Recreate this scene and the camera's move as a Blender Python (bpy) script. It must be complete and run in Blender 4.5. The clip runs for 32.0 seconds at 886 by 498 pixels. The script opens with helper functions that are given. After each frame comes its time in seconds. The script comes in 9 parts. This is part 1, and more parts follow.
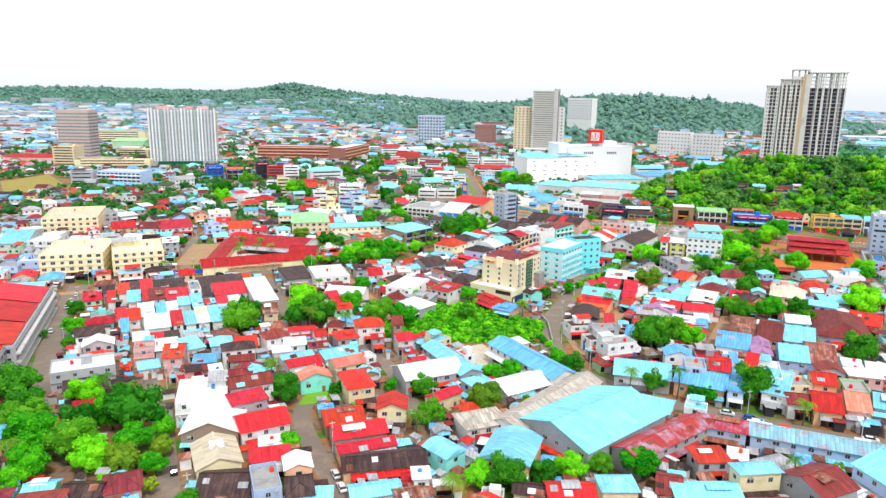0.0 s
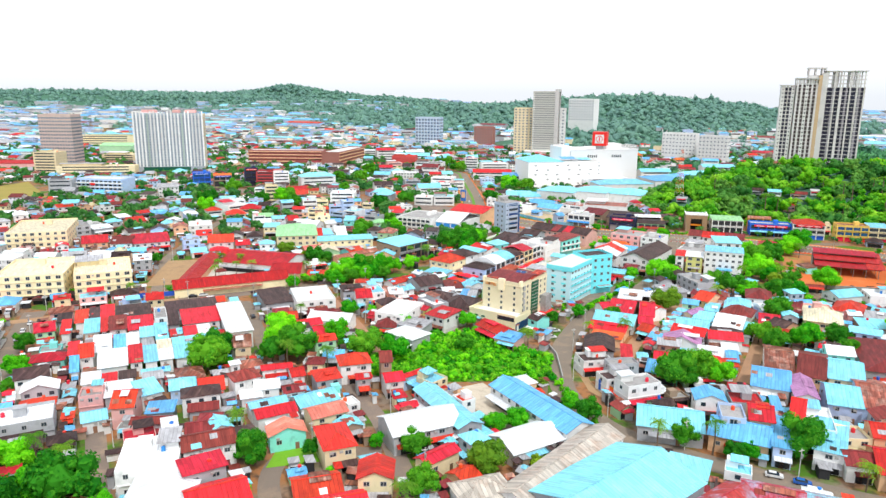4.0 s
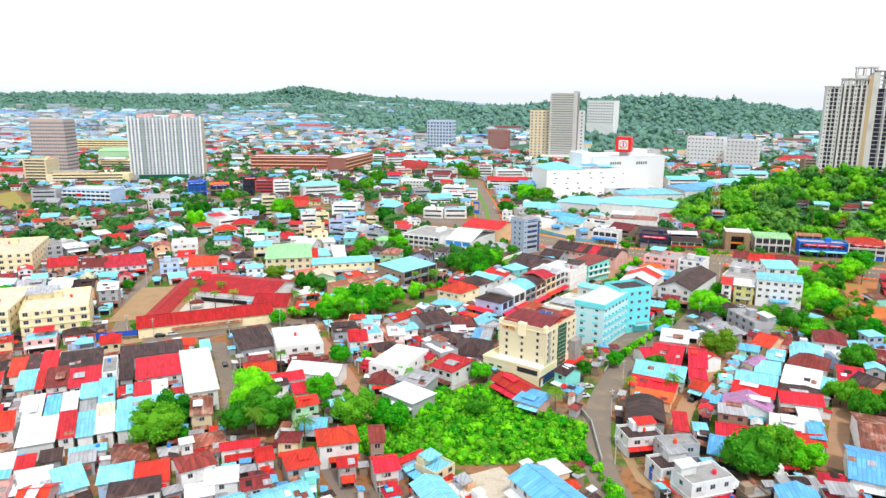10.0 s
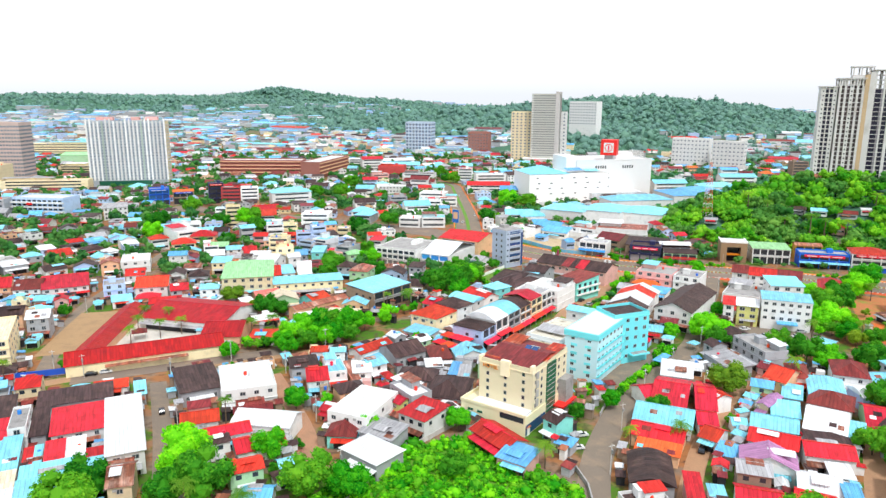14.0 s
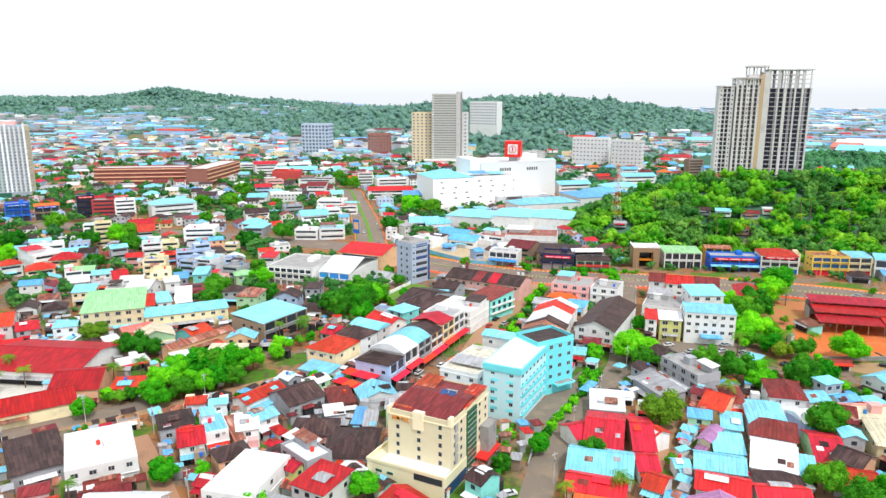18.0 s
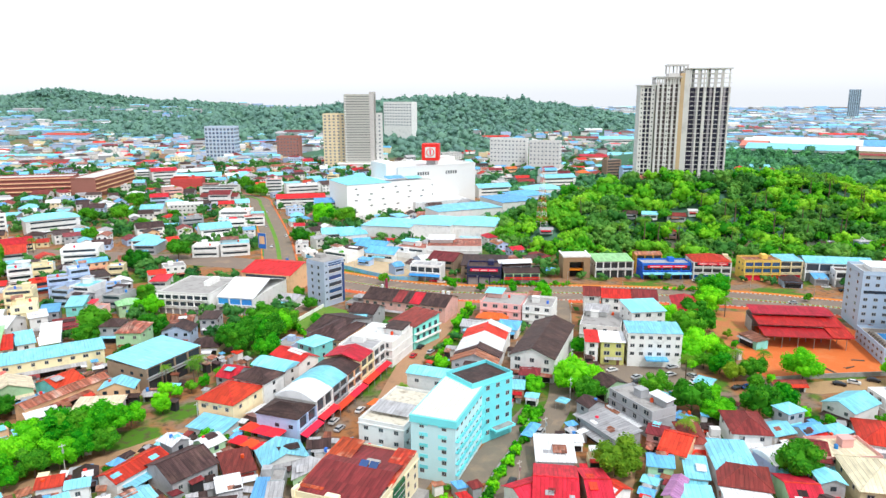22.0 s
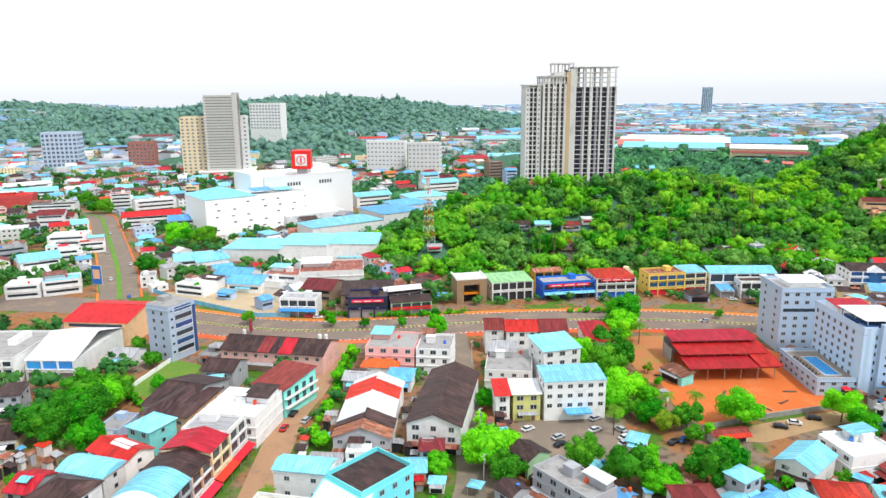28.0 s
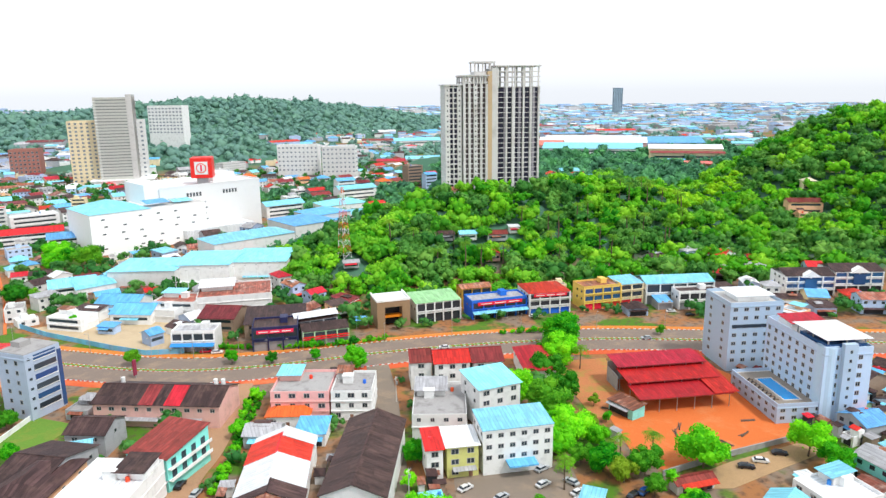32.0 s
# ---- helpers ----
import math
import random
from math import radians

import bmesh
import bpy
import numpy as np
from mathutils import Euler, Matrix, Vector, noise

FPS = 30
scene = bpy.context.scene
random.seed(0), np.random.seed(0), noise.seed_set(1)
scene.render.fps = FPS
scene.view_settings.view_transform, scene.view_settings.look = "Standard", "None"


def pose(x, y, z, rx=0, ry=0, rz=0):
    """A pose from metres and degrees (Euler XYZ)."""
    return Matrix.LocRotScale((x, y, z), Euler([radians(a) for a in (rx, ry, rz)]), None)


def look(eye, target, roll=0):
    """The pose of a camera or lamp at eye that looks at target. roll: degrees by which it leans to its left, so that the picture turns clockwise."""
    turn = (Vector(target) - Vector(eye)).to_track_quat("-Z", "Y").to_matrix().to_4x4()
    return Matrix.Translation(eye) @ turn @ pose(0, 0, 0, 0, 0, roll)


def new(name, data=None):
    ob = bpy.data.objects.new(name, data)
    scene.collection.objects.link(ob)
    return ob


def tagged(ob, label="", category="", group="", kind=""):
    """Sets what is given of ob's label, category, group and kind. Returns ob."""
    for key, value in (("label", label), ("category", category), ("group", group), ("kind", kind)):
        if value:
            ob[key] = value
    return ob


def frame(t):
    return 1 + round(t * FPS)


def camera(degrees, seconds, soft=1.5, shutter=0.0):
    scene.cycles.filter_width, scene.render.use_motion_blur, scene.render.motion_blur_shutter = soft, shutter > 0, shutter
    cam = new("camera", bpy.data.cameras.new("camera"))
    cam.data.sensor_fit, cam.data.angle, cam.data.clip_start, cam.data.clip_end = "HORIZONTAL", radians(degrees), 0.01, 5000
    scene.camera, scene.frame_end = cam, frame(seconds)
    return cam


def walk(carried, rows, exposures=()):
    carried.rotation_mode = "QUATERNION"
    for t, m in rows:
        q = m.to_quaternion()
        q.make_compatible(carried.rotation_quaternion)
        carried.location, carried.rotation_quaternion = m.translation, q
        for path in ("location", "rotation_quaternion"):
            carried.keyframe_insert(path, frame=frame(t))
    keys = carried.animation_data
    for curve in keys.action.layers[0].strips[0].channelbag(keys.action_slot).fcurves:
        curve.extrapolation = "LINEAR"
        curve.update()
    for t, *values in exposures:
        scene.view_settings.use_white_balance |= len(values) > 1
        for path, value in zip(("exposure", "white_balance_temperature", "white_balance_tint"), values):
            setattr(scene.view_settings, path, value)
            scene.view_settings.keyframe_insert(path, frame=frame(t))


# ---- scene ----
cam = camera(64.8, 32.0, 1.42)
PATH = [
    (0, (8.014, -2.07, 95.695), (7.721, -0.14, 95.256), 0.8),
    (0.5, (7.425, 2.235, 95.902), (7.133, 4.165, 95.463), 0.7),
    (1, (6.979, 6.506, 96.026), (6.687, 8.435, 95.587), 0.7),
    (1.5, (6.552, 10.746, 96.158), (6.26, 12.675, 95.719), 0.6),
    (2, (6.084, 15.002, 96.187), (5.793, 16.932, 95.749), 0.6),
    (2.5, (5.636, 19.376, 96.27), (5.345, 21.305, 95.832), 0.6),
    (3, (5.252, 23.914, 96.424), (4.959, 25.844, 95.986), 0.7),
    (3.5, (4.792, 28.195, 96.605), (4.501, 30.125, 96.167), 0.5),
    (5.5, (3.143, 45.649, 96.807), (2.851, 47.579, 96.371), 0.5),
    (6, (2.684, 50.104, 96.828), (2.391, 52.034, 96.391), 0.6),
    (6.5, (2.13, 54.469, 96.987), (1.838, 56.398, 96.55), 0.6),
    (7, (1.635, 58.749, 97.123), (1.343, 60.679, 96.686), 0.5),
    (7.5, (1.036, 63.136, 97.337), (0.744, 65.065, 96.9), 0.4),
    (8, (0.374, 67.603, 97.442), (0.08, 69.533, 97.006), 0.4),
    (8.5, (-0.078, 71.76, 97.55), (-0.376, 73.689, 97.115), 0.4),
    (9, (-0.364, 75.808, 97.68), (-0.667, 77.737, 97.245), 0.4),
    (9.5, (-1.059, 80.033, 97.9), (-1.375, 81.959, 97.465), 0.3),
    (10, (-1.658, 84.006, 97.937), (-1.988, 85.93, 97.503), 0.3),
    (10.5, (-1.971, 88.088, 97.971), (-2.303, 90.012, 97.537), 0.3),
    (11, (-1.937, 92.402, 98.089), (-2.269, 94.326, 97.656), 0.3),
    (11.5, (-1.969, 96.596, 98.207), (-2.303, 98.52, 97.774), 0.3),
    (12, (-2.165, 100.899, 98.35), (-2.48, 102.826, 97.917), 0.3),
    (12.5, (-2.684, 105.266, 98.515), (-2.982, 107.196, 98.082), 0.3),
    (13, (-3.327, 109.697, 98.626), (-3.621, 111.627, 98.193), 0.2),
    (13.5, (-3.693, 114.018, 98.707), (-3.981, 115.949, 98.274), 0.2),
    (14, (-3.957, 118.412, 98.736), (-4.236, 120.344, 98.303), 0.2),
    (14.5, (-4.294, 122.767, 98.773), (-4.554, 124.702, 98.34), 0.2),
    (16.5, (-5.98, 139.821, 99.263), (-6.058, 141.772, 98.829), 0.1),
    (17, (-6.433, 144.173, 99.358), (-6.492, 146.124, 98.924), 0.0),
    (17.5, (-6.644, 148.31, 99.406), (-6.681, 150.262, 98.973), 0.1),
    (18, (-6.783, 152.592, 99.42), (-6.788, 154.544, 98.987), 0.0),
    (18.5, (-6.968, 157.077, 99.383), (-6.936, 159.029, 98.95), -0.0),
    (19, (-7.163, 161.596, 99.322), (-7.099, 163.547, 98.888), -0.1),
    (19.5, (-6.969, 165.982, 99.316), (-6.876, 167.932, 98.883), -0.0),
    (20, (-6.791, 170.347, 99.31), (-6.671, 172.296, 98.877), -0.1),
    (20.5, (-6.748, 174.79, 99.311), (-6.601, 176.737, 98.878), -0.1),
    (21, (-6.778, 179.242, 99.246), (-6.604, 181.187, 98.813), -0.1),
    (21.5, (-6.402, 183.921, 99.36), (-6.2, 185.863, 98.926), -0.1),
    (22, (-5.937, 188.58, 99.461), (-5.707, 190.519, 99.028), -0.2),
    (22.5, (-5.466, 193.172, 99.556), (-5.208, 195.107, 99.123), -0.2),
    (23, (-4.997, 197.576, 99.66), (-4.711, 199.507, 99.226), -0.3),
    (23.5, (-4.312, 201.806, 99.874), (-3.997, 203.732, 99.439), -0.2),
    (24, (-3.756, 205.954, 99.99), (-3.412, 207.876, 99.555), -0.2),
    (24.5, (-3.327, 210.066, 100.035), (-2.954, 211.982, 99.6), -0.2),
    (25, (-2.94, 214.352, 100.059), (-2.538, 216.263, 99.625), -0.3),
    (25.5, (-2.094, 218.644, 100.124), (-1.665, 220.549, 99.689), -0.2),
    (27.5, (1.73, 235.512, 100.849), (2.267, 237.388, 100.412), -0.5),
    (28, (2.728, 239.655, 101.022), (3.292, 241.523, 100.584), -0.5),
    (28.5, (3.804, 243.885, 100.825), (4.394, 245.745, 100.388), -0.5),
    (29, (5.061, 248.158, 100.692), (5.678, 250.01, 100.256), -0.6),
    (29.5, (6.606, 252.44, 100.704), (7.247, 254.284, 100.268), -0.6),
    (30, (8.192, 256.561, 100.84), (8.858, 258.395, 100.403), -0.7),
    (30.5, (9.229, 260.639, 100.659), (9.921, 262.463, 100.222), -0.7),
    (31, (10.53, 264.762, 100.523), (11.249, 266.577, 100.086), -0.7),
    (31.5, (12.189, 268.651, 100.486), (12.934, 270.455, 100.049), -0.6),
    (32, (14.134, 272.592, 100.522), (14.913, 274.382, 100.085), -0.7),
]
walk(cam, [(t, look(eye, target, roll)) for t, eye, target, roll in PATH])

# ---- world and light ----
SUN_EL, SUN_AZ = 56, 150          # degrees; azimuth clockwise from +y
world = bpy.data.worlds.new("overcast_sky")
scene.world = world
world.use_nodes = True
wn, wl = world.node_tree.nodes, world.node_tree.links
sky = wn.new("ShaderNodeTexSky")
sky.sky_type, sky.sun_disc = "NISHITA", False
sky.sun_elevation, sky.sun_rotation = radians(SUN_EL), radians(SUN_AZ)
sky.air_density, sky.dust_density, sky.ozone_density, sky.altitude = 1.0, 1.2, 1.0, 50
veil = wn.new("ShaderNodeHueSaturation")       # high thin cloud takes the blue out of the sky
veil.inputs["Saturation"].default_value = 0.16
veil.inputs["Value"].default_value = 1.4
wl.new(sky.outputs[0], veil.inputs["Color"])
cloud = wn.new("ShaderNodeMix")
cloud.data_type = "RGBA"
cloud.inputs["Factor"].default_value = 0.6
cloud.inputs["B"].default_value = (8.9, 9.4, 10.2, 1)
wl.new(veil.outputs[0], cloud.inputs["A"])
wl.new(cloud.outputs["Result"], wn["Background"].inputs["Color"])
wn["Background"].inputs["Strength"].default_value = 0.13

sun = new("sun", bpy.data.lights.new("sun", "SUN"))
sun.data.energy, sun.data.angle, sun.data.color = 2.3, radians(7), (1.0, 0.985, 0.965)
sa, se = radians(SUN_AZ), radians(SUN_EL)
sun.matrix_world = look((0, 0, 300), (-math.sin(sa) * math.cos(se), -math.cos(sa) * math.cos(se), 300 - math.sin(se)))
scene.view_settings.exposure = 0.03

# ---- materials ----
MATS = {}


def mat(name, colour, rough=0.7, metal=0.0, vary=0.12, grain=0.5, stain=0.25, stain_col=None, scale=0.15, corr=0.0, bump=0.15, fine=6.0, spec=0.4, hue=0.015, wear=1.0):
    """A surface with grain, larger stains, a shade of its own for each object, and ribs along local x when corr is given."""
    if name in MATS:
        return MATS[name]
    m = bpy.data.materials.new(name)
    m.use_nodes = True
    n, l = m.node_tree.nodes, m.node_tree.links
    b = n["Principled BSDF"]
    b.inputs["Metallic"].default_value = metal
    b.inputs["Specular IOR Level"].default_value = spec
    tc, info = n.new("ShaderNodeTexCoord"), n.new("ShaderNodeObjectInfo")
    off = n.new("ShaderNodeVectorMath"); off.operation = "MULTIPLY_ADD"
    rnd = n.new("ShaderNodeCombineXYZ")
    at = n.new("ShaderNodeAttribute"); at.attribute_name = "shade"
    sm, own = n.new("ShaderNodeMath"), n.new("ShaderNodeMath")
    sm.operation, own.operation = "ADD", "FRACT"
    l.new(info.outputs["Random"], sm.inputs[0]); l.new(at.outputs["Fac"], sm.inputs[1]); l.new(sm.outputs[0], own.inputs[0])
    l.new(own.outputs[0], rnd.inputs[0]); l.new(own.outputs[0], rnd.inputs[1])
    off.inputs[1].default_value = (300, 170, 90)
    l.new(rnd.outputs[0], off.inputs[0]); l.new(tc.outputs["Object"], off.inputs[2])
    big, small = n.new("ShaderNodeTexNoise"), n.new("ShaderNodeTexNoise")
    big.inputs["Scale"].default_value, big.inputs["Detail"].default_value, big.inputs["Roughness"].default_value = scale, 5, 0.65
    small.inputs["Scale"].default_value, small.inputs["Detail"].default_value = fine, 3
    l.new(off.outputs[0], big.inputs["Vector"]); l.new(off.outputs[0], small.inputs["Vector"])
    hsv = n.new("ShaderNodeHueSaturation")
    hsv.inputs["Color"].default_value = (*colour, 1)
    val = n.new("ShaderNodeMapRange"); val.inputs["To Min"].default_value, val.inputs["To Max"].default_value = 1 - vary, 1 + vary
    hu = n.new("ShaderNodeMapRange"); hu.inputs["To Min"].default_value, hu.inputs["To Max"].default_value = 0.5 - hue, 0.5 + hue
    l.new(own.outputs[0], val.inputs["Value"]); l.new(val.outputs[0], hsv.inputs["Value"])
    ml = n.new("ShaderNodeMath"); ml.operation = "MULTIPLY"; ml.inputs[1].default_value = 7.31
    fr = n.new("ShaderNodeMath"); fr.operation = "FRACT"
    l.new(own.outputs[0], ml.inputs[0]); l.new(ml.outputs[0], fr.inputs[0]); l.new(fr.outputs[0], hu.inputs["Value"]); l.new(hu.outputs[0], hsv.inputs["Hue"])
    ramp = n.new("ShaderNodeMapRange")
    ramp.inputs["From Min"].default_value, ramp.inputs["From Max"].default_value = 0.5, 0.72
    ramp.inputs["To Max"].default_value = stain
    l.new(big.outputs[0], ramp.inputs["Value"])
    mix = n.new("ShaderNodeMix"); mix.data_type = "RGBA"
    sc = stain_col or tuple(c * 0.45 for c in colour)
    mix.inputs["B"].default_value = (*sc, 1)
    l.new(ramp.outputs[0], mix.inputs["Factor"]); l.new(hsv.outputs[0], mix.inputs["A"])
    g = n.new("ShaderNodeMix"); g.data_type = "RGBA"; g.blend_type = "OVERLAY"
    g.inputs["Factor"].default_value = grain * 0.5
    l.new(mix.outputs["Result"], g.inputs["A"]); l.new(small.outputs[0], g.inputs["B"])
    l.new(g.outputs["Result"], b.inputs["Base Color"])
    rr = n.new("ShaderNodeMapRange"); rr.inputs["To Min"].default_value, rr.inputs["To Max"].default_value = max(rough - 0.12, 0.05), min(rough + 0.12, 1)
    l.new(big.outputs[0], rr.inputs["Value"]); l.new(rr.outputs[0], b.inputs["Roughness"])
    bp = n.new("ShaderNodeBump"); bp.inputs["Strength"].default_value = bump; bp.inputs["Distance"].default_value = 0.05
    l.new(small.outputs[0], bp.inputs["Height"])
    if corr:
        w = n.new("ShaderNodeTexWave"); w.bands_direction = "X"; w.inputs["Scale"].default_value = corr
        w.inputs["Distortion"].default_value = 0.0
        l.new(tc.outputs["Object"], w.inputs["Vector"])
        b2 = n.new("ShaderNodeBump"); b2.inputs["Strength"].default_value = 0.5; b2.inputs["Distance"].default_value = 0.06
        l.new(w.outputs[0], b2.inputs["Height"]); l.new(bp.outputs[0], b2.inputs["Normal"]); bp = b2
        sep, cell, wn_ = n.new("ShaderNodeSeparateXYZ"), n.new("ShaderNodeMath"), n.new("ShaderNodeTexWhiteNoise")
        cell.operation = "SNAP"; cell.inputs[1].default_value = 1.05
        wn_.noise_dimensions = "2D"
        cb, row = n.new("ShaderNodeCombineXYZ"), n.new("ShaderNodeMath")
        row.operation = "SNAP"; row.inputs[1].default_value = 3.1
        l.new(off.outputs[0], sep.inputs[0]); l.new(sep.outputs[0], cell.inputs[0]); l.new(sep.outputs[1], row.inputs[0])
        l.new(cell.outputs[0], cb.inputs[0]); l.new(row.outputs[0], cb.inputs[1]); l.new(cb.outputs[0], wn_.inputs["Vector"])
        sheet = n.new("ShaderNodeMapRange"); sheet.inputs["To Min"].default_value, sheet.inputs["To Max"].default_value = 1 - 0.24 * wear, 1 + 0.12 * wear
        l.new(wn_.outputs["Value"], sheet.inputs["Value"])
        st = n.new("ShaderNodeTexNoise"); st.inputs["Scale"].default_value, st.inputs["Detail"].default_value = 1.0, 4
        mp = n.new("ShaderNodeMapping"); mp.inputs["Scale"].default_value = (1.6, 0.16, 0.16)
        l.new(off.outputs[0], mp.inputs["Vector"]); l.new(mp.outputs[0], st.inputs["Vector"])
        sr = n.new("ShaderNodeMapRange"); sr.inputs["From Min"].default_value, sr.inputs["From Max"].default_value = 0.35, 0.7
        sr.inputs["To Min"].default_value, sr.inputs["To Max"].default_value = 1 + 0.12 * wear, 1 - 0.28 * wear
        l.new(st.outputs[0], sr.inputs["Value"])
        mm = n.new("ShaderNodeMath"); mm.operation = "MULTIPLY"
        l.new(sheet.outputs[0], mm.inputs[0]); l.new(sr.outputs[0], mm.inputs[1])
        part_, lap, seam, mm2 = n.new("ShaderNodeMath"), n.new("ShaderNodeMath"), n.new("ShaderNodeMapRange"), n.new("ShaderNodeMath")
        part_.operation, lap.operation, mm2.operation = "DIVIDE", "FRACT", "MULTIPLY"      # overlap of one sheet on the next
        part_.inputs[1].default_value = 1.05
        l.new(sep.outputs[0], part_.inputs[0]); l.new(part_.outputs[0], lap.inputs[0]); l.new(lap.outputs[0], seam.inputs["Value"])
        seam.inputs["From Min"].default_value, seam.inputs["From Max"].default_value = 0.08, 0.16
        seam.inputs["To Min"].default_value, seam.inputs["To Max"].default_value = 0.68, 1.0
        l.new(mm.outputs[0], mm2.inputs[0]); l.new(seam.outputs[0], mm2.inputs[1]); mm = mm2
        tone = n.new("ShaderNodeHueSaturation")
        l.new(mm.outputs[0], tone.inputs["Value"]); l.new(g.outputs["Result"], tone.inputs["Color"]); l.new(tone.outputs[0], b.inputs["Base Color"])
    l.new(bp.outputs[0], b.inputs["Normal"])
    MATS[name] = m
    return m


def roofing(name, colour, stain=0.35, stain_col=None, vary=0.15, wear=0.7):
    return mat(name, colour, 0.55, 0.0, vary, 0.5, stain, stain_col, 0.22, 0.9, 0.2, 5.0, 0.25, 0.009, wear)


ROOF = {
    "r": roofing("red_metal_roofing", (0.72, 0.026, 0.022), 0.45, (0.33, 0.03, 0.025), 0.3, 0.95),
    "c": roofing("pale_cyan_metal_roofing", (0.25, 0.70, 0.88), 0.3, (0.5, 0.8, 0.88), 0.15, 0.6),
    "B": roofing("blue_metal_roofing", (0.14, 0.46, 0.82), 0.3, (0.3, 0.55, 0.75)),
    "w": roofing("white_metal_roofing", (0.84, 0.86, 0.88), 0.3, (0.5, 0.56, 0.6), 0.1, 0.35),
    "e": roofing("grey_metal_roofing", (0.46, 0.46, 0.48), 0.5, (0.25, 0.22, 0.2)),
    "b": roofing("weathered_brown_roofing", (0.07, 0.038, 0.036), 0.6, (0.17, 0.1, 0.08), 0.35, 1.5),
    "m": roofing("maroon_metal_roofing", (0.27, 0.035, 0.035), 0.5, (0.16, 0.045, 0.035), 0.3, 1.1),
    "y": roofing("cream_metal_roofing", (0.80, 0.70, 0.50), 0.3, (0.6, 0.48, 0.3)),
    "p": roofing("faded_salmon_roofing", (0.80, 0.22, 0.16), 0.5, (0.75, 0.5, 0.4)),
    "o": roofing("orange_clay_roofing", (0.80, 0.16, 0.03), 0.4, (0.5, 0.12, 0.03)),
    "t": roofing("rusted_sheet_roofing", (0.36, 0.12, 0.07), 0.9, (0.62, 0.42, 0.34), 0.3, 1.7),
    "u": roofing("mauve_metal_roofing", (0.46, 0.22, 0.42), 0.3),
    "G": roofing("light_green_roofing", (0.36, 0.72, 0.34), 0.35, (0.5, 0.7, 0.45)),
    "k": roofing("red_roofing_with_bleached_sheets", (0.50, 0.05, 0.07), 1.0, (0.42, 0.44, 0.58)),
    "q": roofing("bleached_blue_and_red_roofing", (0.33, 0.62, 0.74), 1.0, (0.55, 0.12, 0.16)),
}
CRIMSON = roofing("crimson_metal_roofing", (0.46, 0.012, 0.03), 0.5, (0.28, 0.02, 0.035), 0.15, 0.9)
ROOF["x"] = CRIMSON
ROOF["i"] = roofing("beige_metal_roofing", (0.55, 0.49, 0.42), 0.7, (0.42, 0.27, 0.19), 0.12, 1.0)
ROOF_WORD = dict(x="crimson", i="beige", r="red", c="pale cyan", B="blue", w="white", e="grey", b="weathered brown", m="maroon", y="cream", p="faded salmon",
                 o="orange", t="rusted", u="mauve", G="light green", k="patched red", q="bleached blue")


def plaster(name, colour, stain=0.45):
    return mat(name, colour, 0.85, 0.0, 0.16, 0.5, stain, tuple(c * 0.5 for c in colour), 0.35, 0, 0.1, 9.0, 0.2, 0.01)


WALL = {
    "w": plaster("white_plaster", (0.82, 0.82, 0.80)),
    "y": plaster("cream_plaster", (0.84, 0.72, 0.46)),
    "Y": plaster("lemon_plaster", (0.80, 0.80, 0.28)),
    "e": plaster("grey_plaster", (0.42, 0.43, 0.45), 0.5),
    "o": plaster("peach_plaster", (0.82, 0.50, 0.30)),
    "p": plaster("pink_plaster", (0.80, 0.46, 0.42), 0.4),
    "B": plaster("pale_blue_plaster", (0.46, 0.58, 0.80)),
    "t": plaster("teal_plaster", (0.25, 0.72, 0.66)),
    "G": plaster("green_plaster", (0.42, 0.66, 0.40)),
    "b": plaster("brown_plaster", (0.34, 0.25, 0.18), 0.4),
    "r": plaster("brick_red_plaster", (0.55, 0.10, 0.08), 0.4),
}
WALL_WORD = dict(w="white", y="cream", Y="lemon yellow", e="grey", o="peach", p="pink", B="pale blue", t="teal", G="green", b="brown", r="brick red")
CONCRETE = mat("weathered_concrete", (0.36, 0.35, 0.34), 0.9, 0, 0.12, 0.6, 0.6, (0.14, 0.13, 0.12), 0.3, 0, 0.25, 5)
CONCRETE_PALE = mat("pale_concrete", (0.62, 0.60, 0.57), 0.9, 0, 0.08, 0.5, 0.5, (0.33, 0.31, 0.29), 0.25, 0, 0.2, 5)
ASPHALT = mat("asphalt", (0.235, 0.185, 0.145), 0.9, 0, 0.05, 0.7, 0.7, (0.40, 0.285, 0.19), 0.12, 0, 0.3, 12)
DIRT = mat("dirt_road", (0.43, 0.25, 0.14), 0.95, 0, 0.05, 0.7, 0.6, (0.26, 0.17, 0.11), 0.15, 0, 0.4, 4)
RED_SOIL = mat("red_earth", (0.66, 0.165, 0.032), 0.95, 0, 0.05, 0.6, 0.5, (0.66, 0.31, 0.13), 0.1, 0, 0.4, 3)
GRASS = mat("grass", (0.13, 0.27, 0.03), 0.95, 0, 0.1, 0.8, 0.6, (0.30, 0.25, 0.05), 0.12, 0, 0.5, 3)
PAINT_W = mat("white_road_paint", (0.8, 0.8, 0.78), 0.7, 0, 0.05, 0.4, 0.3)
PAINT_R = mat("red_kerb_paint", (0.75, 0.12, 0.05), 0.7, 0, 0.1, 0.4, 0.3)
STEEL = mat("galvanised_steel", (0.45, 0.46, 0.47), 0.45, 0.7, 0.1)
# near-black: painted shade of porches and open bays, also plain dark paint
DARK = mat("shade_and_dark_paint", (0.03, 0.03, 0.035), 0.8, 0, 0.2, 0.3, 0.2)
TRUNK = mat("bark", (0.16, 0.11, 0.075), 0.95, 0, 0.2, 0.7, 0.4, None, 1.0, 0, 0.6, 8)
RUBBER = mat("tyre_rubber", (0.02, 0.02, 0.02), 0.9)
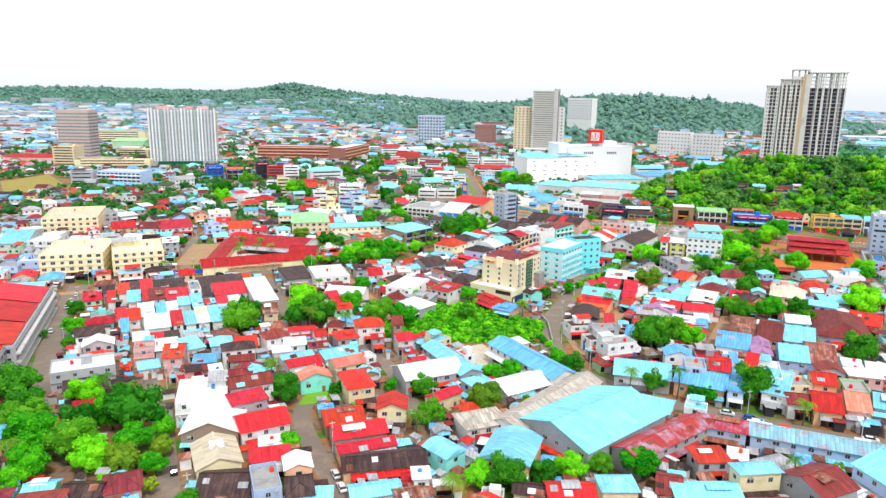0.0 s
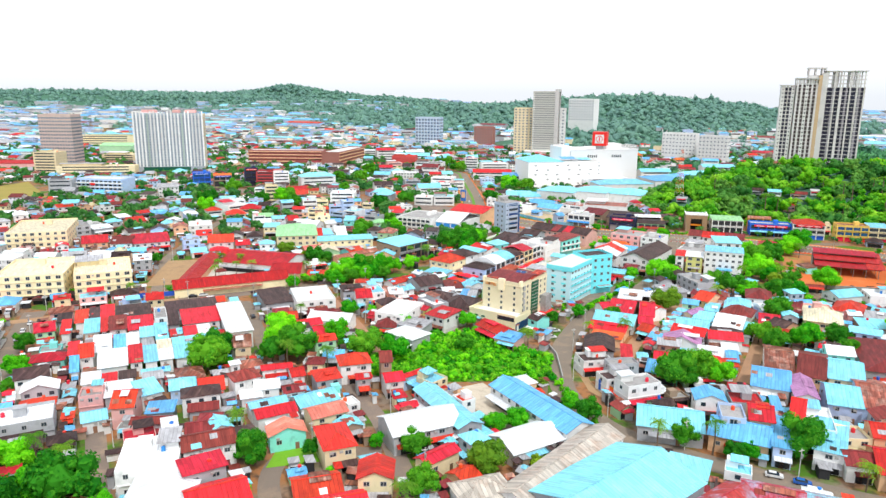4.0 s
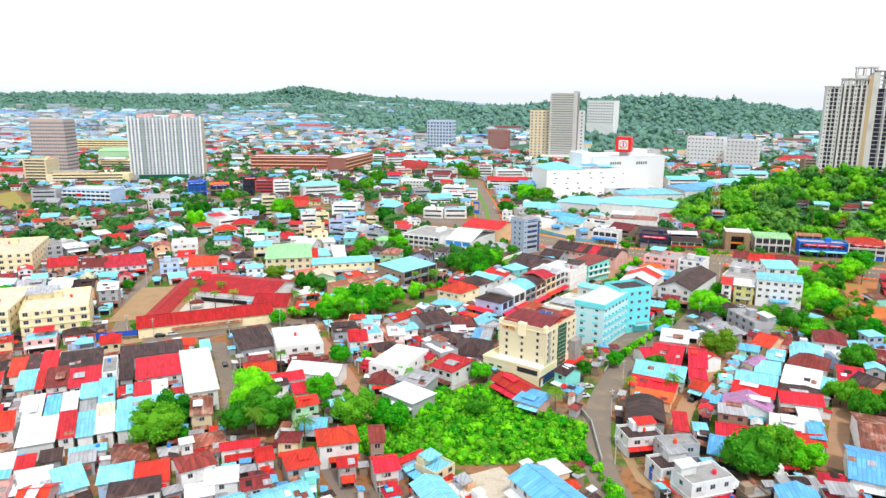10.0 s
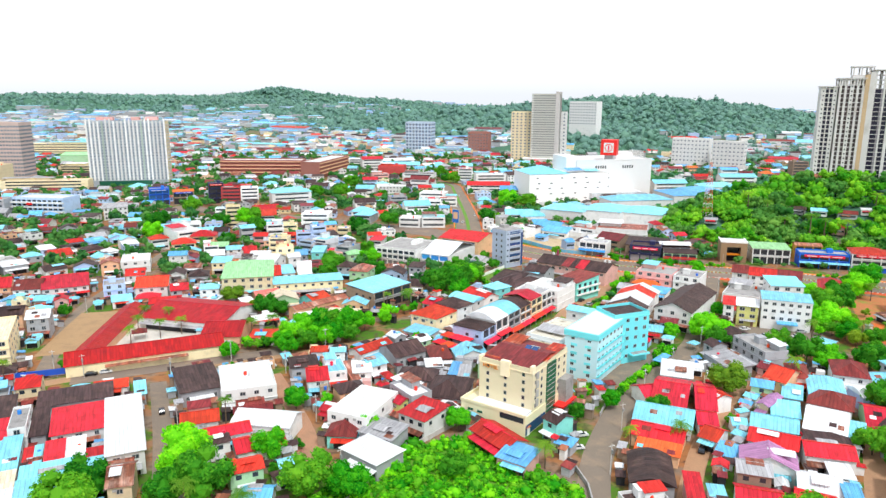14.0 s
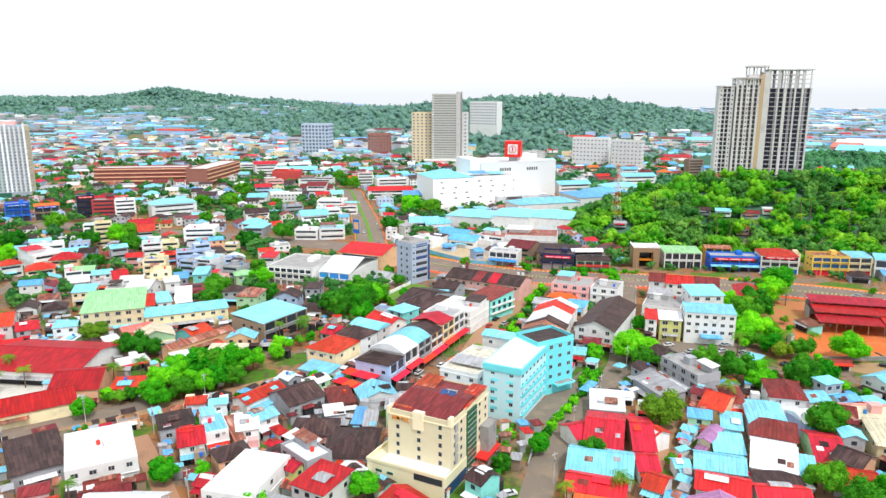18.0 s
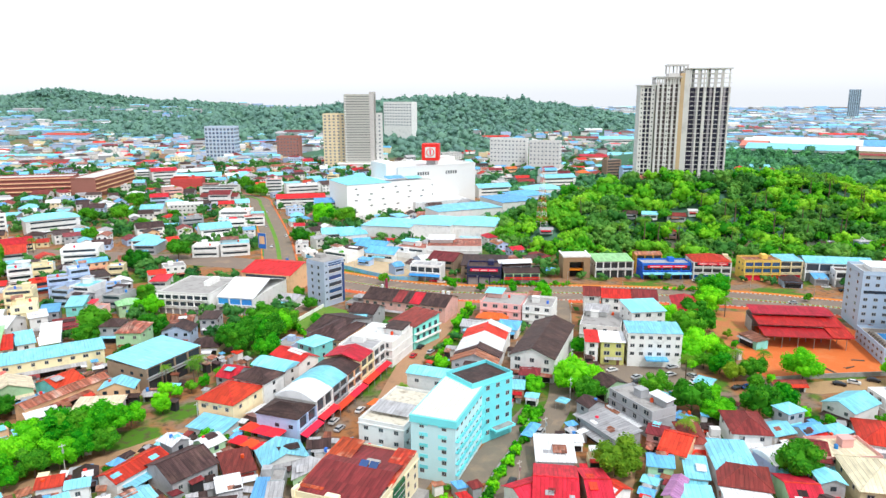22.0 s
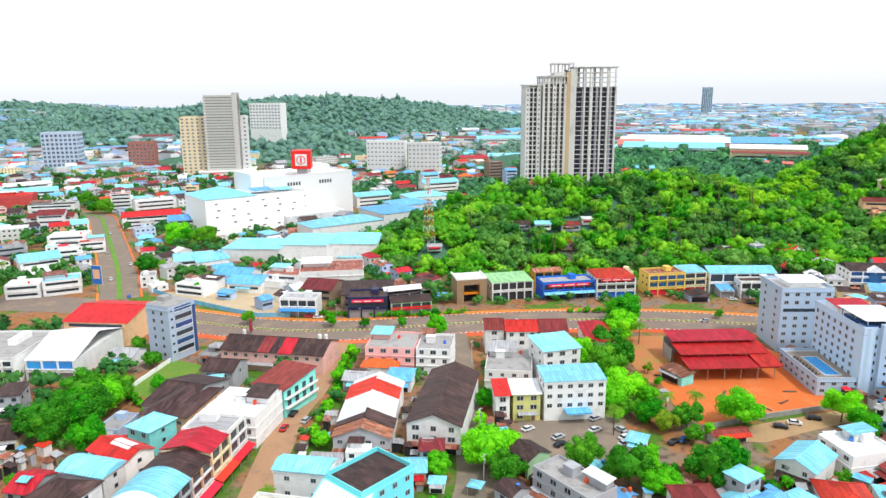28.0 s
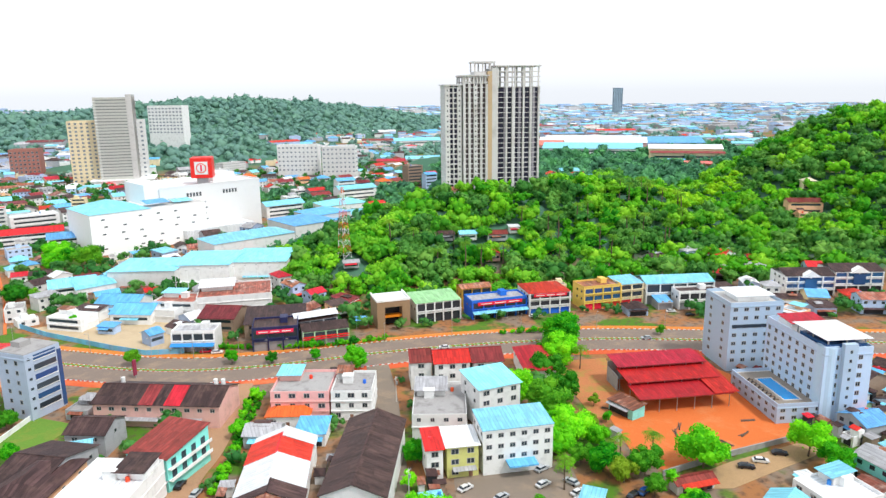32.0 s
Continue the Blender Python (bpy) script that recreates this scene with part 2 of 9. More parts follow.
TANK_R = mat("red_plastic", (0.80, 0.04, 0.02), 0.4, 0, 0.1, 0.2, 0.1)
TANK_B = mat("blue_plastic", (0.03, 0.20, 0.65), 0.4, 0, 0.1, 0.2, 0.1)
SIGN_RED = mat("red_sign_panel", (0.82, 0.015, 0.03), 0.5, 0, 0.03, 0.2, 0.15)
SIGN_BLUE = mat("blue_sign_panel", (0.02, 0.12, 0.55), 0.5, 0, 0.03, 0.2, 0.15)
AWNING = mat("red_canvas", (0.80, 0.03, 0.02), 0.8, 0, 0.1, 0.3, 0.2)
POOL = mat("pool_water", (0.02, 0.35, 0.75), 0.08, 0, 0.0, 0.2, 0.2, (0.05, 0.5, 0.85), 0.4, 0, 0.1, 3, 0.5)
GLASS = mat("dark_window_glass", (0.035, 0.05, 0.065), 0.12, 0, 0.3, 0.2, 0.2, None, 0.3, 0, 0.02, 2, 0.6)
GLASS_BLUE = mat("blue_curtain_glass", (0.03, 0.09, 0.22), 0.1, 0, 0.1, 0.2, 0.2, None, 0.3, 0, 0.02, 2, 0.6)
GLASS_GREEN = mat("green_curtain_glass", (0.02, 0.12, 0.07), 0.1, 0, 0.1, 0.2, 0.2, None, 0.3, 0, 0.02, 2, 0.6)
# sky light on distant panes is painted as a paler base colour
GLASS_PALE = mat("sky_lit_window_glass", (0.20, 0.24, 0.28), 0.25, 0, 0.2, 0.2, 0.2)
FRAME = mat("window_frame", (0.42, 0.41, 0.39), 0.6, 0, 0.08, 0.2, 0.1)


def leaf(name, colour, vary=0.35):
    """Foliage: every clump has a shade of its own, and leaves let some light through."""
    m = bpy.data.materials.new(name)
    m.use_nodes = True
    n, l = m.node_tree.nodes, m.node_tree.links
    b = n["Principled BSDF"]
    b.inputs["Roughness"].default_value, b.inputs["Specular IOR Level"].default_value = 0.75, 0.15
    geo, info = n.new("ShaderNodeNewGeometry"), n.new("ShaderNodeObjectInfo")
    add = n.new("ShaderNodeMath"); add.operation = "MULTIPLY_ADD"; add.inputs[1].default_value = 0.4
    l.new(geo.outputs["Random Per Island"], add.inputs[0])
    sc = n.new("ShaderNodeMath"); sc.operation = "MULTIPLY"; sc.inputs[1].default_value = 0.6
    at, sm, fr = n.new("ShaderNodeAttribute"), n.new("ShaderNodeMath"), n.new("ShaderNodeMath")
    at.attribute_name, sm.operation, fr.operation = "shade", "ADD", "FRACT"
    l.new(info.outputs["Random"], sm.inputs[0]); l.new(at.outputs["Fac"], sm.inputs[1]); l.new(sm.outputs[0], fr.inputs[0])
    l.new(fr.outputs[0], sc.inputs[0]); l.new(sc.outputs[0], add.inputs[2])
    hsv = n.new("ShaderNodeHueSaturation"); hsv.inputs["Color"].default_value = (*colour, 1)
    v = n.new("ShaderNodeMapRange"); v.inputs["To Min"].default_value, v.inputs["To Max"].default_value = 1 - vary, 1 + vary * 1.5
    h = n.new("ShaderNodeMapRange"); h.inputs["To Min"].default_value, h.inputs["To Max"].default_value = 0.545, 0.475
    l.new(add.outputs[0], v.inputs["Value"]); l.new(v.outputs[0], hsv.inputs["Value"])
    l.new(add.outputs[0], h.inputs["Value"]); l.new(h.outputs[0], hsv.inputs["Hue"])
    l.new(hsv.outputs[0], b.inputs["Base Color"])
    t = n.new("ShaderNodeBsdfTranslucent"); l.new(hsv.outputs[0], t.inputs["Color"])
    mx = n.new("ShaderNodeMixShader"); mx.inputs[0].default_value = 0.3
    l.new(b.outputs[0], mx.inputs[1]); l.new(t.outputs[0], mx.inputs[2])
    l.new(mx.outputs[0], n["Material Output"].inputs["Surface"])
    return m


LEAF = leaf("broadleaf_foliage", (0.075, 0.29, 0.013), 0.6)
LEAF_LIGHT = leaf("bright_foliage", (0.13, 0.50, 0.01), 0.6)
LEAF_YEL = leaf("yellow_green_foliage", (0.22, 0.36, 0.022))
LEAF_FAR = leaf("hill_forest_foliage", (0.115, 0.30, 0.05), 0.5)
# extra blue in the green stands for haze over the hollow
LEAF_BACK = leaf("hollow_foliage_haze_tint", (0.10, 0.30, 0.13), 0.4)
LEAF_GLADE = leaf("glade_foliage", (0.30, 0.60, 0.02), 0.25)
LEAF_KNOLL = leaf("knoll_foliage", (0.18, 0.46, 0.025), 0.45)
# pale, bluish and low in contrast: distance haze is put into this leaf colour
LEAF_MIST = leaf("distant_foliage_haze_tint", (0.19, 0.36, 0.28), 0.12)
# muted copy of the broadleaf green, haze of the middle distance mixed in
LEAF_MID = leaf("town_foliage_haze_tint", (0.075, 0.24, 0.05), 0.45)
LEAF_FRESH = leaf("fresh_green_foliage", (0.13, 0.42, 0.015), 0.5)
LEAF_PALM = leaf("palm_foliage", (0.17, 0.34, 0.025))


# ---- building helpers ----
class Shape:
    """Collects boxes and faces for one mesh."""

    def __init__(self):
        self.v, self.f, self.k = [], [], []

    def face(self, pts, k=0):
        i = len(self.v)
        self.v += [tuple(p) for p in pts]
        self.f.append(tuple(range(i, i + len(pts))))
        self.k.append(k)
        return self

    def box(self, x0, y0, z0, x1, y1, z1, k=0, bottom=False):
        i = len(self.v)
        self.v += [(x0, y0, z0), (x1, y0, z0), (x1, y1, z0), (x0, y1, z0), (x0, y0, z1), (x1, y0, z1), (x1, y1, z1), (x0, y1, z1)]
        fs = [(4, 5, 6, 7), (0, 1, 5, 4), (1, 2, 6, 5), (2, 3, 7, 6), (3, 0, 4, 7), (3, 2, 1, 0)]
        self.f += [tuple(i + a for a in q) for q in fs]
        self.k += [k] * 6
        return self

    def walled(self, hw, hd, z, h, t=0.2, k=0):
        """A block whose top is a recessed deck inside a parapet, as one closed skin."""
        o = [(-hw, -hd), (hw, -hd), (hw, hd), (-hw, hd)]
        n = [(-hw + t, -hd + t), (hw - t, -hd + t), (hw - t, hd - t), (-hw + t, hd - t)]
        for i in range(4):
            j = (i + 1) % 4
            self.face([(*o[i], 0), (*o[j], 0), (*o[j], h), (*o[i], h)], k)
            self.face([(*o[i], h), (*o[j], h), (*n[j], h), (*n[i], h)], k)
            self.face([(*n[j], z), (*n[i], z), (*n[i], h), (*n[j], h)], k)
        return self.face([(*p, z) for p in n], k)

    def tube(self, p, q, r0, r1, sides=8, k=0, cap=True):
        p, q = Vector(p), Vector(q)
        ax = (q - p).normalized()
        u = ax.orthogonal().normalized()
        w = ax.cross(u)
        i = len(self.v)
        for c, r in ((p, r0), (q, r1)):
            for s in range(sides):
                a = 2 * math.pi * s / sides
                self.v.append(tuple(c + u * (r * math.cos(a)) + w * (r * math.sin(a))))
        for s in range(sides):
            t = (s + 1) % sides
            self.f.append((i + s, i + t, i + sides + t, i + sides + s)); self.k.append(k)
        if cap:
            self.f.append(tuple(i + sides + s for s in range(sides))); self.k.append(k)
        return self

    def mesh(self, name, *mats):
        me = bpy.data.meshes.new(name)
        seen, idx = {}, []
        for p in self.v:
            idx.append(seen.setdefault((round(p[0], 4), round(p[1], 4), round(p[2], 4)), len(seen)))
        me.from_pydata(list(seen), [], [tuple(idx[a] for a in q) for q in self.f])
        for m in mats:
            me.materials.append(m)
        if len(mats) > 1:
            me.polygons.foreach_set("material_index", self.k)
        me.update()
        return me


def part(name, shape, material, parent, label="", m=None):
    """Links one mesh under a thing or a part. shape: a Shape or a ready mesh."""
    me = shape if isinstance(shape, bpy.types.Mesh) else shape.mesh(name, *(material if isinstance(material, tuple) else (material,)))
    ob = new(name, me)
    ob.parent = parent
    if m is not None:
        ob.matrix_basis = m
    if label:
        ob["label"] = label
    return ob


def thing(name, x, y, z, rot, label, category, group=""):
    ob = new(name)
    ob.matrix_world = pose(x, y, z, 0, 0, rot)
    return tagged(ob, label, category, group)


def flat(name, shape, material, label, category, kind="structure"):
    me = shape.mesh(name, material)
    return tagged(new(name, me), label, category, "", kind)


rng = random.Random(7)
OX, OY = -900, 60
TAKEN = np.zeros((1500, 1900), bool)      # one cell a metre: ground that is already built on


def cells(x, y, w, d, rot, grow=0.0):
    c, s_ = math.cos(radians(rot)), math.sin(radians(rot))
    hw, hd = w / 2 + grow, d / 2 + grow
    rad = math.hypot(hw, hd)
    i0, i1 = int(max(x - rad - OX, 0)), int(min(x + rad - OX + 2, 1899))
    j0, j1 = int(max(y - rad - OY, 0)), int(min(y + rad - OY + 2, 1499))
    if i1 <= i0 or j1 <= j0:
        return None
    X, Y = np.meshgrid(np.arange(i0, i1) + OX - x, np.arange(j0, j1) + OY - y)
    inside = (np.abs(c * X + s_ * Y) <= hw) & (np.abs(-s_ * X + c * Y) <= hd)
    return (slice(j0, j1), slice(i0, i1)), inside


def take(x, y, w, d, rot=0, grow=0.0):
    k = cells(x, y, w, d, rot, grow)
    if k:
        TAKEN[k[0]] |= k[1]


def free(x, y, w, d, rot=0, grow=0.0):
    k = cells(x, y, w, d, rot, grow)
    return bool(k) and not (TAKEN[k[0]] & k[1]).any()


def bump2(x, y, cx, cy, rx, ry, h, rot=0.0):
    c, s = math.cos(radians(rot)), math.sin(radians(rot))
    dx, dy = x - cx, y - cy
    u, v = (c * dx + s * dy) / rx, (-s * dx + c * dy) / ry
    return h * math.exp(-(u * u + v * v))


def smooth(e0, e1, v):
    t = min(max((v - e0) / (e1 - e0), 0), 1)
    return t * t * (3 - 2 * t)


def ground_z(x, y):
    """Height of the land: flat town, the wooded knoll under the tower, and wooded ridges far out."""
    z = 0.0
    z += 34 * smooth(585, 690, y + 0.28 * max(x - 200, 0)) * smooth(70, 150, x) * (1 - smooth(320, 420, x)) * (1 - smooth(740, 830, y))
    z *= (1 - 0.5 * smooth(625, 680, y) * (1 - smooth(130, 210, x))) * (1 - smooth(700, 765, y) * (1 - smooth(190, 232, x)))
    z = max(z, (18 + 6 * smooth(690, 740, y)) * smooth(290, 350, x) * smooth(600, 690, y + 0.35 * max(x - 260, 0)) * (1 - smooth(1060, 1200, y)) * (1 - smooth(760, 900, x)))
    z = max(z, bump2(x, y, 505, 620, 108, 115, 64) + bump2(x, y, 650, 640, 130, 120, 46))
    z = max(z, bump2(x, y, 114, 632, 21, 24, 17) - 1)
    z += bump2(x, y, 90, 1330, 150, 75, 40)
    z += bump2(x, y, -220, 1990, 420, 210, 50)
    z += bump2(x, y, 230, 2010, 300, 220, 58)
    z += bump2(x, y, 560, 2050, 300, 200, 40)
    z += bump2(x, y, -1500, 3300, 800, 220, 60)
    z += bump2(x, y, -450, 2950, 900, 260, 43)
    z += bump2(x, y, -1500, 4000, 200, 260, 50)
    z += 77 * math.exp(-((math.hypot(x, y) - 4250) / 360) ** 2) * smooth(0.0, 0.3, -math.atan2(x, y + 1))
    return z if z > 0.4 else 0.0


# window meshes, one unit wide and high, shared by all windows of a kind
def window_mesh(name, glass, cols=2, frame=0.08, proud=0.06):
    s = Shape()
    xs = [-0.5]
    wd = (1 - frame * (cols + 1)) / cols
    for i in range(cols):
        xs += [xs[-1] + frame, xs[-1] + frame + wd]
    xs.append(0.5)
    zs = [-0.5, -0.5 + frame, 0.5 - frame, 0.5]
    for i in range(len(xs) - 1):
        for j in range(3):
            x0, x1, z0, z1 = xs[i], xs[i + 1], zs[j], zs[j + 1]
            if i % 2 == 1 and j == 1:
                q = [(x0, z0), (x1, z0), (x1, z1), (x0, z1)]
                s.face([(x, -0.015, z) for x, z in q], 1)
                for (a, c), (e, f) in zip(q, q[1:] + q[:1]):
                    s.face([(a, -proud, c), (e, -proud, f), (e, -0.015, f), (a, -0.015, c)])
            else:
                s.face([(x0, -proud, z0), (x1, -proud, z0), (x1, -proud, z1), (x0, -proud, z1)])
    for a, c, e, f in ((-.5, -.5, .5, -.5), (.5, -.5, .5, .5), (.5, .5, -.5, .5), (-.5, .5, -.5, -.5)):
        s.face([(a, 0.0, c), (e, 0.0, f), (e, -proud, f), (a, -proud, c)])
    return s.mesh(name, FRAME, glass)


WIN = window_mesh("window", GLASS)
WIN1 = window_mesh("window", GLASS, 1, 0.07)
WIN3 = window_mesh("window", GLASS_BLUE, 4, 0.05)
DOOR = Shape().box(-0.5, -0.05, 0, 0.5, 0, 1).mesh("door", mat("door_paint", (0.25, 0.13, 0.08), 0.6, 0, 0.4, 0.3, 0.3))


def win(parent, side, u, z, w, h, hw, hd, mesh=None, name="window"):
    """A window on a side of a body: f front (-y), b back, l left, r right; u along it."""
    a = {"f": 0, "r": 90, "b": 180, "l": -90}[side]
    p = {"f": (u, -hd, z), "b": (-u, hd, z), "r": (hw, u, z), "l": (-hw, -u, z)}[side]
    return part(name, mesh or WIN, None, parent, "", pose(*p, 0, 0, a) @ Matrix.Diagonal((w, 1, h, 1)))


def gable_roof(w, d, rise, over=0.5, th=0.14):
    """Ridge along x; w, d are the eave sizes."""
    s = Shape()
    hw, hd = w / 2, d / 2
    for sg in (-1, 1):
        a, b = (-hw, sg * hd, 0), (hw, sg * hd, 0)
        c, e = (hw, 0, rise), (-hw, 0, rise)
        up = lambda p: (p[0], p[1], p[2] + th)
        q = (a, b, c, e) if sg < 0 else (b, a, e, c)
        s.face([up(p) for p in q]); s.face(list(q)[::-1])
        s.face([q[0], q[1], up(q[1]), up(q[0])])
        s.face([q[1], q[2], up(q[2]), up(q[1])]); s.face([q[3], q[0], up(q[0]), up(q[3])])
    return s


def ridge_cap(w, rise, th=0.14):
    return Shape().box(-w / 2, -0.2, rise + th - 0.05, w / 2, 0.2, rise + th + 0.07)


def gable_body(w, d, h, rise, pitch_axis_x=True):
    s = Shape()
    hw, hd = w / 2, d / 2
    s.face([(-hw, -hd, 0), (hw, -hd, 0), (hw, -hd, h), (-hw, -hd, h)])
    s.face([(hw, hd, 0), (-hw, hd, 0), (-hw, hd, h), (hw, hd, h)])
    s.face([(hw, -hd, 0), (hw, hd, 0), (hw, hd, h), (hw, 0, h + rise), (hw, -hd, h)])
    s.face([(-hw, hd, 0), (-hw, -hd, 0), (-hw, -hd, h), (-hw, 0, h + rise), (-hw, hd, h)])
    return s


def hip_roof(w, d, rise, th=0.14):
    s = Shape()
    hw, hd = w / 2, d / 2
    if w >= d:
        r = max(hw - hd, 0.2)
        a, b = (-r, 0, rise), (r, 0, rise)
        q = [(-hw, -hd, 0), (hw, -hd, 0), (hw, hd, 0), (-hw, hd, 0)]
        fs = [(q[0], q[1], b, a), (q[1], q[2], b), (q[2], q[3], a, b), (q[3], q[0], a)]
    else:
        r = max(hd - hw, 0.2)
        a, b = (0, -r, rise), (0, r, rise)
        q = [(-hw, -hd, 0), (hw, -hd, 0), (hw, hd, 0), (-hw, hd, 0)]
        fs = [(q[0], q[1], a), (q[1], q[2], b, a), (q[2], q[3], b), (q[3], q[0], a, b)]
    for f in fs:
        s.face([(p[0], p[1], p[2] + th) for p in f])
    s.face(q[::-1])
    for i in range(4):
        p, t = q[i], q[(i + 1) % 4]
        s.face([p, t, (t[0], t[1], th), (p[0], p[1], th)])
    return s


def hip_caps(w, d, rise, th=0.14):
    """The ridge tiles of a hipped roof, one run of tubes."""
    s = Shape()
    hw, hd = w / 2, d / 2
    r = max(abs(hw - hd), 0.2)
    a, b = ((-r, 0, rise), (r, 0, rise)) if w >= d else ((0, -r, rise), (0, r, rise))
    s.tube((a[0], a[1], a[2] + th), (b[0], b[1], b[2] + th), 0.13, 0.13, 6)
    for p in ((-hw, -hd), (hw, -hd), (hw, hd), (-hw, hd)):
        q = Vector((p[0], p[1], 0))
        e = a if (q - Vector(a)).length < (q - Vector(b)).length else b
        s.tube((p[0], p[1], th), (e[0], e[1], e[2] + th), 0.1, 0.1, 5)
    return s


def vault_roof(w, d, rise, th=0.12, n=10):
    s = Shape()
    hw, hd = w / 2, d / 2
    pts = [(-hd + d * i / n, rise * math.sin(math.pi * i / n)) for i in range(n + 1)]
    for (y0, z0), (y1, z1) in zip(pts, pts[1:]):
        s.face([(-hw, y0, z0 + th), (hw, y0, z0 + th), (hw, y1, z1 + th), (-hw, y1, z1 + th)])
        s.face([(-hw, y1, z1), (hw, y1, z1), (hw, y0, z0), (-hw, y0, z0)])
    for x, o in ((hw, 1), (-hw, -1)):
        ring = [(x, y, z + th) for y, z in pts]
        s.face(ring if o > 0 else ring[::-1])
    return s


def sloped_slab(hw, y0, z0, y1, z1, th=0.1):
    s = Shape()
    lo = [(-hw, y0, z0), (hw, y0, z0), (hw, y1, z1), (-hw, y1, z1)]
    hi = [(x, y, z + th) for x, y, z in lo]
    s.face(lo[::-1]); s.face(hi)
    for i in range(4):
        j = (i + 1) % 4
        s.face([lo[i], lo[j], hi[j], hi[i]])
    return s


def shed_roof(w, d, rise, th=0.14):
    s = Shape()
    hw, hd = w / 2, d / 2
    q = [(-hw, -hd, 0), (hw, -hd, 0), (hw, hd, rise), (-hw, hd, rise)]
    t = [(x, y, z + th) for x, y, z in q]
    s.face(t); s.face(q[::-1])
    for i in range(4):
        j = (i + 1) % 4
        s.face([q[i], q[j], t[j], t[i]])
    return s


TANK = Shape().tube((0, 0, 0), (0, 0, 1.1), 0.55, 0.55, 10).tube((0, 0, 1.1), (0, 0, 1.35), 0.55, 0.2, 10)
TANK_MESH = {"r": TANK.mesh("tank", TANK_R), "b": TANK.mesh("tank", TANK_B)}
AC_MESH = Shape().box(-.45, -.18, -.3, .45, .18, .3).tube((-.1, -.18, 0), (-.1, -.2, 0), .22, .22, 10).mesh("air_conditioner", FRAME)
WALL_PICK = "wwwwyeeoepBtGb"
PLACED = []


def house(kind, roof, wall, x, y, w, d, rot, h, windows=True, group=""):
    """One house: roof eaves w by d at height h, front to local -y.
    kind: g ridge along the front, G gable to the front, h hipped, f flat with parapet, v vaulted, s single slope."""
    if wall == "-":
        wall = rng.choice(WALL_PICK)
    z0 = ground_z(x, y)
    form = {"g": "gabled", "G": "gable-fronted", "h": "hipped", "f": "flat", "v": "curved", "s": "single-slope"}[kind]
    what = "concrete" if kind == "f" else "sheet metal"
    floors = max(1, round(h / 3.4))
    size = {1: "single-storey", 2: "two-storey", 3: "three-storey"}.get(floors, "tall")
    noun = "building" if kind == "f" else "house"
    ob = thing(noun, x, y, z0, rot, f"{size} {WALL_WORD[wall]} {noun} with a {form} {ROOF_WORD[roof]} {what} roof", noun, group)
    take(x, y, w, d, rot)
    PLACED.append((x, y, rot))
    wm, rm = WALL[wall], ROOF[roof]
    ov = 0.55 if kind in "gGhvs" else 0.0
    bw, bd = max(w - 2 * ov, 1.5), max(d - 2 * ov, 1.5)
    if kind == "g":
        rise = min(max(d * 0.2, 0.8), 3.2)
        part("wall", gable_body(bw, bd, h, rise * bd / d), wm, ob)
        rf = part("roof", gable_roof(w, d, rise), rm, ob, "", pose(0, 0, h - rise * ov * 2 / d))
        part("ridge_cap", ridge_cap(w, rise), rm, rf)
    elif kind == "G":
        rise = min(max(w * 0.2, 0.8), 4.0)
        part("wall", gable_body(bd, bw, h, rise * bw / w), wm, ob, "", pose(0, 0, 0, 0, 0, 90))
        rf = part("roof", gable_roof(d, w, rise), rm, ob, "", pose(0, 0, h - rise * ov * 2 / w, 0, 0, 90))
        part("ridge_cap", ridge_cap(d, rise), rm, rf)
    elif kind == "h":
        rise = min(max(min(w, d) * 0.24, 0.9), 3.5)
        part("wall", Shape().box(-bw / 2, -bd / 2, 0, bw / 2, bd / 2, h + 0.05), wm, ob)
        rf = part("roof", hip_roof(w, d, rise), rm, ob, "", pose(0, 0, h))
        if y < 430:
            part("ridge_cap", hip_caps(w, d, rise), rm, rf)
    elif kind == "v":
        rise = max(min(w, d) * 0.16, 0.8)
        part("wall", Shape().box(-bw / 2, -bd / 2, 0, bw / 2, bd / 2, h + 0.05), wm, ob)
        if w >= d:
            part("roof", vault_roof(w, d, rise), rm, ob, "", pose(0, 0, h))
        else:
            part("roof", vault_roof(d, w, rise), rm, ob, "", pose(0, 0, h, 0, 0, 90))
    elif kind == "s":
        rise = min(max(d * 0.1, 0.4), 2.0)
        s = Shape().box(-bw / 2, -bd / 2, 0, bw / 2, bd / 2, h - 0.02)
        s.face([(bw / 2, -bd / 2, h), (bw / 2, bd / 2, h), (bw / 2, bd / 2, h + rise)]).face([(-bw / 2, bd / 2, h), (-bw / 2, -bd / 2, h), (-bw / 2, bd / 2, h + rise)])
        s.face([(bw / 2, bd / 2, h), (-bw / 2, bd / 2, h), (-bw / 2, bd / 2, h + rise), (bw / 2, bd / 2, h + rise)])
        part("wall", s, wm, ob)
        part("roof", shed_roof(w, d, rise), rm, ob, "", pose(0, 0, h))
    else:
        par = 0.9
        s = Shape().walled(bw / 2, bd / 2, h - par, h)
        for k in range(1, floors):
            zz = k * h / floors
            part("ledge", Shape().box(-bw / 2 - .15, -bd / 2 - .35, zz - .12, bw / 2 + .15, bd / 2 + .1, zz + .08), wm, ob)
        part("wall", s, wm, ob)
        part("roof", Shape().box(-bw / 2 + .2, -bd / 2 + .2, h - par, bw / 2 - .2, bd / 2 - .2, h - par + .06), rm if roof in "wcyrtb" else CONCRETE, ob)
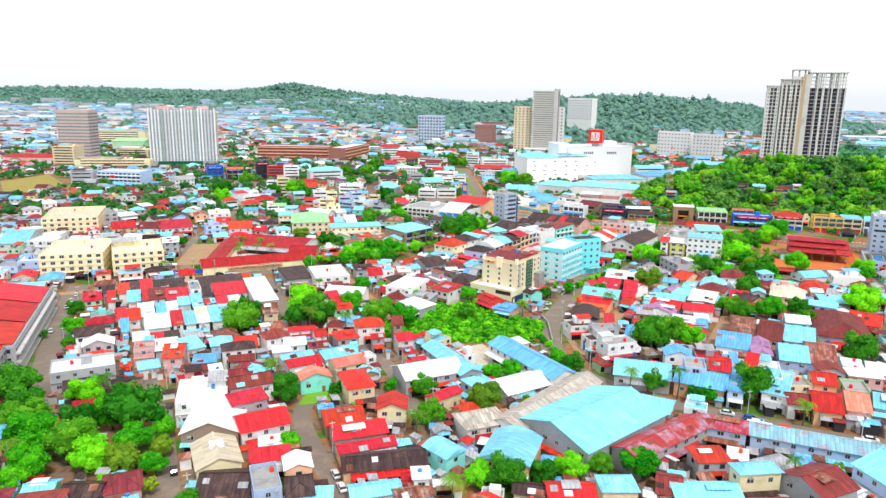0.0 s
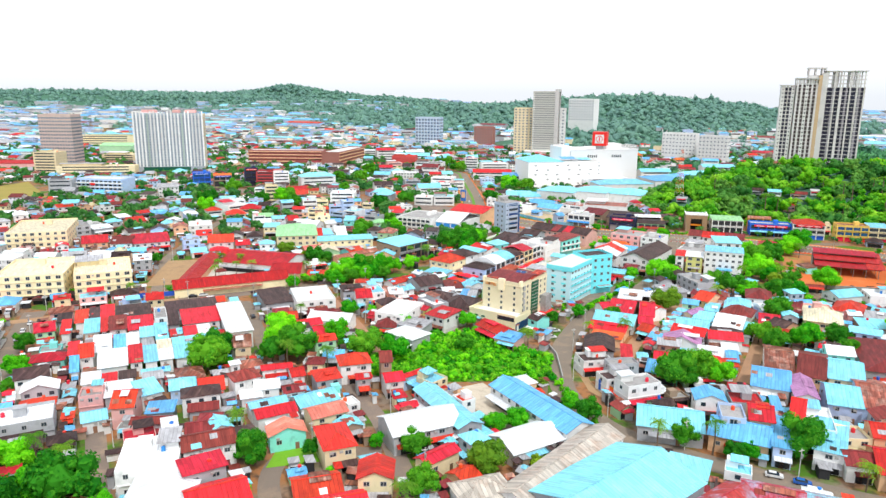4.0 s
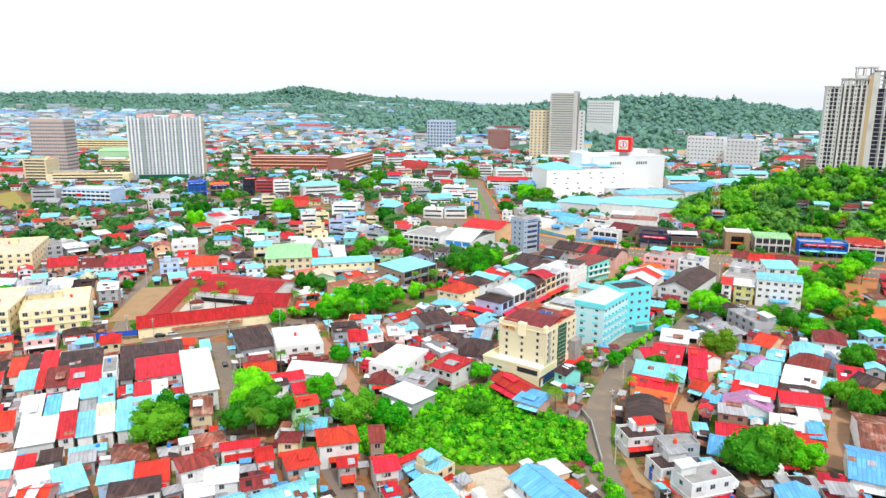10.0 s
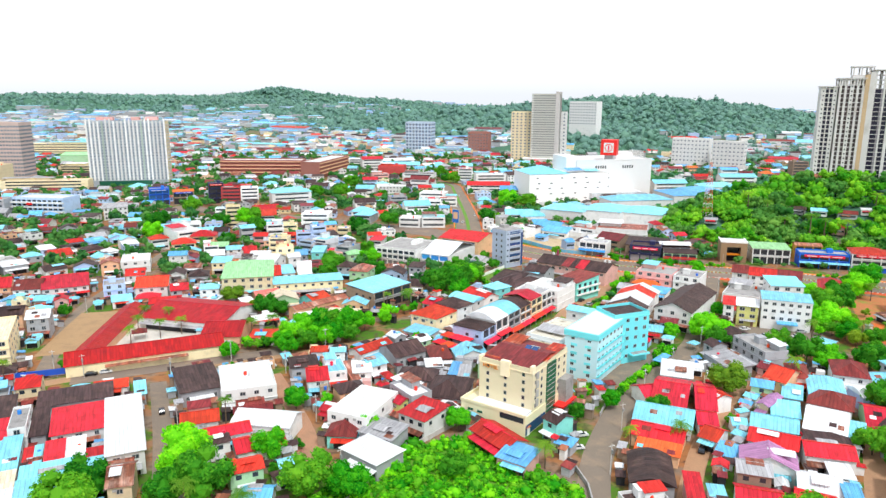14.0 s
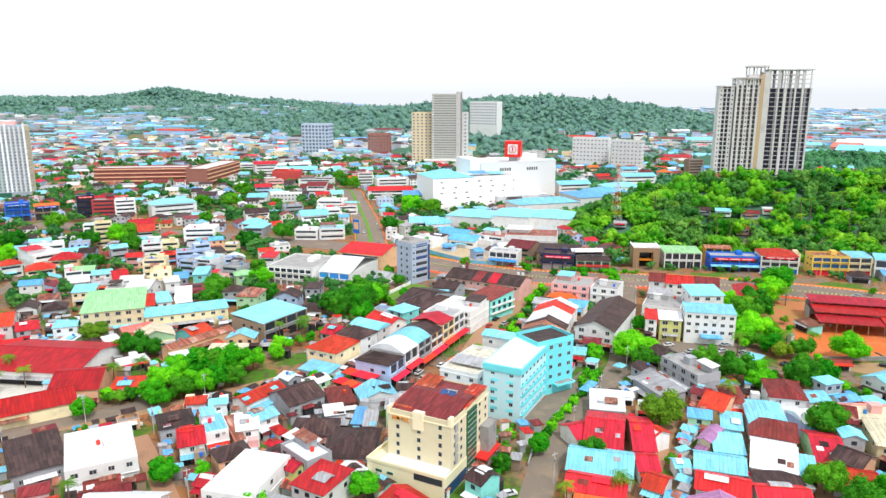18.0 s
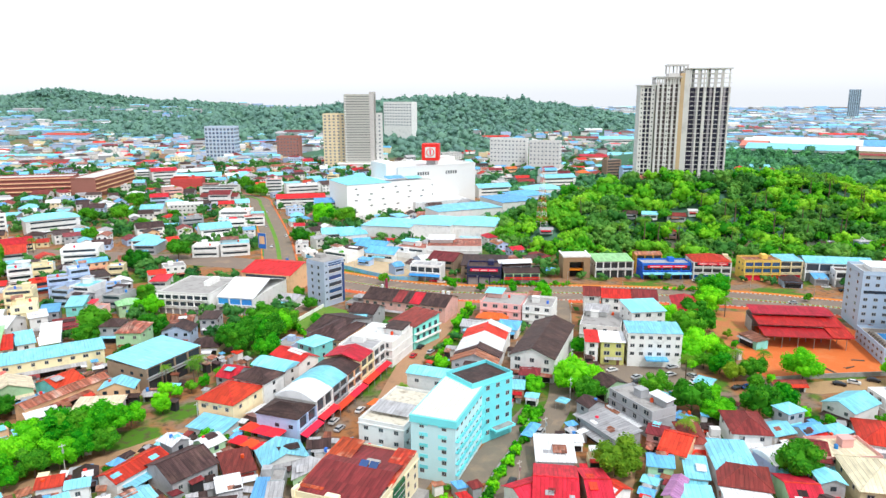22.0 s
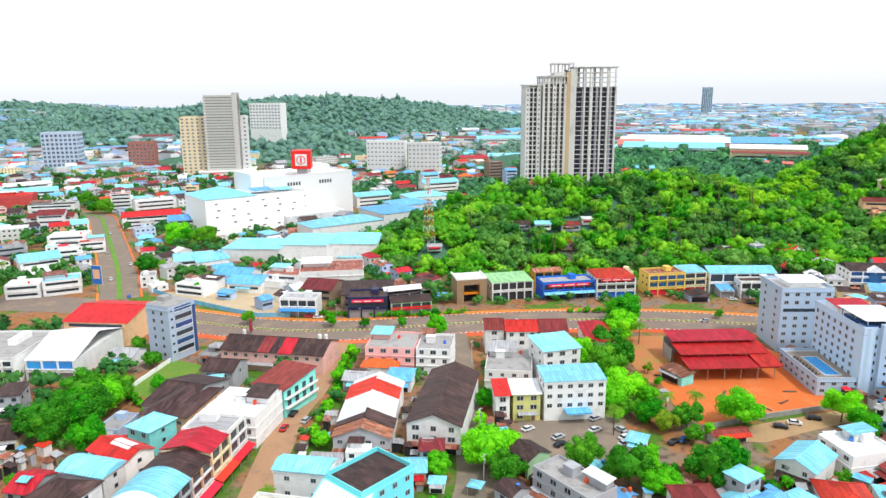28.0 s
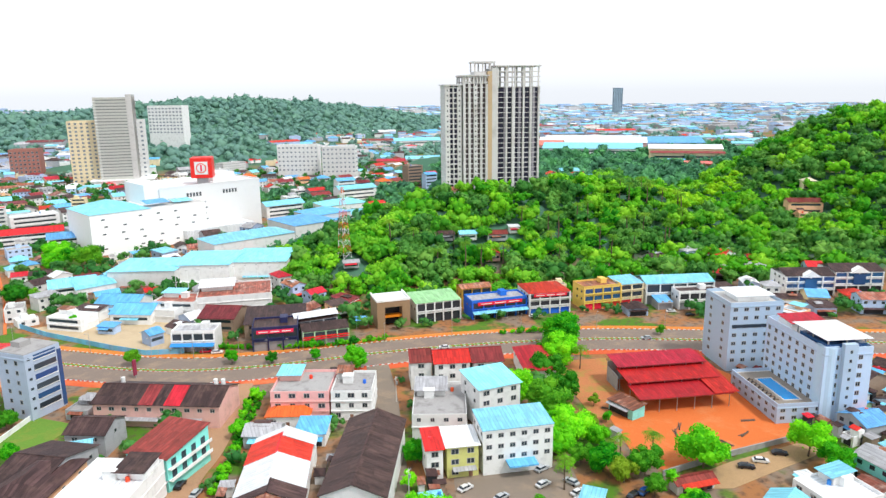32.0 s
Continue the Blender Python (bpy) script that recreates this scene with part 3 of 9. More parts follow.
        if w > 8 and d > 8:
            part("stair_head", Shape().box(-1.6, -1.4, h - par, 1.6, 1.4, h + 1.6).box(-1.8, -1.6, h + 1.6, 1.8, 1.6, h + 1.75), wm, ob, "", pose(rng.uniform(-.25, .25) * w, rng.uniform(0, .3) * d, 0))
    porch = windows and rng.random() < 0.72 and y < 470
    if porch:
        pw, ph = bw * rng.uniform(0.7, 1.0), min(2.7, h - .5)
        deep = rng.uniform(1.6, 3.0)
        px = rng.choice((-1, 0, 1)) * (bw - pw) / 2
        # thin dark sheet on the wall paints the shade beneath the porch roof
        part("porch_opening", Shape().box(px - pw * .44, -bd / 2 - .05, .1, px + pw * .44, -bd / 2, ph - .4), DARK, ob, "near-black sheet for the shade under the porch")
        part("porch_roof", shed_roof(pw + .3, deep, 0.5), ROOF[rng.choice((roof, roof, "c", "e", "t", "r", "b", "w"))], ob, "", pose(px, -bd / 2 - deep / 2 + .1, ph))
    if kind in "gGs" and rng.random() < 0.4 and min(w, d) > 6 and w * d < 190:
        part("raised_roof", gable_roof(rng.uniform(.3, .5) * w, rng.uniform(.3, .45) * d, 0.5), ROOF[rng.choice((roof, roof, roof, "w", "e", "t"))], ob, "", pose(rng.uniform(-.2, .2) * w, rng.uniform(-.15, .15) * d, h + rise * .75))
    if kind == "f" and rng.random() < 0.6 and min(w, d) > 6:
        cw, cd = w * rng.uniform(.4, .7), d * rng.uniform(.35, .6)
        cn = part("roof_canopy", shed_roof(cw, cd, 0.5), ROOF[rng.choice("cetwbr")], ob, "sheet canopy over the roof terrace", pose(rng.choice((-1, 1)) * (bw - cw) / 2, (bd - cd) / 2 - .3, h + 1.5))
        part("roof_room", Shape().box(-cw * .42, -cd * .36, -2.3, cw * .42, cd * .42, .1), wm, cn)
    elif kind in "gs" and rng.random() < 0.28 and d > 5 and y < 460:
        rs_ = rise / (d / 2) if kind == "g" else rise / d
        tilt = math.degrees(math.atan(rs_))
        for _i in range(rng.choice((1, 2, 3))):
            py = rng.uniform(-.36, -.14) * d
            zz = (h - rise * ov * 2 / d + (d / 2 + py) * rs_ if kind == "g" else h + (d / 2 + py) * rs_) + .15
            part("roof_patch", Shape().box(-rng.uniform(.5, 1.4), -rng.uniform(.6, 1.1), 0, rng.uniform(.5, 1.4), rng.uniform(.6, 1.1), .05), ROOF[rng.choice("wcetbtm")], ob, "odd replacement sheet", pose(rng.uniform(-.4, .4) * w, py, zz, tilt))
    if windows:
        fh = h / floors
        for k in range(floors):
            z = k * fh + fh * 0.55
            n = max(1, int(bw / 4.0))
            if y > 520:
                part("window_band", Shape().box(-bw * .42, -bd / 2 - .05, z - .6, bw * .42, -bd / 2, z + .65), GLASS, ob)
                continue
            for i in range(n):
                if k == 0 and (porch or y > 480) and i != n // 2:
                    continue
                if k == 0 and i == n // 2:
                    part("door", DOOR, None, ob, "", pose((i + .5) / n * bw - bw / 2, -bd / 2, 0) @ Matrix.Diagonal((1.1, 1, 2.1, 1)))
                    continue
                win(ob, "f", (i + .5) / n * bw - bw / 2, z, rng.choice((1.2, 1.5, 1.8)) + (.4 if h > 8 else 0), 1.25 + (.35 if h > 8 else 0), bw / 2, bd / 2)
            side = "r" if x < 0 else "l"
            m = max(1, int(bd / 6))
            for i in range(m):
                if y > 560 or k == 0:
                    break
                win(ob, side, (i + .5) / m * bd - bd / 2, z, 1.3, 1.2, bw / 2, bd / 2, WIN1)
    if kind != "f" and not porch and rng.random() < 0.6:
        aw = rng.uniform(0.4, 0.8) * bw
        part("awning", shed_roof(aw, 1.8, 0.45), ROOF[rng.choice("cBrewt")], ob, "", pose(rng.uniform(-.1, .1) * bw, -bd / 2 - 0.85, min(2.6, h - .9)))
    for _i in range(rng.choice((0, 0, 1, 1, 2)) if y < 400 else 0):
        part("air_conditioner", AC_MESH, None, ob, "white air-conditioner box", pose(rng.uniform(-.4, .4) * bw, -bd / 2 - .18, h - 1.1))
    if kind == "f" or rng.random() < 0.12:
        t = part("water_tank", TANK_MESH[rng.choice("rrb")], None, ob, "round plastic water tank", pose(rng.uniform(-.3, .3) * bw, rng.uniform(-.1, .3) * bd, h - (0.85 if kind == "f" else 0.25)))
    return ob


FABRIC_MATS = list(ROOF.values()) + list(WALL.values()) + [GLASS, CONCRETE, DARK, TANK_R, TANK_B]
FAB_INDEX = {m.name: i for i, m in enumerate(FABRIC_MATS)}


class Fabric:
    """Houses too many to stand alone, joined into one piece of the town."""

    def __init__(self):
        self.v, self.f, self.k, self.s = [], [], [], []

    def add(self, shape, material, m, shade):
        i = len(self.v)
        self.v += [tuple(m @ Vector(p)) for p in shape.v]
        self.f += [tuple(i + a for a in q) for q in shape.f]
        self.k += [FAB_INDEX[material.name]] * len(shape.f)
        self.s += [shade] * len(shape.f)

    def house(self, kind, roof, wall, x, y, w, d, rot, h, windows=True):
        z0 = ground_z(x, y)
        m = pose(x, y, z0, 0, 0, rot)
        sh = rng.random()
        wm, rm = WALL[wall], ROOF[roof]
        ov = 0.45
        bw, bd = w - 2 * ov, d - 2 * ov
        take(x, y, w, d, rot)
        if kind == "G":
            rise = min(max(w * 0.2, 0.8), 3.0)
            self.add(gable_body(bd, bw, h, rise * bw / w), wm, m @ pose(0, 0, 0, 0, 0, 90), sh)
            self.add(gable_roof(d, w, rise), rm, m @ pose(0, 0, h - rise * ov * 2 / w, 0, 0, 90), sh)
        elif kind == "h":
            self.add(Shape().box(-bw / 2, -bd / 2, 0, bw / 2, bd / 2, h + .05), wm, m, sh)
            self.add(hip_roof(w, d, min(max(min(w, d) * 0.24, 0.9), 3.0)), rm, m @ pose(0, 0, h), sh)
        elif kind == "f":
            s = Shape().box(-bw / 2, -bd / 2, 0, bw / 2, bd / 2, h - 0.7)
            for q in ((-bw / 2, -bd / 2, bw / 2, -bd / 2 + .2), (-bw / 2, bd / 2 - .2, bw / 2, bd / 2), (-bw / 2, -bd / 2 + .2, -bw / 2 + .2, bd / 2 - .2), (bw / 2 - .2, -bd / 2 + .2, bw / 2, bd / 2 - .2)):
                s.box(q[0], q[1], h - .7, q[2], q[3], h)
            self.add(s, wm, m, sh)
            self.add(Shape().box(-bw / 2 + .2, -bd / 2 + .2, h - .7, bw / 2 - .2, bd / 2 - .2, h - .62), rm if roof in "wcr" else CONCRETE, m, sh)
            self.add(Shape().box(-1.5, 0, h - .7, 1.2, 2.4, h + 1.5), wm, m @ pose(rng.uniform(-.2, .2) * w, rng.uniform(-.1, .2) * d, 0), sh)
        elif kind == "s":
            self.add(Shape().box(-bw / 2, -bd / 2, 0, bw / 2, bd / 2, h), wm, m, sh)
            self.add(shed_roof(w, d, min(d * 0.08, 1.0)), rm, m @ pose(0, 0, h), sh)
        else:
            rise = min(max(d * 0.2, 0.8), 3.0)
            self.add(gable_body(bw, bd, h, rise * bd / d), wm, m, sh)
            self.add(gable_roof(w, d, rise), rm, m @ pose(0, 0, h - rise * ov * 2 / d), sh)
        if y < 620:
            pw, deep, ph = bw * rng.uniform(.6, 1), rng.uniform(1.2, 2.4), min(2.5, h - .4)
            self.add(shed_roof(pw, deep, .4), ROOF[rng.choice((roof, roof, "c", "e", "t", "r", "b", "w"))], m @ pose(0, -bd / 2 - deep / 2 + .1, ph), sh)
            # porch shade again, as a dark sheet on the front wall
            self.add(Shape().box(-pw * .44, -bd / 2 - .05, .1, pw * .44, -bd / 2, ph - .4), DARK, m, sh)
            if kind in "gGs" and rng.random() < .5:
                self.add(gable_roof(rng.uniform(.3, .5) * w, rng.uniform(.3, .5) * d, .5), ROOF[rng.choice((roof, "w", "c", "e", "t", "b"))], m @ pose(rng.uniform(-.2, .2) * w, rng.uniform(-.2, .2) * d, h + (rise * .7 if kind != "s" else .6)), sh)
            if kind == "f" and rng.random() < .6:
                self.add(shed_roof(w * .6, d * .5, .5), ROOF[rng.choice("cetwbr")], m @ pose(rng.uniform(-.15, .15) * w, d * .2, h + 1.4), sh)
            if rng.random() < .3:
                self.add(Shape().tube((0, 0, 0), (0, 0, 1.1), .5, .5, 8), TANK_R if rng.random() < .6 else TANK_B, m @ pose(rng.uniform(-.3, .3) * w, rng.uniform(0, .3) * d, h + .5), sh)
        if windows:
            fl = max(1, round(h / 3.3))
            for k in range(1 if y < 620 else 0, fl):
                z = (k + .55) * h / fl
                n = max(1, int(bw / 3.2))
                for i in range(n):
                    u = (i + .5) / n * bw - bw / 2
                    self.add(Shape().box(u - .7, -bd / 2 - .04, z - .6, u + .7, -bd / 2, z + .6), GLASS, m, sh)
                n = max(1, int(bd / 4))
                sx = 1 if x < 0 else -1
                for i in range(n):
                    u = (i + .5) / n * bd - bd / 2
                    self.add(Shape().box(min(sx * bw / 2, sx * (bw / 2 + .04)), u - .6, z - .6, max(sx * bw / 2, sx * (bw / 2 + .04)), u + .6, z + .6), GLASS, m, sh)

    def done(self, name, label):
        me = bpy.data.meshes.new(name)
        me.from_pydata(self.v, [], self.f)
        for mt in FABRIC_MATS:
            me.materials.append(mt)
        me.polygons.foreach_set("material_index", self.k)
        me.attributes.new("shade", "FLOAT", "FACE").data.foreach_set("value", self.s)
        me.update()
        return tagged(new(name, me), label, "houses", "", "stuff")

# ---- ground, roads and open ground ----
def ground_material():
    m = bpy.data.materials.new("town_ground")
    m.use_nodes = True
    n, l = m.node_tree.nodes, m.node_tree.links
    b = n["Principled BSDF"]
    b.inputs["Roughness"].default_value, b.inputs["Specular IOR Level"].default_value = 0.95, 0.15
    tc = n.new("ShaderNodeTexCoord")

    def noise_at(scale, detail):
        t = n.new("ShaderNodeTexNoise")
        t.inputs["Scale"].default_value, t.inputs["Detail"].default_value = scale, detail
        l.new(tc.outputs["Object"], t.inputs["Vector"])
        return t

    def blend(a, bcol, fac, lo, hi):
        r = n.new("ShaderNodeMapRange"); r.inputs["From Min"].default_value, r.inputs["From Max"].default_value = lo, hi
        l.new(fac.outputs[0], r.inputs["Value"])
        x = n.new("ShaderNodeMix"); x.data_type = "RGBA"
        l.new(r.outputs[0], x.inputs["Factor"])
        if isinstance(a, tuple):
            x.inputs["A"].default_value = (*a, 1)
        else:
            l.new(a, x.inputs["A"])
        x.inputs["B"].default_value = (*bcol, 1)
        return x.outputs["Result"]
    c = blend((0.36, 0.16, 0.065), (0.25, 0.19, 0.14), noise_at(0.07, 4), 0.45, 0.6)
    c = blend(c, (0.085, 0.20, 0.02), noise_at(0.05, 5), 0.52, 0.58)
    c = blend(c, (0.11, 0.07, 0.05), noise_at(0.4, 4), 0.5, 0.72)
    geo, sp = n.new("ShaderNodeNewGeometry"), n.new("ShaderNodeSeparateXYZ")
    l.new(geo.outputs["Position"], sp.inputs[0])
    up = n.new("ShaderNodeMath"); up.operation = "ADD"; up.inputs[1].default_value = 0.0
    l.new(sp.outputs[2], up.inputs[0])
    # higher land is painted the dark blue-green of shaded, hazy canopy
    c = blend(c, (0.075, 0.18, 0.115), up, 2.0, 9.0)
    l.new(c, b.inputs["Base Color"])
    bp = n.new("ShaderNodeBump"); bp.inputs["Strength"].default_value, bp.inputs["Distance"].default_value = 0.5, 0.2
    l.new(noise_at(1.5, 6).outputs[0], bp.inputs["Height"]); l.new(bp.outputs[0], b.inputs["Normal"])
    return m


def spread(lo, hi, fine_lo, fine_hi, fine, grow):
    out, v = [fine_lo], fine_lo
    while v < fine_hi:
        v += fine; out.append(v)
    step = fine
    while v < hi:
        step *= grow; v += step; out.append(v)
    v, step, low = fine_lo, fine, []
    while v > lo:
        step *= grow; v -= step; low.append(v)
    return low[::-1] + out


gx, gy = spread(-4800, 4800, -500, 700, 14, 1.12), spread(-900, 4950, 100, 1200, 14, 1.1)
gs = Shape()
gs.v = [(x, y, ground_z(x, y)) for y in gy for x in gx]
nx = len(gx)
gs.f = [(j * nx + i, j * nx + i + 1, (j + 1) * nx + i + 1, (j + 1) * nx + i) for j in range(len(gy) - 1) for i in range(nx - 1)]
gs.k = [0] * len(gs.f)
flat("ground", gs, ground_material(), "bare earth, worn concrete and grass between the houses", "ground")


def strip(pts, width, z=0.05, offset=0.0):
    """A ribbon along a line of places."""
    s = Shape()
    P = [Vector((x, y, 0)) for x, y in pts]
    fine = []
    for i in range(len(P) - 1):
        a, b, c, d = P[max(i - 1, 0)], P[i], P[i + 1], P[min(i + 2, len(P) - 1)]
        for k in range(6):
            t = k / 6
            fine.append(0.5 * (2 * b + (c - a) * t + (2 * a - 5 * b + 4 * c - d) * t * t + (3 * b - a - 3 * c + d) * t ** 3))
    fine.append(P[-1])
    edges = []
    for i, p in enumerate(fine):
        t = (fine[min(i + 1, len(fine) - 1)] - fine[max(i - 1, 0)]).normalized()
        nrm = Vector((-t.y, t.x, 0))
        edges.append((p + nrm * (offset + width / 2), p + nrm * (offset - width / 2)))
    for (a, b), (c, d) in zip(edges, edges[1:]):
        zz = z
        s.face([(b.x, b.y, zz), (d.x, d.y, zz), (c.x, c.y, zz), (a.x, a.y, zz)])
        s.face([(a.x, a.y, zz), (c.x, c.y, zz), (c.x, c.y, -0.2), (a.x, a.y, -0.2)])
        s.face([(d.x, d.y, zz), (b.x, b.y, zz), (b.x, b.y, -0.2), (d.x, d.y, -0.2)])
    for p in fine:
        take(p.x, p.y, width + 1, width + 1)
    return s, fine


def kerb_blocks(name, line, off, every=1.1, h=0.22):
    """Painted kerb stones, red and white in turn."""
    s = Shape()
    dist, last = 0.0, None
    k = 0
    for a, b in zip(line, line[1:]):
        seg = (b - a); L = seg.length; t = seg.normalized(); nrm = Vector((-t.y, t.x, 0))
        u = 0.0
        while u < L:
            p = a + t * u + nrm * off
            q = p + t * every * 0.92
            r = nrm * 0.16
            i = len(s.v)
            for z in (0.0, h):
                s.v += [(*(p - r).xy, z), (*(q - r).xy, z), (*(q + r).xy, z), (*(p + r).xy, z)]
            for fc in ((4, 5, 6, 7), (0, 1, 5, 4), (1, 2, 6, 5), (2, 3, 7, 6), (3, 0, 4, 7)):
                s.f.append(tuple(i + e for e in fc)); s.k.append(k % 2)
            k += 1; u += every
    ob = new(name, s.mesh(name, PAINT_W, PAINT_R))
    return tagged(ob, "red and white painted kerb stones along the avenue", "kerb", "", "stuff")


AVENUE = [(-330, 690), (-180, 645), (-86, 614), (-48, 586), (-5, 553), (22, 537), (52, 528), (99, 522), (140, 513), (184, 498), (228, 475), (330, 422), (480, 355)]
s, ave = strip(AVENUE, 24, 0.06)
flat("road_avenue", s, ASPHALT, "wide grey asphalt avenue with painted kerbs", "road")
s, _ = strip(AVENUE[3:], 1.2, 0.22)
flat("median", s, GRASS, "narrow planted median of the avenue", "median")
for off in (-12.6, 12.6, 0.9, -0.9):
    kerb_blocks("kerb", ave[15:], off)
for p in ave[12:]:
    take(p.x, p.y, 42, 42)
for off in (-15, 14.6):
    s, _ = strip(AVENUE[3:], 4.2, 0.045, off)
    flat("verge", s, RED_SOIL, "bare red earth verge along the avenue", "verge")
DUAL = [(-56, 612), (-66, 680), (-83, 770), (-97, 840), (-108, 886), (-140, 924), (-200, 962)]
s, dual = strip(DUAL, 19, 0.055)
flat("road_dual", s, ASPHALT, "straight dual carriageway of grey asphalt", "road")
s, _ = strip(DUAL, 2.6, 0.25)
flat("median", s, GRASS, "grass median with low hedge", "median")
for off in (-12.6, 12.6):
    s, _ = strip(DUAL, 1.3, 0.16, off * 0.82)
    flat("pavement", s, RED_SOIL, "bare red earth verge beside the carriageway", "verge")
CURVE = [(91, 515), (84, 485), (76, 458), (66, 425), (58, 398), (46, 376), (30, 349), (19, 321), (12, 290), (12, 255), (23, 231), (36, 220), (51, 212), (71, 204), (105, 194), (200, 172)]
s, curve = strip(CURVE, 8.5, 0.05)
flat("road_curve", s, ASPHALT, "curving asphalt street between the houses", "road")
LANES = [
    [(-76, 132), (-94, 161), (-116, 192), (-132, 214)],
    [(-26, 126), (-51, 163), (-63, 185), (-61, 199), (-38, 203)],
    [(-28, 190), (-36, 207), (-45, 225), (-64, 252)],
    [(-140, 165), (-172, 218), (-203, 269), (-219, 299)],
    [(-240, 270), (-199, 298), (-167, 328), (-122, 350), (-91, 368), (-61, 390), (-40, 412)],
    [(-99, 270), (-114, 296), (-135, 330)],
    [(-58, 277), (-75, 308), (-98, 343)],
    [(-180, 330), (-213, 396), (-224, 440), (-240, 520)],
    [(2, 405), (15, 450), (26, 473), (40, 515)],
    [(32, 274), (44, 312), (64, 355), (79, 384)],
    [(74, 270), (87, 304), (106, 352)],
    [(-15, 312), (0, 340), (20, 372), (50, 384)],
    [(-25, 390), (-12, 425), (5, 470)],
]
for i, pts in enumerate(LANES):
    s, _ = strip(pts, {3: 9, 8: 9.5}.get(i, 5.5), 0.04 + 0.002 * i)
    flat("road_lane", s, DIRT if i in (4, 6, 8, 9, 10, 12) else ASPHALT, "narrow lane between the houses", "road")


def patch(name, pts, z, material, label):
    s = Shape()
    s.face([(x, y, z) for x, y in pts])
    n = len(pts)
    for i in range(n):
        (x0, y0), (x1, y1) = pts[i], pts[(i + 1) % n]
        s.face([(x0, y0, -0.2), (x1, y1, -0.2), (x1, y1, z), (x0, y0, z)])
    xs, ys = [p[0] for p in pts], [p[1] for p in pts]
    for X in range(int(min(xs)), int(max(xs)) + 1):
        for Y in range(int(min(ys)), int(max(ys)) + 1):
            if sum(((y0 > Y) != (y1 > Y)) and (X < (x1 - x0) * (Y - y0) / (y1 - y0) + x0) for (x0, y0), (x1, y1) in zip(pts, pts[1:] + pts[:1])) % 2:
                take(X, Y, 2, 2)
    return flat(name, s, material, label, name)


patch("yard", [(134.5, 416), (137, 405), (186, 404), (205, 432), (200, 472), (158, 478), (146, 447)], 0.07, RED_SOIL, "bare red earth building yard")
patch("school_yard", [(-24.5, 248), (-15, 255), (-1.5, 235), (-4, 226.5), (-7, 223), (-14, 232)], 0.072, mat("sandy_rubble", (0.62, 0.54, 0.42), 0.95, 0, 0.05, 0.7, 0.7, (0.36, 0.28, 0.2), 0.35, 0, 0.5, 3), "sandy rubble yard between the school halls")
patch("lawn", [(-38, 488), (-27, 478), (-12, 505), (-24, 516)], 0.065, GRASS, "dry mown lawn beside the office")
patch("meadow", [(138, 440), (152, 436), (172, 480), (150, 486)], 0.08, mat("earth_with_weeds", (0.50, 0.20, 0.07), 0.95, 0, 0.05, 0.7, 0.9, (0.26, 0.30, 0.05), 0.12, 0, 0.4, 3), "rough grass and weeds")
patch("garden", [(-66, 190), (-52, 196), (-56, 206), (-67, 202)], 0.1, mat("bright_lawn", (0.16, 0.42, 0.02), 0.95, 0, 0.05, 0.6, 0.3), "bright green house lawn")
patch("dirt_lane", [(141, 394), (147, 391.5), (163, 393), (188, 395), (193, 401.5), (156, 401.8), (141, 400.5)], 0.075, DIRT, "dirt lane with parked cars below the yard wall")
patch("verge", [(16.8, 281), (17.6, 268), (20.5, 254), (24.8, 249), (27, 251), (21.5, 262), (18.6, 281)], 0.062, DIRT, "bare earth beside the curving street")
patch("car_park", [(78, 412), (84, 428), (116, 421), (106, 392), (84, 398)], 0.066, ASPHALT, "asphalt car park of the white office")
patch("forecourt", [(12, 350), (30, 352), (52, 384), (44, 394)], 0.078, ASPHALT, "asphalt forecourt of the turquoise hotel")
patch("street", [(-164, 323), (-102, 362), (-106, 368.5), (-168, 329.5)], 0.085, ASPHALT, "asphalt street in front of the red-roofed courtyard building")
patch("dirt_square", [(-212, 398), (-196, 404), (-181, 352), (-195, 345)], 0.082, DIRT, "bare earth square beside the courtyard building")
FIELD = [(-62, 258), (-50, 292), (-26, 304), (-6, 296), (8, 280), (8, 262), (-16, 256), (-40, 250)]
patch("overgrown_field", FIELD, 0.09, mat("overgrown_grass", (0.11, 0.30, 0.02), 0.95, 0, 0.05, 0.7, 0.6, (0.22, 0.28, 0.04), 0.2, 0, 0.5, 3), "overgrown vacant lot")
take(-28, 277, 64, 50, 10)

for q in ((-163, 373, 34, 40, 33), (-5, 592, 40, 46, -45), (-500, 620, 90, 90, 30)):
    take(*q)          # courtyard, building site and dry field stay open
patch("dry_field", [(-549, 634), (-545, 700), (-450, 606), (-464, 540)], 0.08, mat("dry_grass_field", (.34, .26, .06), .95, 0, .05, .7, .6, (.2, .22, .04), .05), "dry yellow-green playing field")

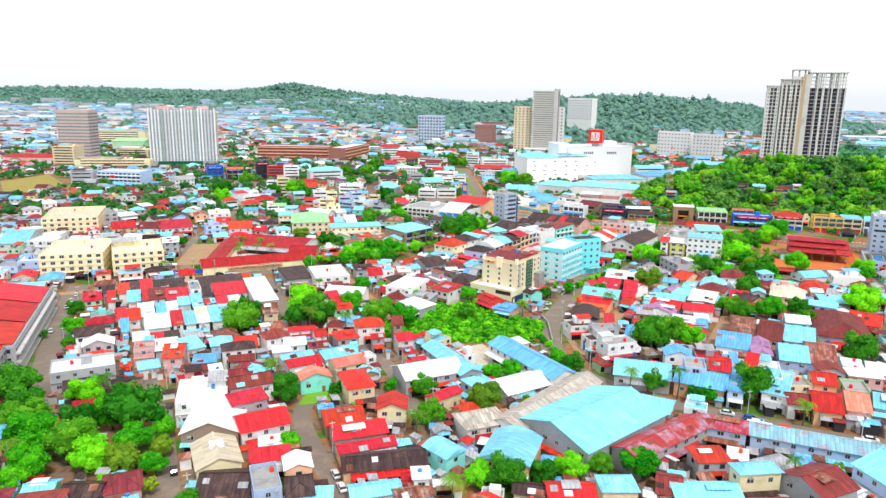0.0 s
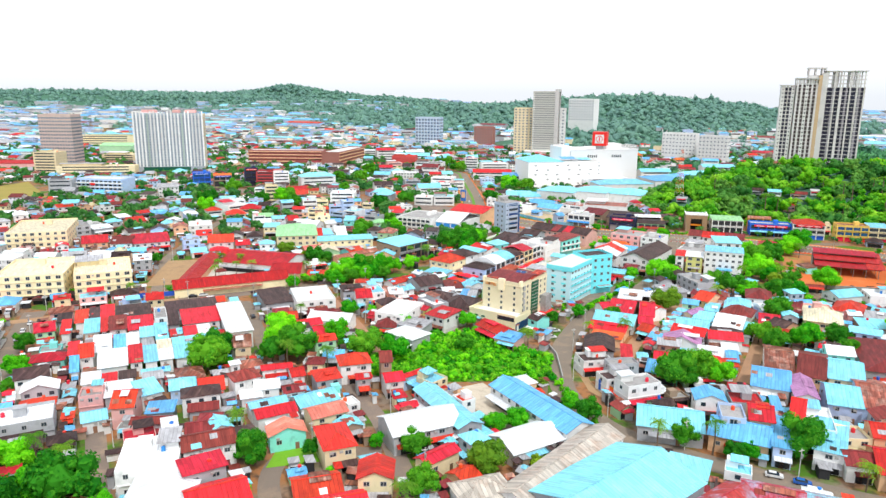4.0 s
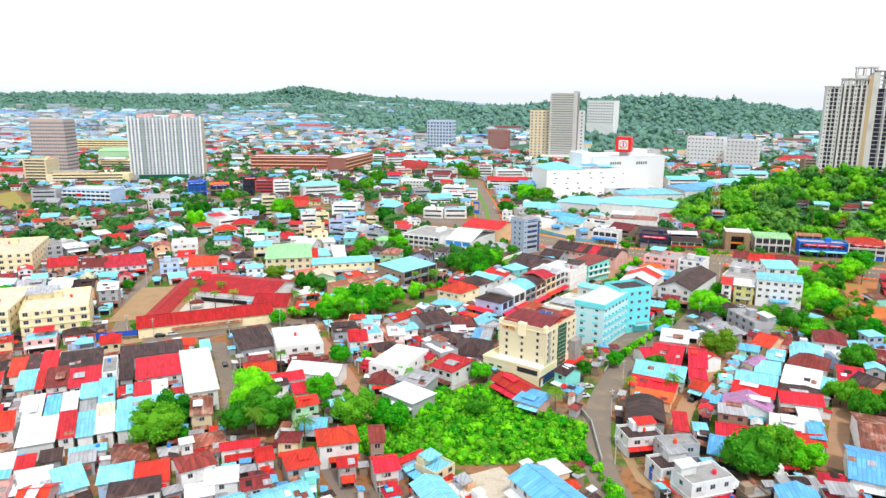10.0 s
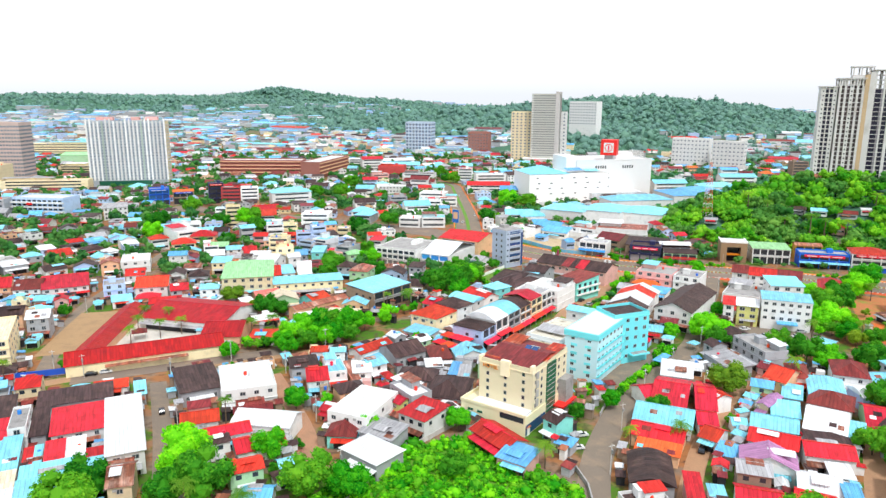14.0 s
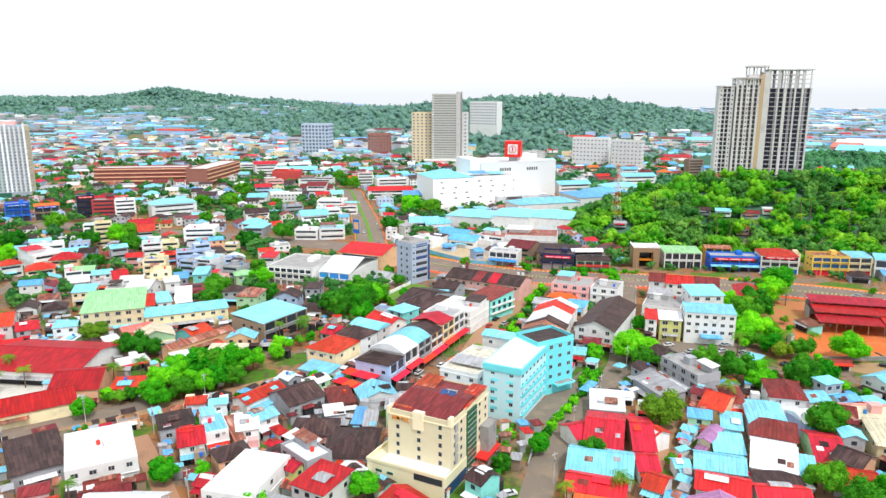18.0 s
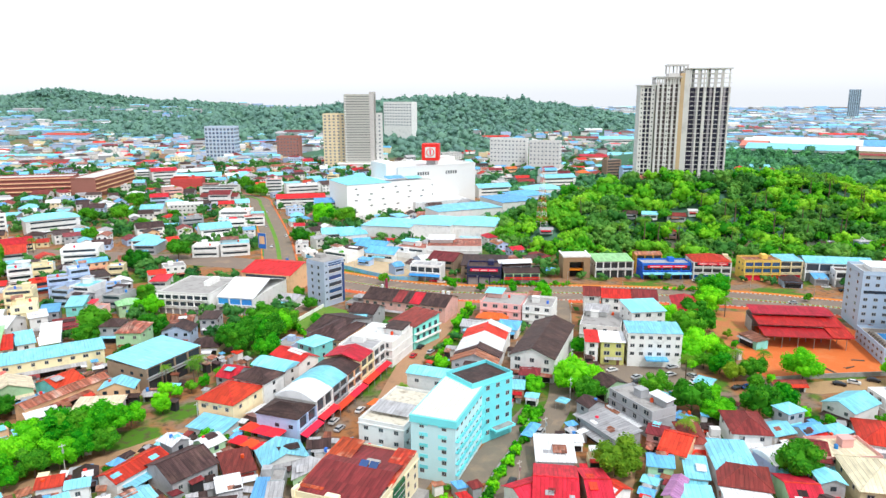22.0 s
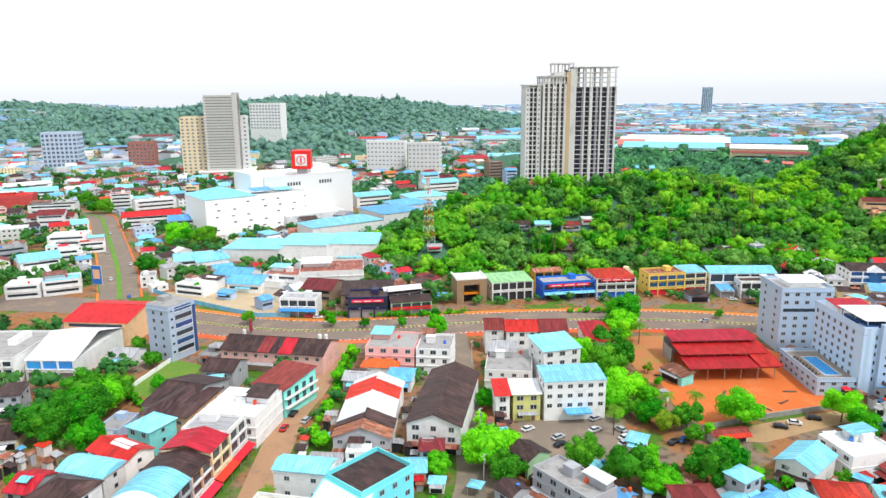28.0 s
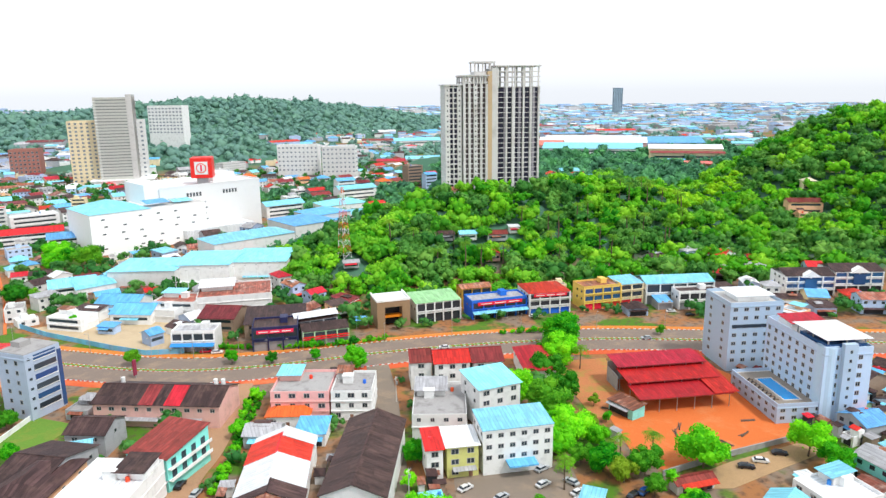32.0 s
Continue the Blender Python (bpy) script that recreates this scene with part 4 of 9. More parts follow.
# ---- landmark buildings ----
def tower(name, label, category, x, y, z, w, d, rot, h, floors, bays, sides="flr", wall=None, ww=1.6, wh=1.5, mesh=None, parapet=1.0, base=0.0, sbays=None, rows=False, band=True, pane=None):
    """A multi-storey block with a parapet and rows of windows on the given sides."""
    ob = thing(name, x, y, z, rot, label, category)
    take(x, y, w, d, rot, 1)
    hw, hd = w / 2, d / 2
    s = Shape().box(-hw, -hd, 0, hw, hd, h - parapet)
    for q in ((-hw, -hd, hw, -hd + .25), (-hw, hd - .25, hw, hd), (-hw, -hd + .25, -hw + .25, hd - .25), (hw - .25, -hd + .25, hw, hd - .25)):
        s.box(q[0], q[1], h - parapet, q[2], q[3], h)
    part("wall", s, wall, ob)
    part("roof", Shape().box(-hw + .25, -hd + .25, h - parapet, hw - .25, hd - .25, h - parapet + .08), CONCRETE_PALE, ob)
    if band:
        part("cornice", Shape().box(-hw - .18, -hd - .18, h - parapet - .5, hw + .18, hd + .18, h - parapet - .15), wall, ob)
    fh = (h - parapet - base) / floors
    for side in sides:
        n = bays if side in "fb" else (sbays or max(1, round(bays * d / w)))
        span = w if side in "fb" else d
        for k in range(floors):
            if rows:
                s = Shape()
                for i in range(n):
                    u = (i + .5) / n * span - span / 2
                    s.box(u - ww / 2, -.1, -wh / 2, u + ww / 2, 0.0, wh / 2)
                a = {"f": 0, "r": 90, "b": 180, "l": -90}[side]
                p = {"f": (0, -hd, 0), "b": (0, hd, 0), "r": (hw, 0, 0), "l": (-hw, 0, 0)}[side]
                part("window_row", s, pane or GLASS, ob, "", pose(p[0], p[1], base + (k + .55) * fh, 0, 0, a))
                continue
            for i in range(n):
                win(ob, side, (i + .5) / n * span - span / 2, base + (k + .55) * fh, ww, wh, hw, hd, mesh)
    return ob


# cream hotel with red rusted roof
CREAM = plaster("hotel_cream_plaster", (0.86, 0.76, 0.52), 0.15)
hot = tower("hotel", "cream six-storey hotel with a rusted red sheet roof", "hotel", -8.2, 327.3, 0, 18.6, 23, -27, 19.8, 5, 3, "fr", CREAM, 1.0, 1.25, WIN1, 1.2, 6.4, 6)
part("roof_sheet", gable_roof(17.6, 22, 1.5), ROOF["m"], hot, "dark red sheet metal roof", pose(0, 0.3, 19.3))
RUST_RED = roofing("rust_streaked_red_roofing", (0.55, 0.05, 0.02), 1.0, (0.78, 0.42, 0.28), 0.2, 1.6)
part("rusted_sheet", shed_roof(6, 20, 1.4), RUST_RED, hot, "rust-streaked red roof sheets", pose(-6.4, 0.6, 19.55))
part("rusted_sheet", shed_roof(4.5, 14, 1.2), RUST_RED, hot, "rust-streaked red roof sheets", pose(7.2, 3.5, 19.55))
part("corner_block", Shape().box(-1.6, -11.9, 15.5, 1.4, -10.5, 20.4).box(-9.4, -11.8, 18.4, -8.6, -9.6, 20.2).box(8.4, -11.8, 18.4, 9.4, -10, 20.6), CREAM, hot)
for k in range(2):
    part("solar_panel", Shape().box(-1, -.9, 0, 1, .9, .08), GLASS_BLUE, hot, "", pose(1 + k * 2.3, 1, 21.2, 24))
part("roof_vent", Shape().box(-1.5, -1.2, 19.5, 1.6, 1.2, 21.1), FRAME, hot, "", pose(2.2, 2.4, 0))
part("podium", Shape().box(-13, -16, 0, 9.5, 9, 6.1).box(-13.2, -16.2, 6.1, 9.7, -15.7, 6.9).box(-13.2, -15.7, 6.1, -12.7, 9, 6.9), CREAM, hot)
part("podium_roof", Shape().box(-9, -15.8, 6.1, 9.2, -11.6, 6.9), ROOF["w"], hot, "pale podium roof with a blue edge")
part("podium_window", Shape().box(1, -16.12, 4.2, 9.0, -16, 5.9), GLASS, hot)
part("podium_glazing", Shape().box(9.5, -15.5, 0.3, 9.62, -3, 3.4), GLASS_BLUE, hot, "dark blue glazed shopfront")
for k in range(2):
    part("podium_vent", Shape().box(-10.4 + k * 3.4, -16.1, 3.6, -8.6 + k * 3.4, -16, 4.3), GLASS_GREEN, hot)
part("curtain_wall", Shape().box(9.2, -2.6, 1, 9.7, 3.2, 18.6), GLASS_GREEN, hot, "green glass stair tower")
for k in range(11):
    part("mullion", Shape().box(9.2, -2.6, 2.3 + k * 1.5, 9.8, 3.2, 2.42 + k * 1.5), FRAME, hot)
part("canopy", Shape().box(9.4, 2, 3.2, 13.2, 12, 3.7), AWNING, hot, "red entrance canopy")
part("side_block", Shape().box(9.3, 6, 0, 12, 11.4, 11), CONCRETE, hot, "grey concrete stair block")
for k in range(4):
    part("air_unit", Shape().box(9.3, -9.6, 0, 9.7, -8.2, 2.2), FRAME, hot, "", pose(0, 0, 7.4 + k * 2.9))
letters = bpy.data.curves.new("lettering", "FONT")
letters.body, letters.size, letters.extrude, letters.align_x = "HOTEL", 1.7, 0.12, "CENTER"
letters.materials.append(mat("orange_letter_paint", (0.85, 0.33, 0.06), 0.5))
sign = new("lettering", letters)
sign.parent, sign.matrix_basis = hot, pose(-5.2, -11.75, 17.0, 90)
sign["label"] = "orange raised letters"

# turquoise hotel, long block with a tower at its far end
CYANW = plaster("turquoise_plaster", (0.20, 0.80, 0.86), 0.15)
PALEC = plaster("pale_turquoise_plaster", (0.62, 0.90, 0.95), 0.15)
ROOF_CREAM = roofing("off_white_metal_roofing", (0.80, 0.80, 0.70), 0.2, (0.62, 0.6, 0.48), 0.05, 0.25)
cy = tower("hotel", "turquoise five-storey hotel with a pale flat roof", "hotel", 17, 366.2, 0, 12.4, 27, -27, 17.8, 5, 2, "fr", PALEC, 1.3, 1.3, WIN, 1.0, 0.8, 8)
part("fascia", Shape().box(-6.45, -13.8, 16.0, 6.6, 13.5, 18.0), CYANW, cy, "turquoise roof fascia")
part("roof_sheet", Shape().box(-6, -13.3, 18.0, 6.2, 13.4, 18.15), ROOF_CREAM, cy, "white roof sheet")
for k in range(4):
    for i in range(8):
        y0 = -13.5 + i * 3.45
        part("balcony", Shape().box(6.2, y0, 2.6 + k * 3.15, 7.1, y0 + 2.5, 2.8 + k * 3.15).box(7.0, y0, 2.8 + k * 3.15, 7.1, y0 + 2.5, 3.5 + k * 3.15), CYANW, cy)
for k in range(5):
    for u in (-1.2, 1.2):
        part("blue_panel", Shape().box(-1.2, -.06, -.5, 1.2, 0, .5), CYANW, cy, "", pose(u * 2.2, -13.5, 3.6 + k * 3.1))
wing = tower("hotel_wing", "turquoise hotel tower wing with a dark flat roof", "hotel", 27.4, 379.4, 0, 15.5, 12, 31, 19.6, 5, 4, "fr", CYANW, 1.4, 1.3, WIN, 1.2, 1.0)
part("roof_deck", Shape().box(-7.4, -5.6, 18.48, 7.4, 5.6, 18.62), ROOF["b"], wing, "dark stained roof deck")
part("canopy", Shape().box(-1, -8.6, 3.4, 7, -6, 4.0), CYANW, wing, "turquoise entrance canopy")
part("canopy_panel", Shape().box(-.4, -8.3, 4.0, 6.4, -6.2, 4.15), CONCRETE, wing)
annex = tower("annex", "white annex with a weathered concrete roof", "building", 3.6, 378, 0, 14, 24, -29, 11, 3, 3, "fr", WALL["w"], 1.4, 1.2, WIN, 1.0)
part("stained_deck", Shape().box(-6.6, -11.6, 10.1, 6.6, 11.6, 10.22), mat("peeling_roof_paint", (0.70, 0.66, 0.54), 0.9, 0, 0.05, 0.6, 0.9, (0.30, 0.25, 0.18), 0.5, 0, 0.3, 4), annex, "peeling cream roof deck")
part("lean_to", shed_roof(12, 6, 1.0), ROOF["e"], annex, "", pose(0, -4, 11.2))
box_annex = tower("annex", "white box with a cyan metal roof", "building", 14.8, 398.5, 0, 13.5, 7, -27, 12.4, 3, 2, "fr", WALL["w"], 1.4, 1.2, WIN, 0.4)
part("roof_sheet", gable_roof(14.4, 8, 1.1), ROOF["c"], box_annex, "cyan metal roof", pose(0, 0, 12.3))

# grey-blue slab office
SLABW = plaster("grey_blue_plaster", (0.44, 0.52, 0.64), 0.2)
sl = tower("office_tower", "slim grey-blue six-storey office with dark glass bands", "office", -24, 522, 0, 13, 12, 46, 22, 5, 1, "", SLABW, 8.5, 2.2, WIN3, 1.2, 1.0)
for k in range(6):
    part("window_band", Shape().box(-3.4, -6.14, 3.0 + k * 3.3, 4.6, -5.95, 4.7 + k * 3.3), GLASS_BLUE if k % 2 else GLASS, sl, "dark blue window band")
    part("sill", Shape().box(-3.6, -6.3, 2.75 + k * 3.3, 4.8, -5.95, 2.95 + k * 3.3), WALL["w"], sl)
    part("vent_slot", Shape().box(-5.6, -6.1, 3.4 + k * 3.3, -4.6, -5.98, 4.2 + k * 3.3), GLASS, sl)
for k in range(6):
    win(sl, "l", -2.2, 2.6 + k * 3.3, 1.3, 1.5, 6.5, 6, WIN1); win(sl, "l", 2.2, 2.6 + k * 3.3, 1.3, 1.5, 6.5, 6, WIN1)
part("glass_corner", Shape().box(5.2, -6.15, 0.5, 6.65, 6.1, 20), GLASS_BLUE, sl, "blue glass corner strip")
part("roof_deck", Shape().box(-6.3, -5.8, 22, 6.3, 5.8, 22.25).box(-2, 1, 22.25, 2, 5, 24), CONCRETE, sl)

# white office with pale roof
wo = tower("office", "white four-storey office with square windows", "office", 101.7, 427.4, 0, 19.5, 11.1, -12, 13.2, 3, 6, "frl", WALL["w"], 1.6, 1.3, WIN, 0.4, 3.4, 3)
part("roof_sheet", shed_roof(20.1, 11.7, 0.9), ROOF["c"], wo, "pale cyan metal roof sheet", pose(0, 0, 13.1))
part("canopy", Shape().box(-3.5, -9.5, 3.6, 4.5, -5.5, 4.1), ROOF["B"], wo, "blue entrance canopy")

# blue-grey hotel with pool terrace
CONCRETE_BROWN = mat("brown_stone_paving", (0.30, 0.25, 0.21), 0.85, 0, 0.08, 0.5, 0.5, (0.2, 0.16, 0.13), 0.4)
HOTB = plaster("blue_grey_hotel_plaster", (0.50, 0.635, 0.80), 0.12)
ha = tower("hotel", "blue-grey seven-storey hotel block", "hotel", 216, 456.5, 0, 20, 19, -18, 26, 7, 5, "fl", HOTB, 1.7, 1.4, WIN, 1.2, 2.5, 2)
part("roof_sheet", hip_roof(15, 13, 1.2), ROOF["w"], ha, "white metal canopy roof", pose(1, 0, 27.2))
part("balcony_band", Shape().box(-9, -9.62, 16.5, 9, -9.4, 17.7), GLASS, ha, "long dark window band")
part("rooftop_plant", Shape().box(-5, -5, 24.9, 7, 5, 27.3), WALL["w"], ha)
hb = tower("hotel_wing", "blue-grey hotel wing with an open roof restaurant", "hotel", 210.9, 421.3, 0, 15.5, 32, -18, 24, 6, 2, "fl", HOTB, 1.5, 1.5, WIN, 2.0, 4.5, 8)
part("corner_drum", Shape().tube((-5.2, -13.4, 0), (-5.2, -13.4, 24), 3.0, 3.0, 20), HOTB, hb, "rounded corner")
part("stair_tower", Shape().box(-2.6, -17.6, 0, 1.6, -15.9, 25.5), HOTB, hb)
for k in range(8):
    win(hb, "f", -.5, 2.8 + k * 2.9, 0.9, 1.1, 0, 17.6, WIN1, "stair_window")
part("restaurant_glass", Shape().box(-6.6, -14.6, 22.1, 6.6, -1, 24.6), GLASS_BLUE, hb, "glazed rail of the roof restaurant")
part("roof_sheet", hip_roof(15.2, 18, 0.7), ROOF["w"], hb, "white restaurant canopy", pose(0.3, -6.5, 26.2))
for xx in (-6, 0, 6):
    for yy in (-14.4, -7, 1):
        part("column", Shape().box(xx - .15, yy - .15, 22.05, xx + .15, yy + .15, 26.3), STEEL, hb)
part("red_roof", shed_roof(13, 9, 0.8), ROOF["r"], hb, "red terrace roof", pose(0.3, 8.6, 24.8))
part("terrace_room", Shape().box(-5.8, 4.6, 22.05, 6, 12.4, 24.9), WALL["w"], hb)
part("entrance_canopy", Shape().box(4, -19.6, 3.2, 9, -16.1, 3.6), AWNING, hb, "red entrance canopy")
pod = tower("podium", "blue-grey hotel podium with a pool terrace", "podium", 197.5, 424, 0, 15, 28, -18, 6.5, 2, 4, "fl", HOTB, 1.6, 1.2, WIN, 1.1, 0.5, 7)
part("deck", Shape().box(-6.6, -13, 5.42, 6.6, 13, 5.5), CONCRETE_BROWN, pod, "brown stone pool deck")
part("pool", Shape().box(-2.5, -9.5, 5.5, 2.5, 7.0, 5.62), POOL, pod, "bright blue swimming pool")
part("pool_rim", Shape().box(-3.0, -10, 5.5, -2.5, 7.5, 5.72).box(2.5, -10, 5.5, 3.0, 7.5, 5.72).box(-2.5, -10, 5.5, 2.5, -9.5, 5.72).box(-2.5, 7, 5.5, 2.5, 7.5, 5.72), CONCRETE_PALE, pod)
for k in range(8):
    u, v, c, s_ = -5.0, -9 + k * 2.2, math.cos(radians(-18)), math.sin(radians(-18))
    bed = thing("sun_lounger", 197.5 + c * u - s_ * v, 424 + s_ * u + c * v, 5.5, -18, "dark sun lounger on the brown pool deck", "lounger", "loungers beside the pool")
    part("frame", Shape().box(-.9, -.32, .22, .9, .32, .32).box(-.8, -.3, 0, -.7, .3, .22).box(.7, -.3, 0, .8, .3, .22), TRUNK, bed)
    part("backrest", sloped_slab(.3, -.9, .34, -.2, .75, .07), DARK, bed, "", pose(0, 0, 0, 0, 0, -90))

# red workshop roof in three steps on posts
rs = thing("workshop", 171.5, 445.3, 0, -15, "open workshop under three stepped red metal roofs", "shed")
take(171.5, 446, 36, 34, -15)
take(170, 420, 40, 36, -13)
for k in range(3):
    part("roof", shed_roof(32, 10.6, 0.8), CRIMSON, rs, "", pose(0, -9.2 + k * 9.2, 5.0 + k * 1.8))
    part("gutter", Shape().box(-16, -.12, 0, 16, .12, .25), ROOF["m"], rs, "", pose(0, -14.5 + k * 9.2, 4.85 + k * 1.8))
part("lean_to", shed_roof(8.5, 29, 3.4), ROOF["r"], rs, "bright red lean-to roof", pose(13.6, 0, 5.3))
for i in range(6):
    for j in range(4):
        part("post", Shape().tube((-15 + i * 6, -13.6 + j * 9, 0), (-15 + i * 6, -13.6 + j * 9, 4.9 + min(j, 2) * 1.5), 0.15, 0.15, 6), STEEL, rs)
part("back_wall", Shape().box(-15.8, 13.4, 0, 15.8, 13.7, 7.2), CONCRETE, rs)
part("side_wall", Shape().box(-15.9, 4, 0, -15.7, 13.4, 5.5), CONCRETE, rs)

# unfinished twin apartment tower on the knoll
CONC_T = mat("raw_concrete_tower", (0.66, 0.65, 0.63), 0.9, 0, 0.05, 0.5, 0.5, (0.34, 0.31, 0.28), 0.06, 0, 0.2, 2)
CONC_TAN = mat("tan_rendered_concrete", (0.60, 0.44, 0.26), 0.9, 0, 0.05, 0.4, 0.4, (0.4, 0.3, 0.2), 0.06)
# near-black and dark brown colours that paint the shade inside the open bays
VOID_SHADE = mat("open_bay_shade", (0.05, 0.05, 0.085), 0.9)
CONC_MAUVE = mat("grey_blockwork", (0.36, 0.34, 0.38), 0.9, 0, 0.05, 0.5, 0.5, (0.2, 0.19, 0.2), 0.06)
VOID_SHADE_BROWN = mat("open_bay_shade_brown", (0.13, 0.10, 0.10), 0.9)
ap = thing("apartment_tower", 238, 704, 30, -14, "unfinished concrete twin apartment tower on the wooded knoll", "tower")
take(238, 704, 84, 44, -14)


def wing_of_tower(x0, x1, h, bays, open_top, infill, yd=10.0, edge=0.3):
    """bays: (share of the width, P pier or V void)."""
    fh = 3.35
    fl = int(h / fh)
    total = sum(b[0] for b in bays)
    x = x0
    for share, kind in bays:
        w = (x1 - x0) * share / total
        if kind == "P":
            part("pier", Shape().box(x, -yd - .5, 0, x + w, yd + .5, h - open_top), CONC_T, ap)
            if w > 2.4:
                for k in range(2, fl - int(open_top / fh)):
                    win(ap, "f", x + w / 2, k * fh + 1.6, 0.9, 1.1, 0, yd + .5, WIN1)
        else:
            # recessed dark block stands for the shade deep in the void
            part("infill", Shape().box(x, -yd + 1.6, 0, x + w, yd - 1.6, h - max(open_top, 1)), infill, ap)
        if open_top:
            for yy in (-yd, yd):
                part("column", Shape().box(x - .45, yy - .5, h - open_top, x + .45, yy + .5, h), CONC_T, ap)
        x += w
    for k in range(1, fl + 1):
        z = k * fh
        if z < h - open_top:
            part("slab", Shape().box(x0 - .3, -yd - .3, z - edge, x1 + .3, yd + .3, z + edge), CONC_T, ap)
        else:
            part("beam", Shape().box(x0 - .3, -yd - .4, z - .3, x1 + .3, -yd + .3, z + .25), CONC_T, ap)
            part("beam", Shape().box(x0 - .3, yd - .3, z - .3, x1 + .3, yd + .4, z + .25), CONC_T, ap)
    part("crown", Shape().box(x0 - 1, -yd - 1.2, h, x1 + 1, yd + 1.2, h + .8), CONC_T, ap)


wing_of_tower(-32.5, -21.5, 75, ((.28, "P"), (.2, "V"), (.06, "P"), (.2, "V"), (.26, "P")), 0, VOID_SHADE, 9, 0.35)
wing_of_tower(-20.6, -4, 81, ((.1, "P"), (.13, "V"), (.1, "P"), (.14, "V"), (.16, "P"), (.13, "V"), (.1, "P"), (.14, "V"), (.1, "P")), 5, VOID_SHADE_BROWN, 10.6, 0.24)
wing_of_tower(2, 32, 87, ((.04, "P"), (.2, "V"), (.04, "P"), (.12, "V"), (.07, "P"), (.2, "V"), (.04, "P"), (.14, "V"), (.05, "P"), (.16, "V"), (.04, "P")), 13, VOID_SHADE, 10.0, 0.17)
for u in (7.4, 17.4, 27.2):
    part("block_shaft", Shape().box(u, -9.7, 6, u + 1.5, -8, 73.5), CONC_MAUVE, ap, "grey blockwork stack")
part("lift_core", Shape().box(-12, -7, 60, 1, 7, 84), CONC_T, ap)
part("lift_head", Shape().box(-13, -8, 89.5, 2, 8, 90.6), CONC_T, ap)
for xx in (-12.4, -7, -2, 0.8):
    for yy in (-7.2, 6.4):
        part("column", Shape().box(xx, yy, 84, xx + .9, yy + .9, 89.6), CONC_T, ap)
part("tan_strip", Shape().box(-4, -11.2, 0, -1.2, 8, 84), CONC_TAN, ap, "tan rendered stair strip")
part("pale_strip", Shape().box(-1.1, -10.8, 0, 2, 8, 86), CONC_T, ap)
part("podium", Shape().box(-35, -14, -6, 36, 14, 1.5), CONC_T, ap)

# shopping mall, white, with the big red sign cube
MALLW = plaster("mall_white_plaster", (0.86, 0.86, 0.85), 0.08)
ml = thing("shopping_mall", -17, 763, 0, 21, "large white shopping mall with a cyan hipped roof", "mall")
take(20, 810, 88, 76, 21)
take(80, 840, 90, 70, 21)
part("wall", Shape().box(0, 0, 0, 78, 44, 27), MALLW, ml)
part("upper_wall", Shape().box(52, 14, 0, 130, 72, 37), MALLW, ml)
part("roof", hip_roof(40, 45, 6), ROOF["c"], ml, "pale cyan hipped roof", pose(19.5, 22, 27))
part("roof_deck", Shape().box(38, .6, 27, 77.4, 13.6, 27.4), CONCRETE_PALE, ml)
part("canopy", shed_roof(16, 10, 1.5), ROOF["B"], ml, "blue roof canopy", pose(46, 8, 29.5))
part("canopy", shed_roof(14, 9, 1.2), ROOF["c"], ml, "cyan roof canopy", pose(64, 8, 28.6))
part("cinema_box", Shape().box(42, 16, 27, 56, 50, 41), MALLW, ml)
part("plant_room", Shape().box(100, 30, 37, 118, 50, 43), MALLW, ml)
part("parapet", Shape().box(51.8, 13.8, 37, 130.2, 14.4, 38.2).box(129.6, 14.4, 37, 130.2, 72, 38.2), MALLW, ml)
for k in range(5):
    for i in range(6):
        if (i + k) % 4 != 1:
            part("window", WIN1, None, ml, "", pose(8 + i * 12 + (k % 2) * 1.5, 0, 4 + k * 4.8) @ Matrix.Diagonal((2.4, 1, .9, 1)))
for i in range(10):
    part("window", WIN, None, ml, "", pose(72 + i * 2.4 + (16 if i > 4 else 0), 14, 31) @ Matrix.Diagonal((1.7, 1, 3.0, 1)))
for k in range(5):
    part("window", WIN1, None, ml, "", pose(84 + k % 2, 14, 8 + k * 4.2) @ Matrix.Diagonal((2.6, 1, .9, 1)))
part("ramp", Shape().box(60, -6, 0, 112, 13.9, 9), ROOF["w"], ml, "white car ramp")
sg = thing("sign_cube", 58, 815, 37.0, -12, "big red cube sign with a white round emblem", "sign")
part("frame", Shape().box(-4, -4, 0, 4, 4, 5), STEEL, sg)
part("cube", Shape().box(-7.5, -7.5, 5, 7.5, 7.5, 19.5), SIGN_RED, sg)
for a in (0, -90):
    m = pose(0, 0, 0, 0, 0, a)
    part("panel", Shape().box(-4.6, -7.75, 7.6, 4.6, -7.5, 16.8), PAINT_W, sg, "white square panel", m)
    part("emblem", Shape().tube((0, -7.6, 12.2), (0, -7.95, 12.2), 3.6, 3.6, 24), SIGN_RED, sg, "red disc", m)
    part("emblem_ring", Shape().tube((0, -7.8, 12.2), (0, -8.05, 12.2), 2.9, 2.9, 24), PAINT_W, sg, "", m)
    part("bar", Shape().box(-0.6, -8.2, 9.9, 0.6, -8.05, 14.6), SIGN_RED, sg, "", m)
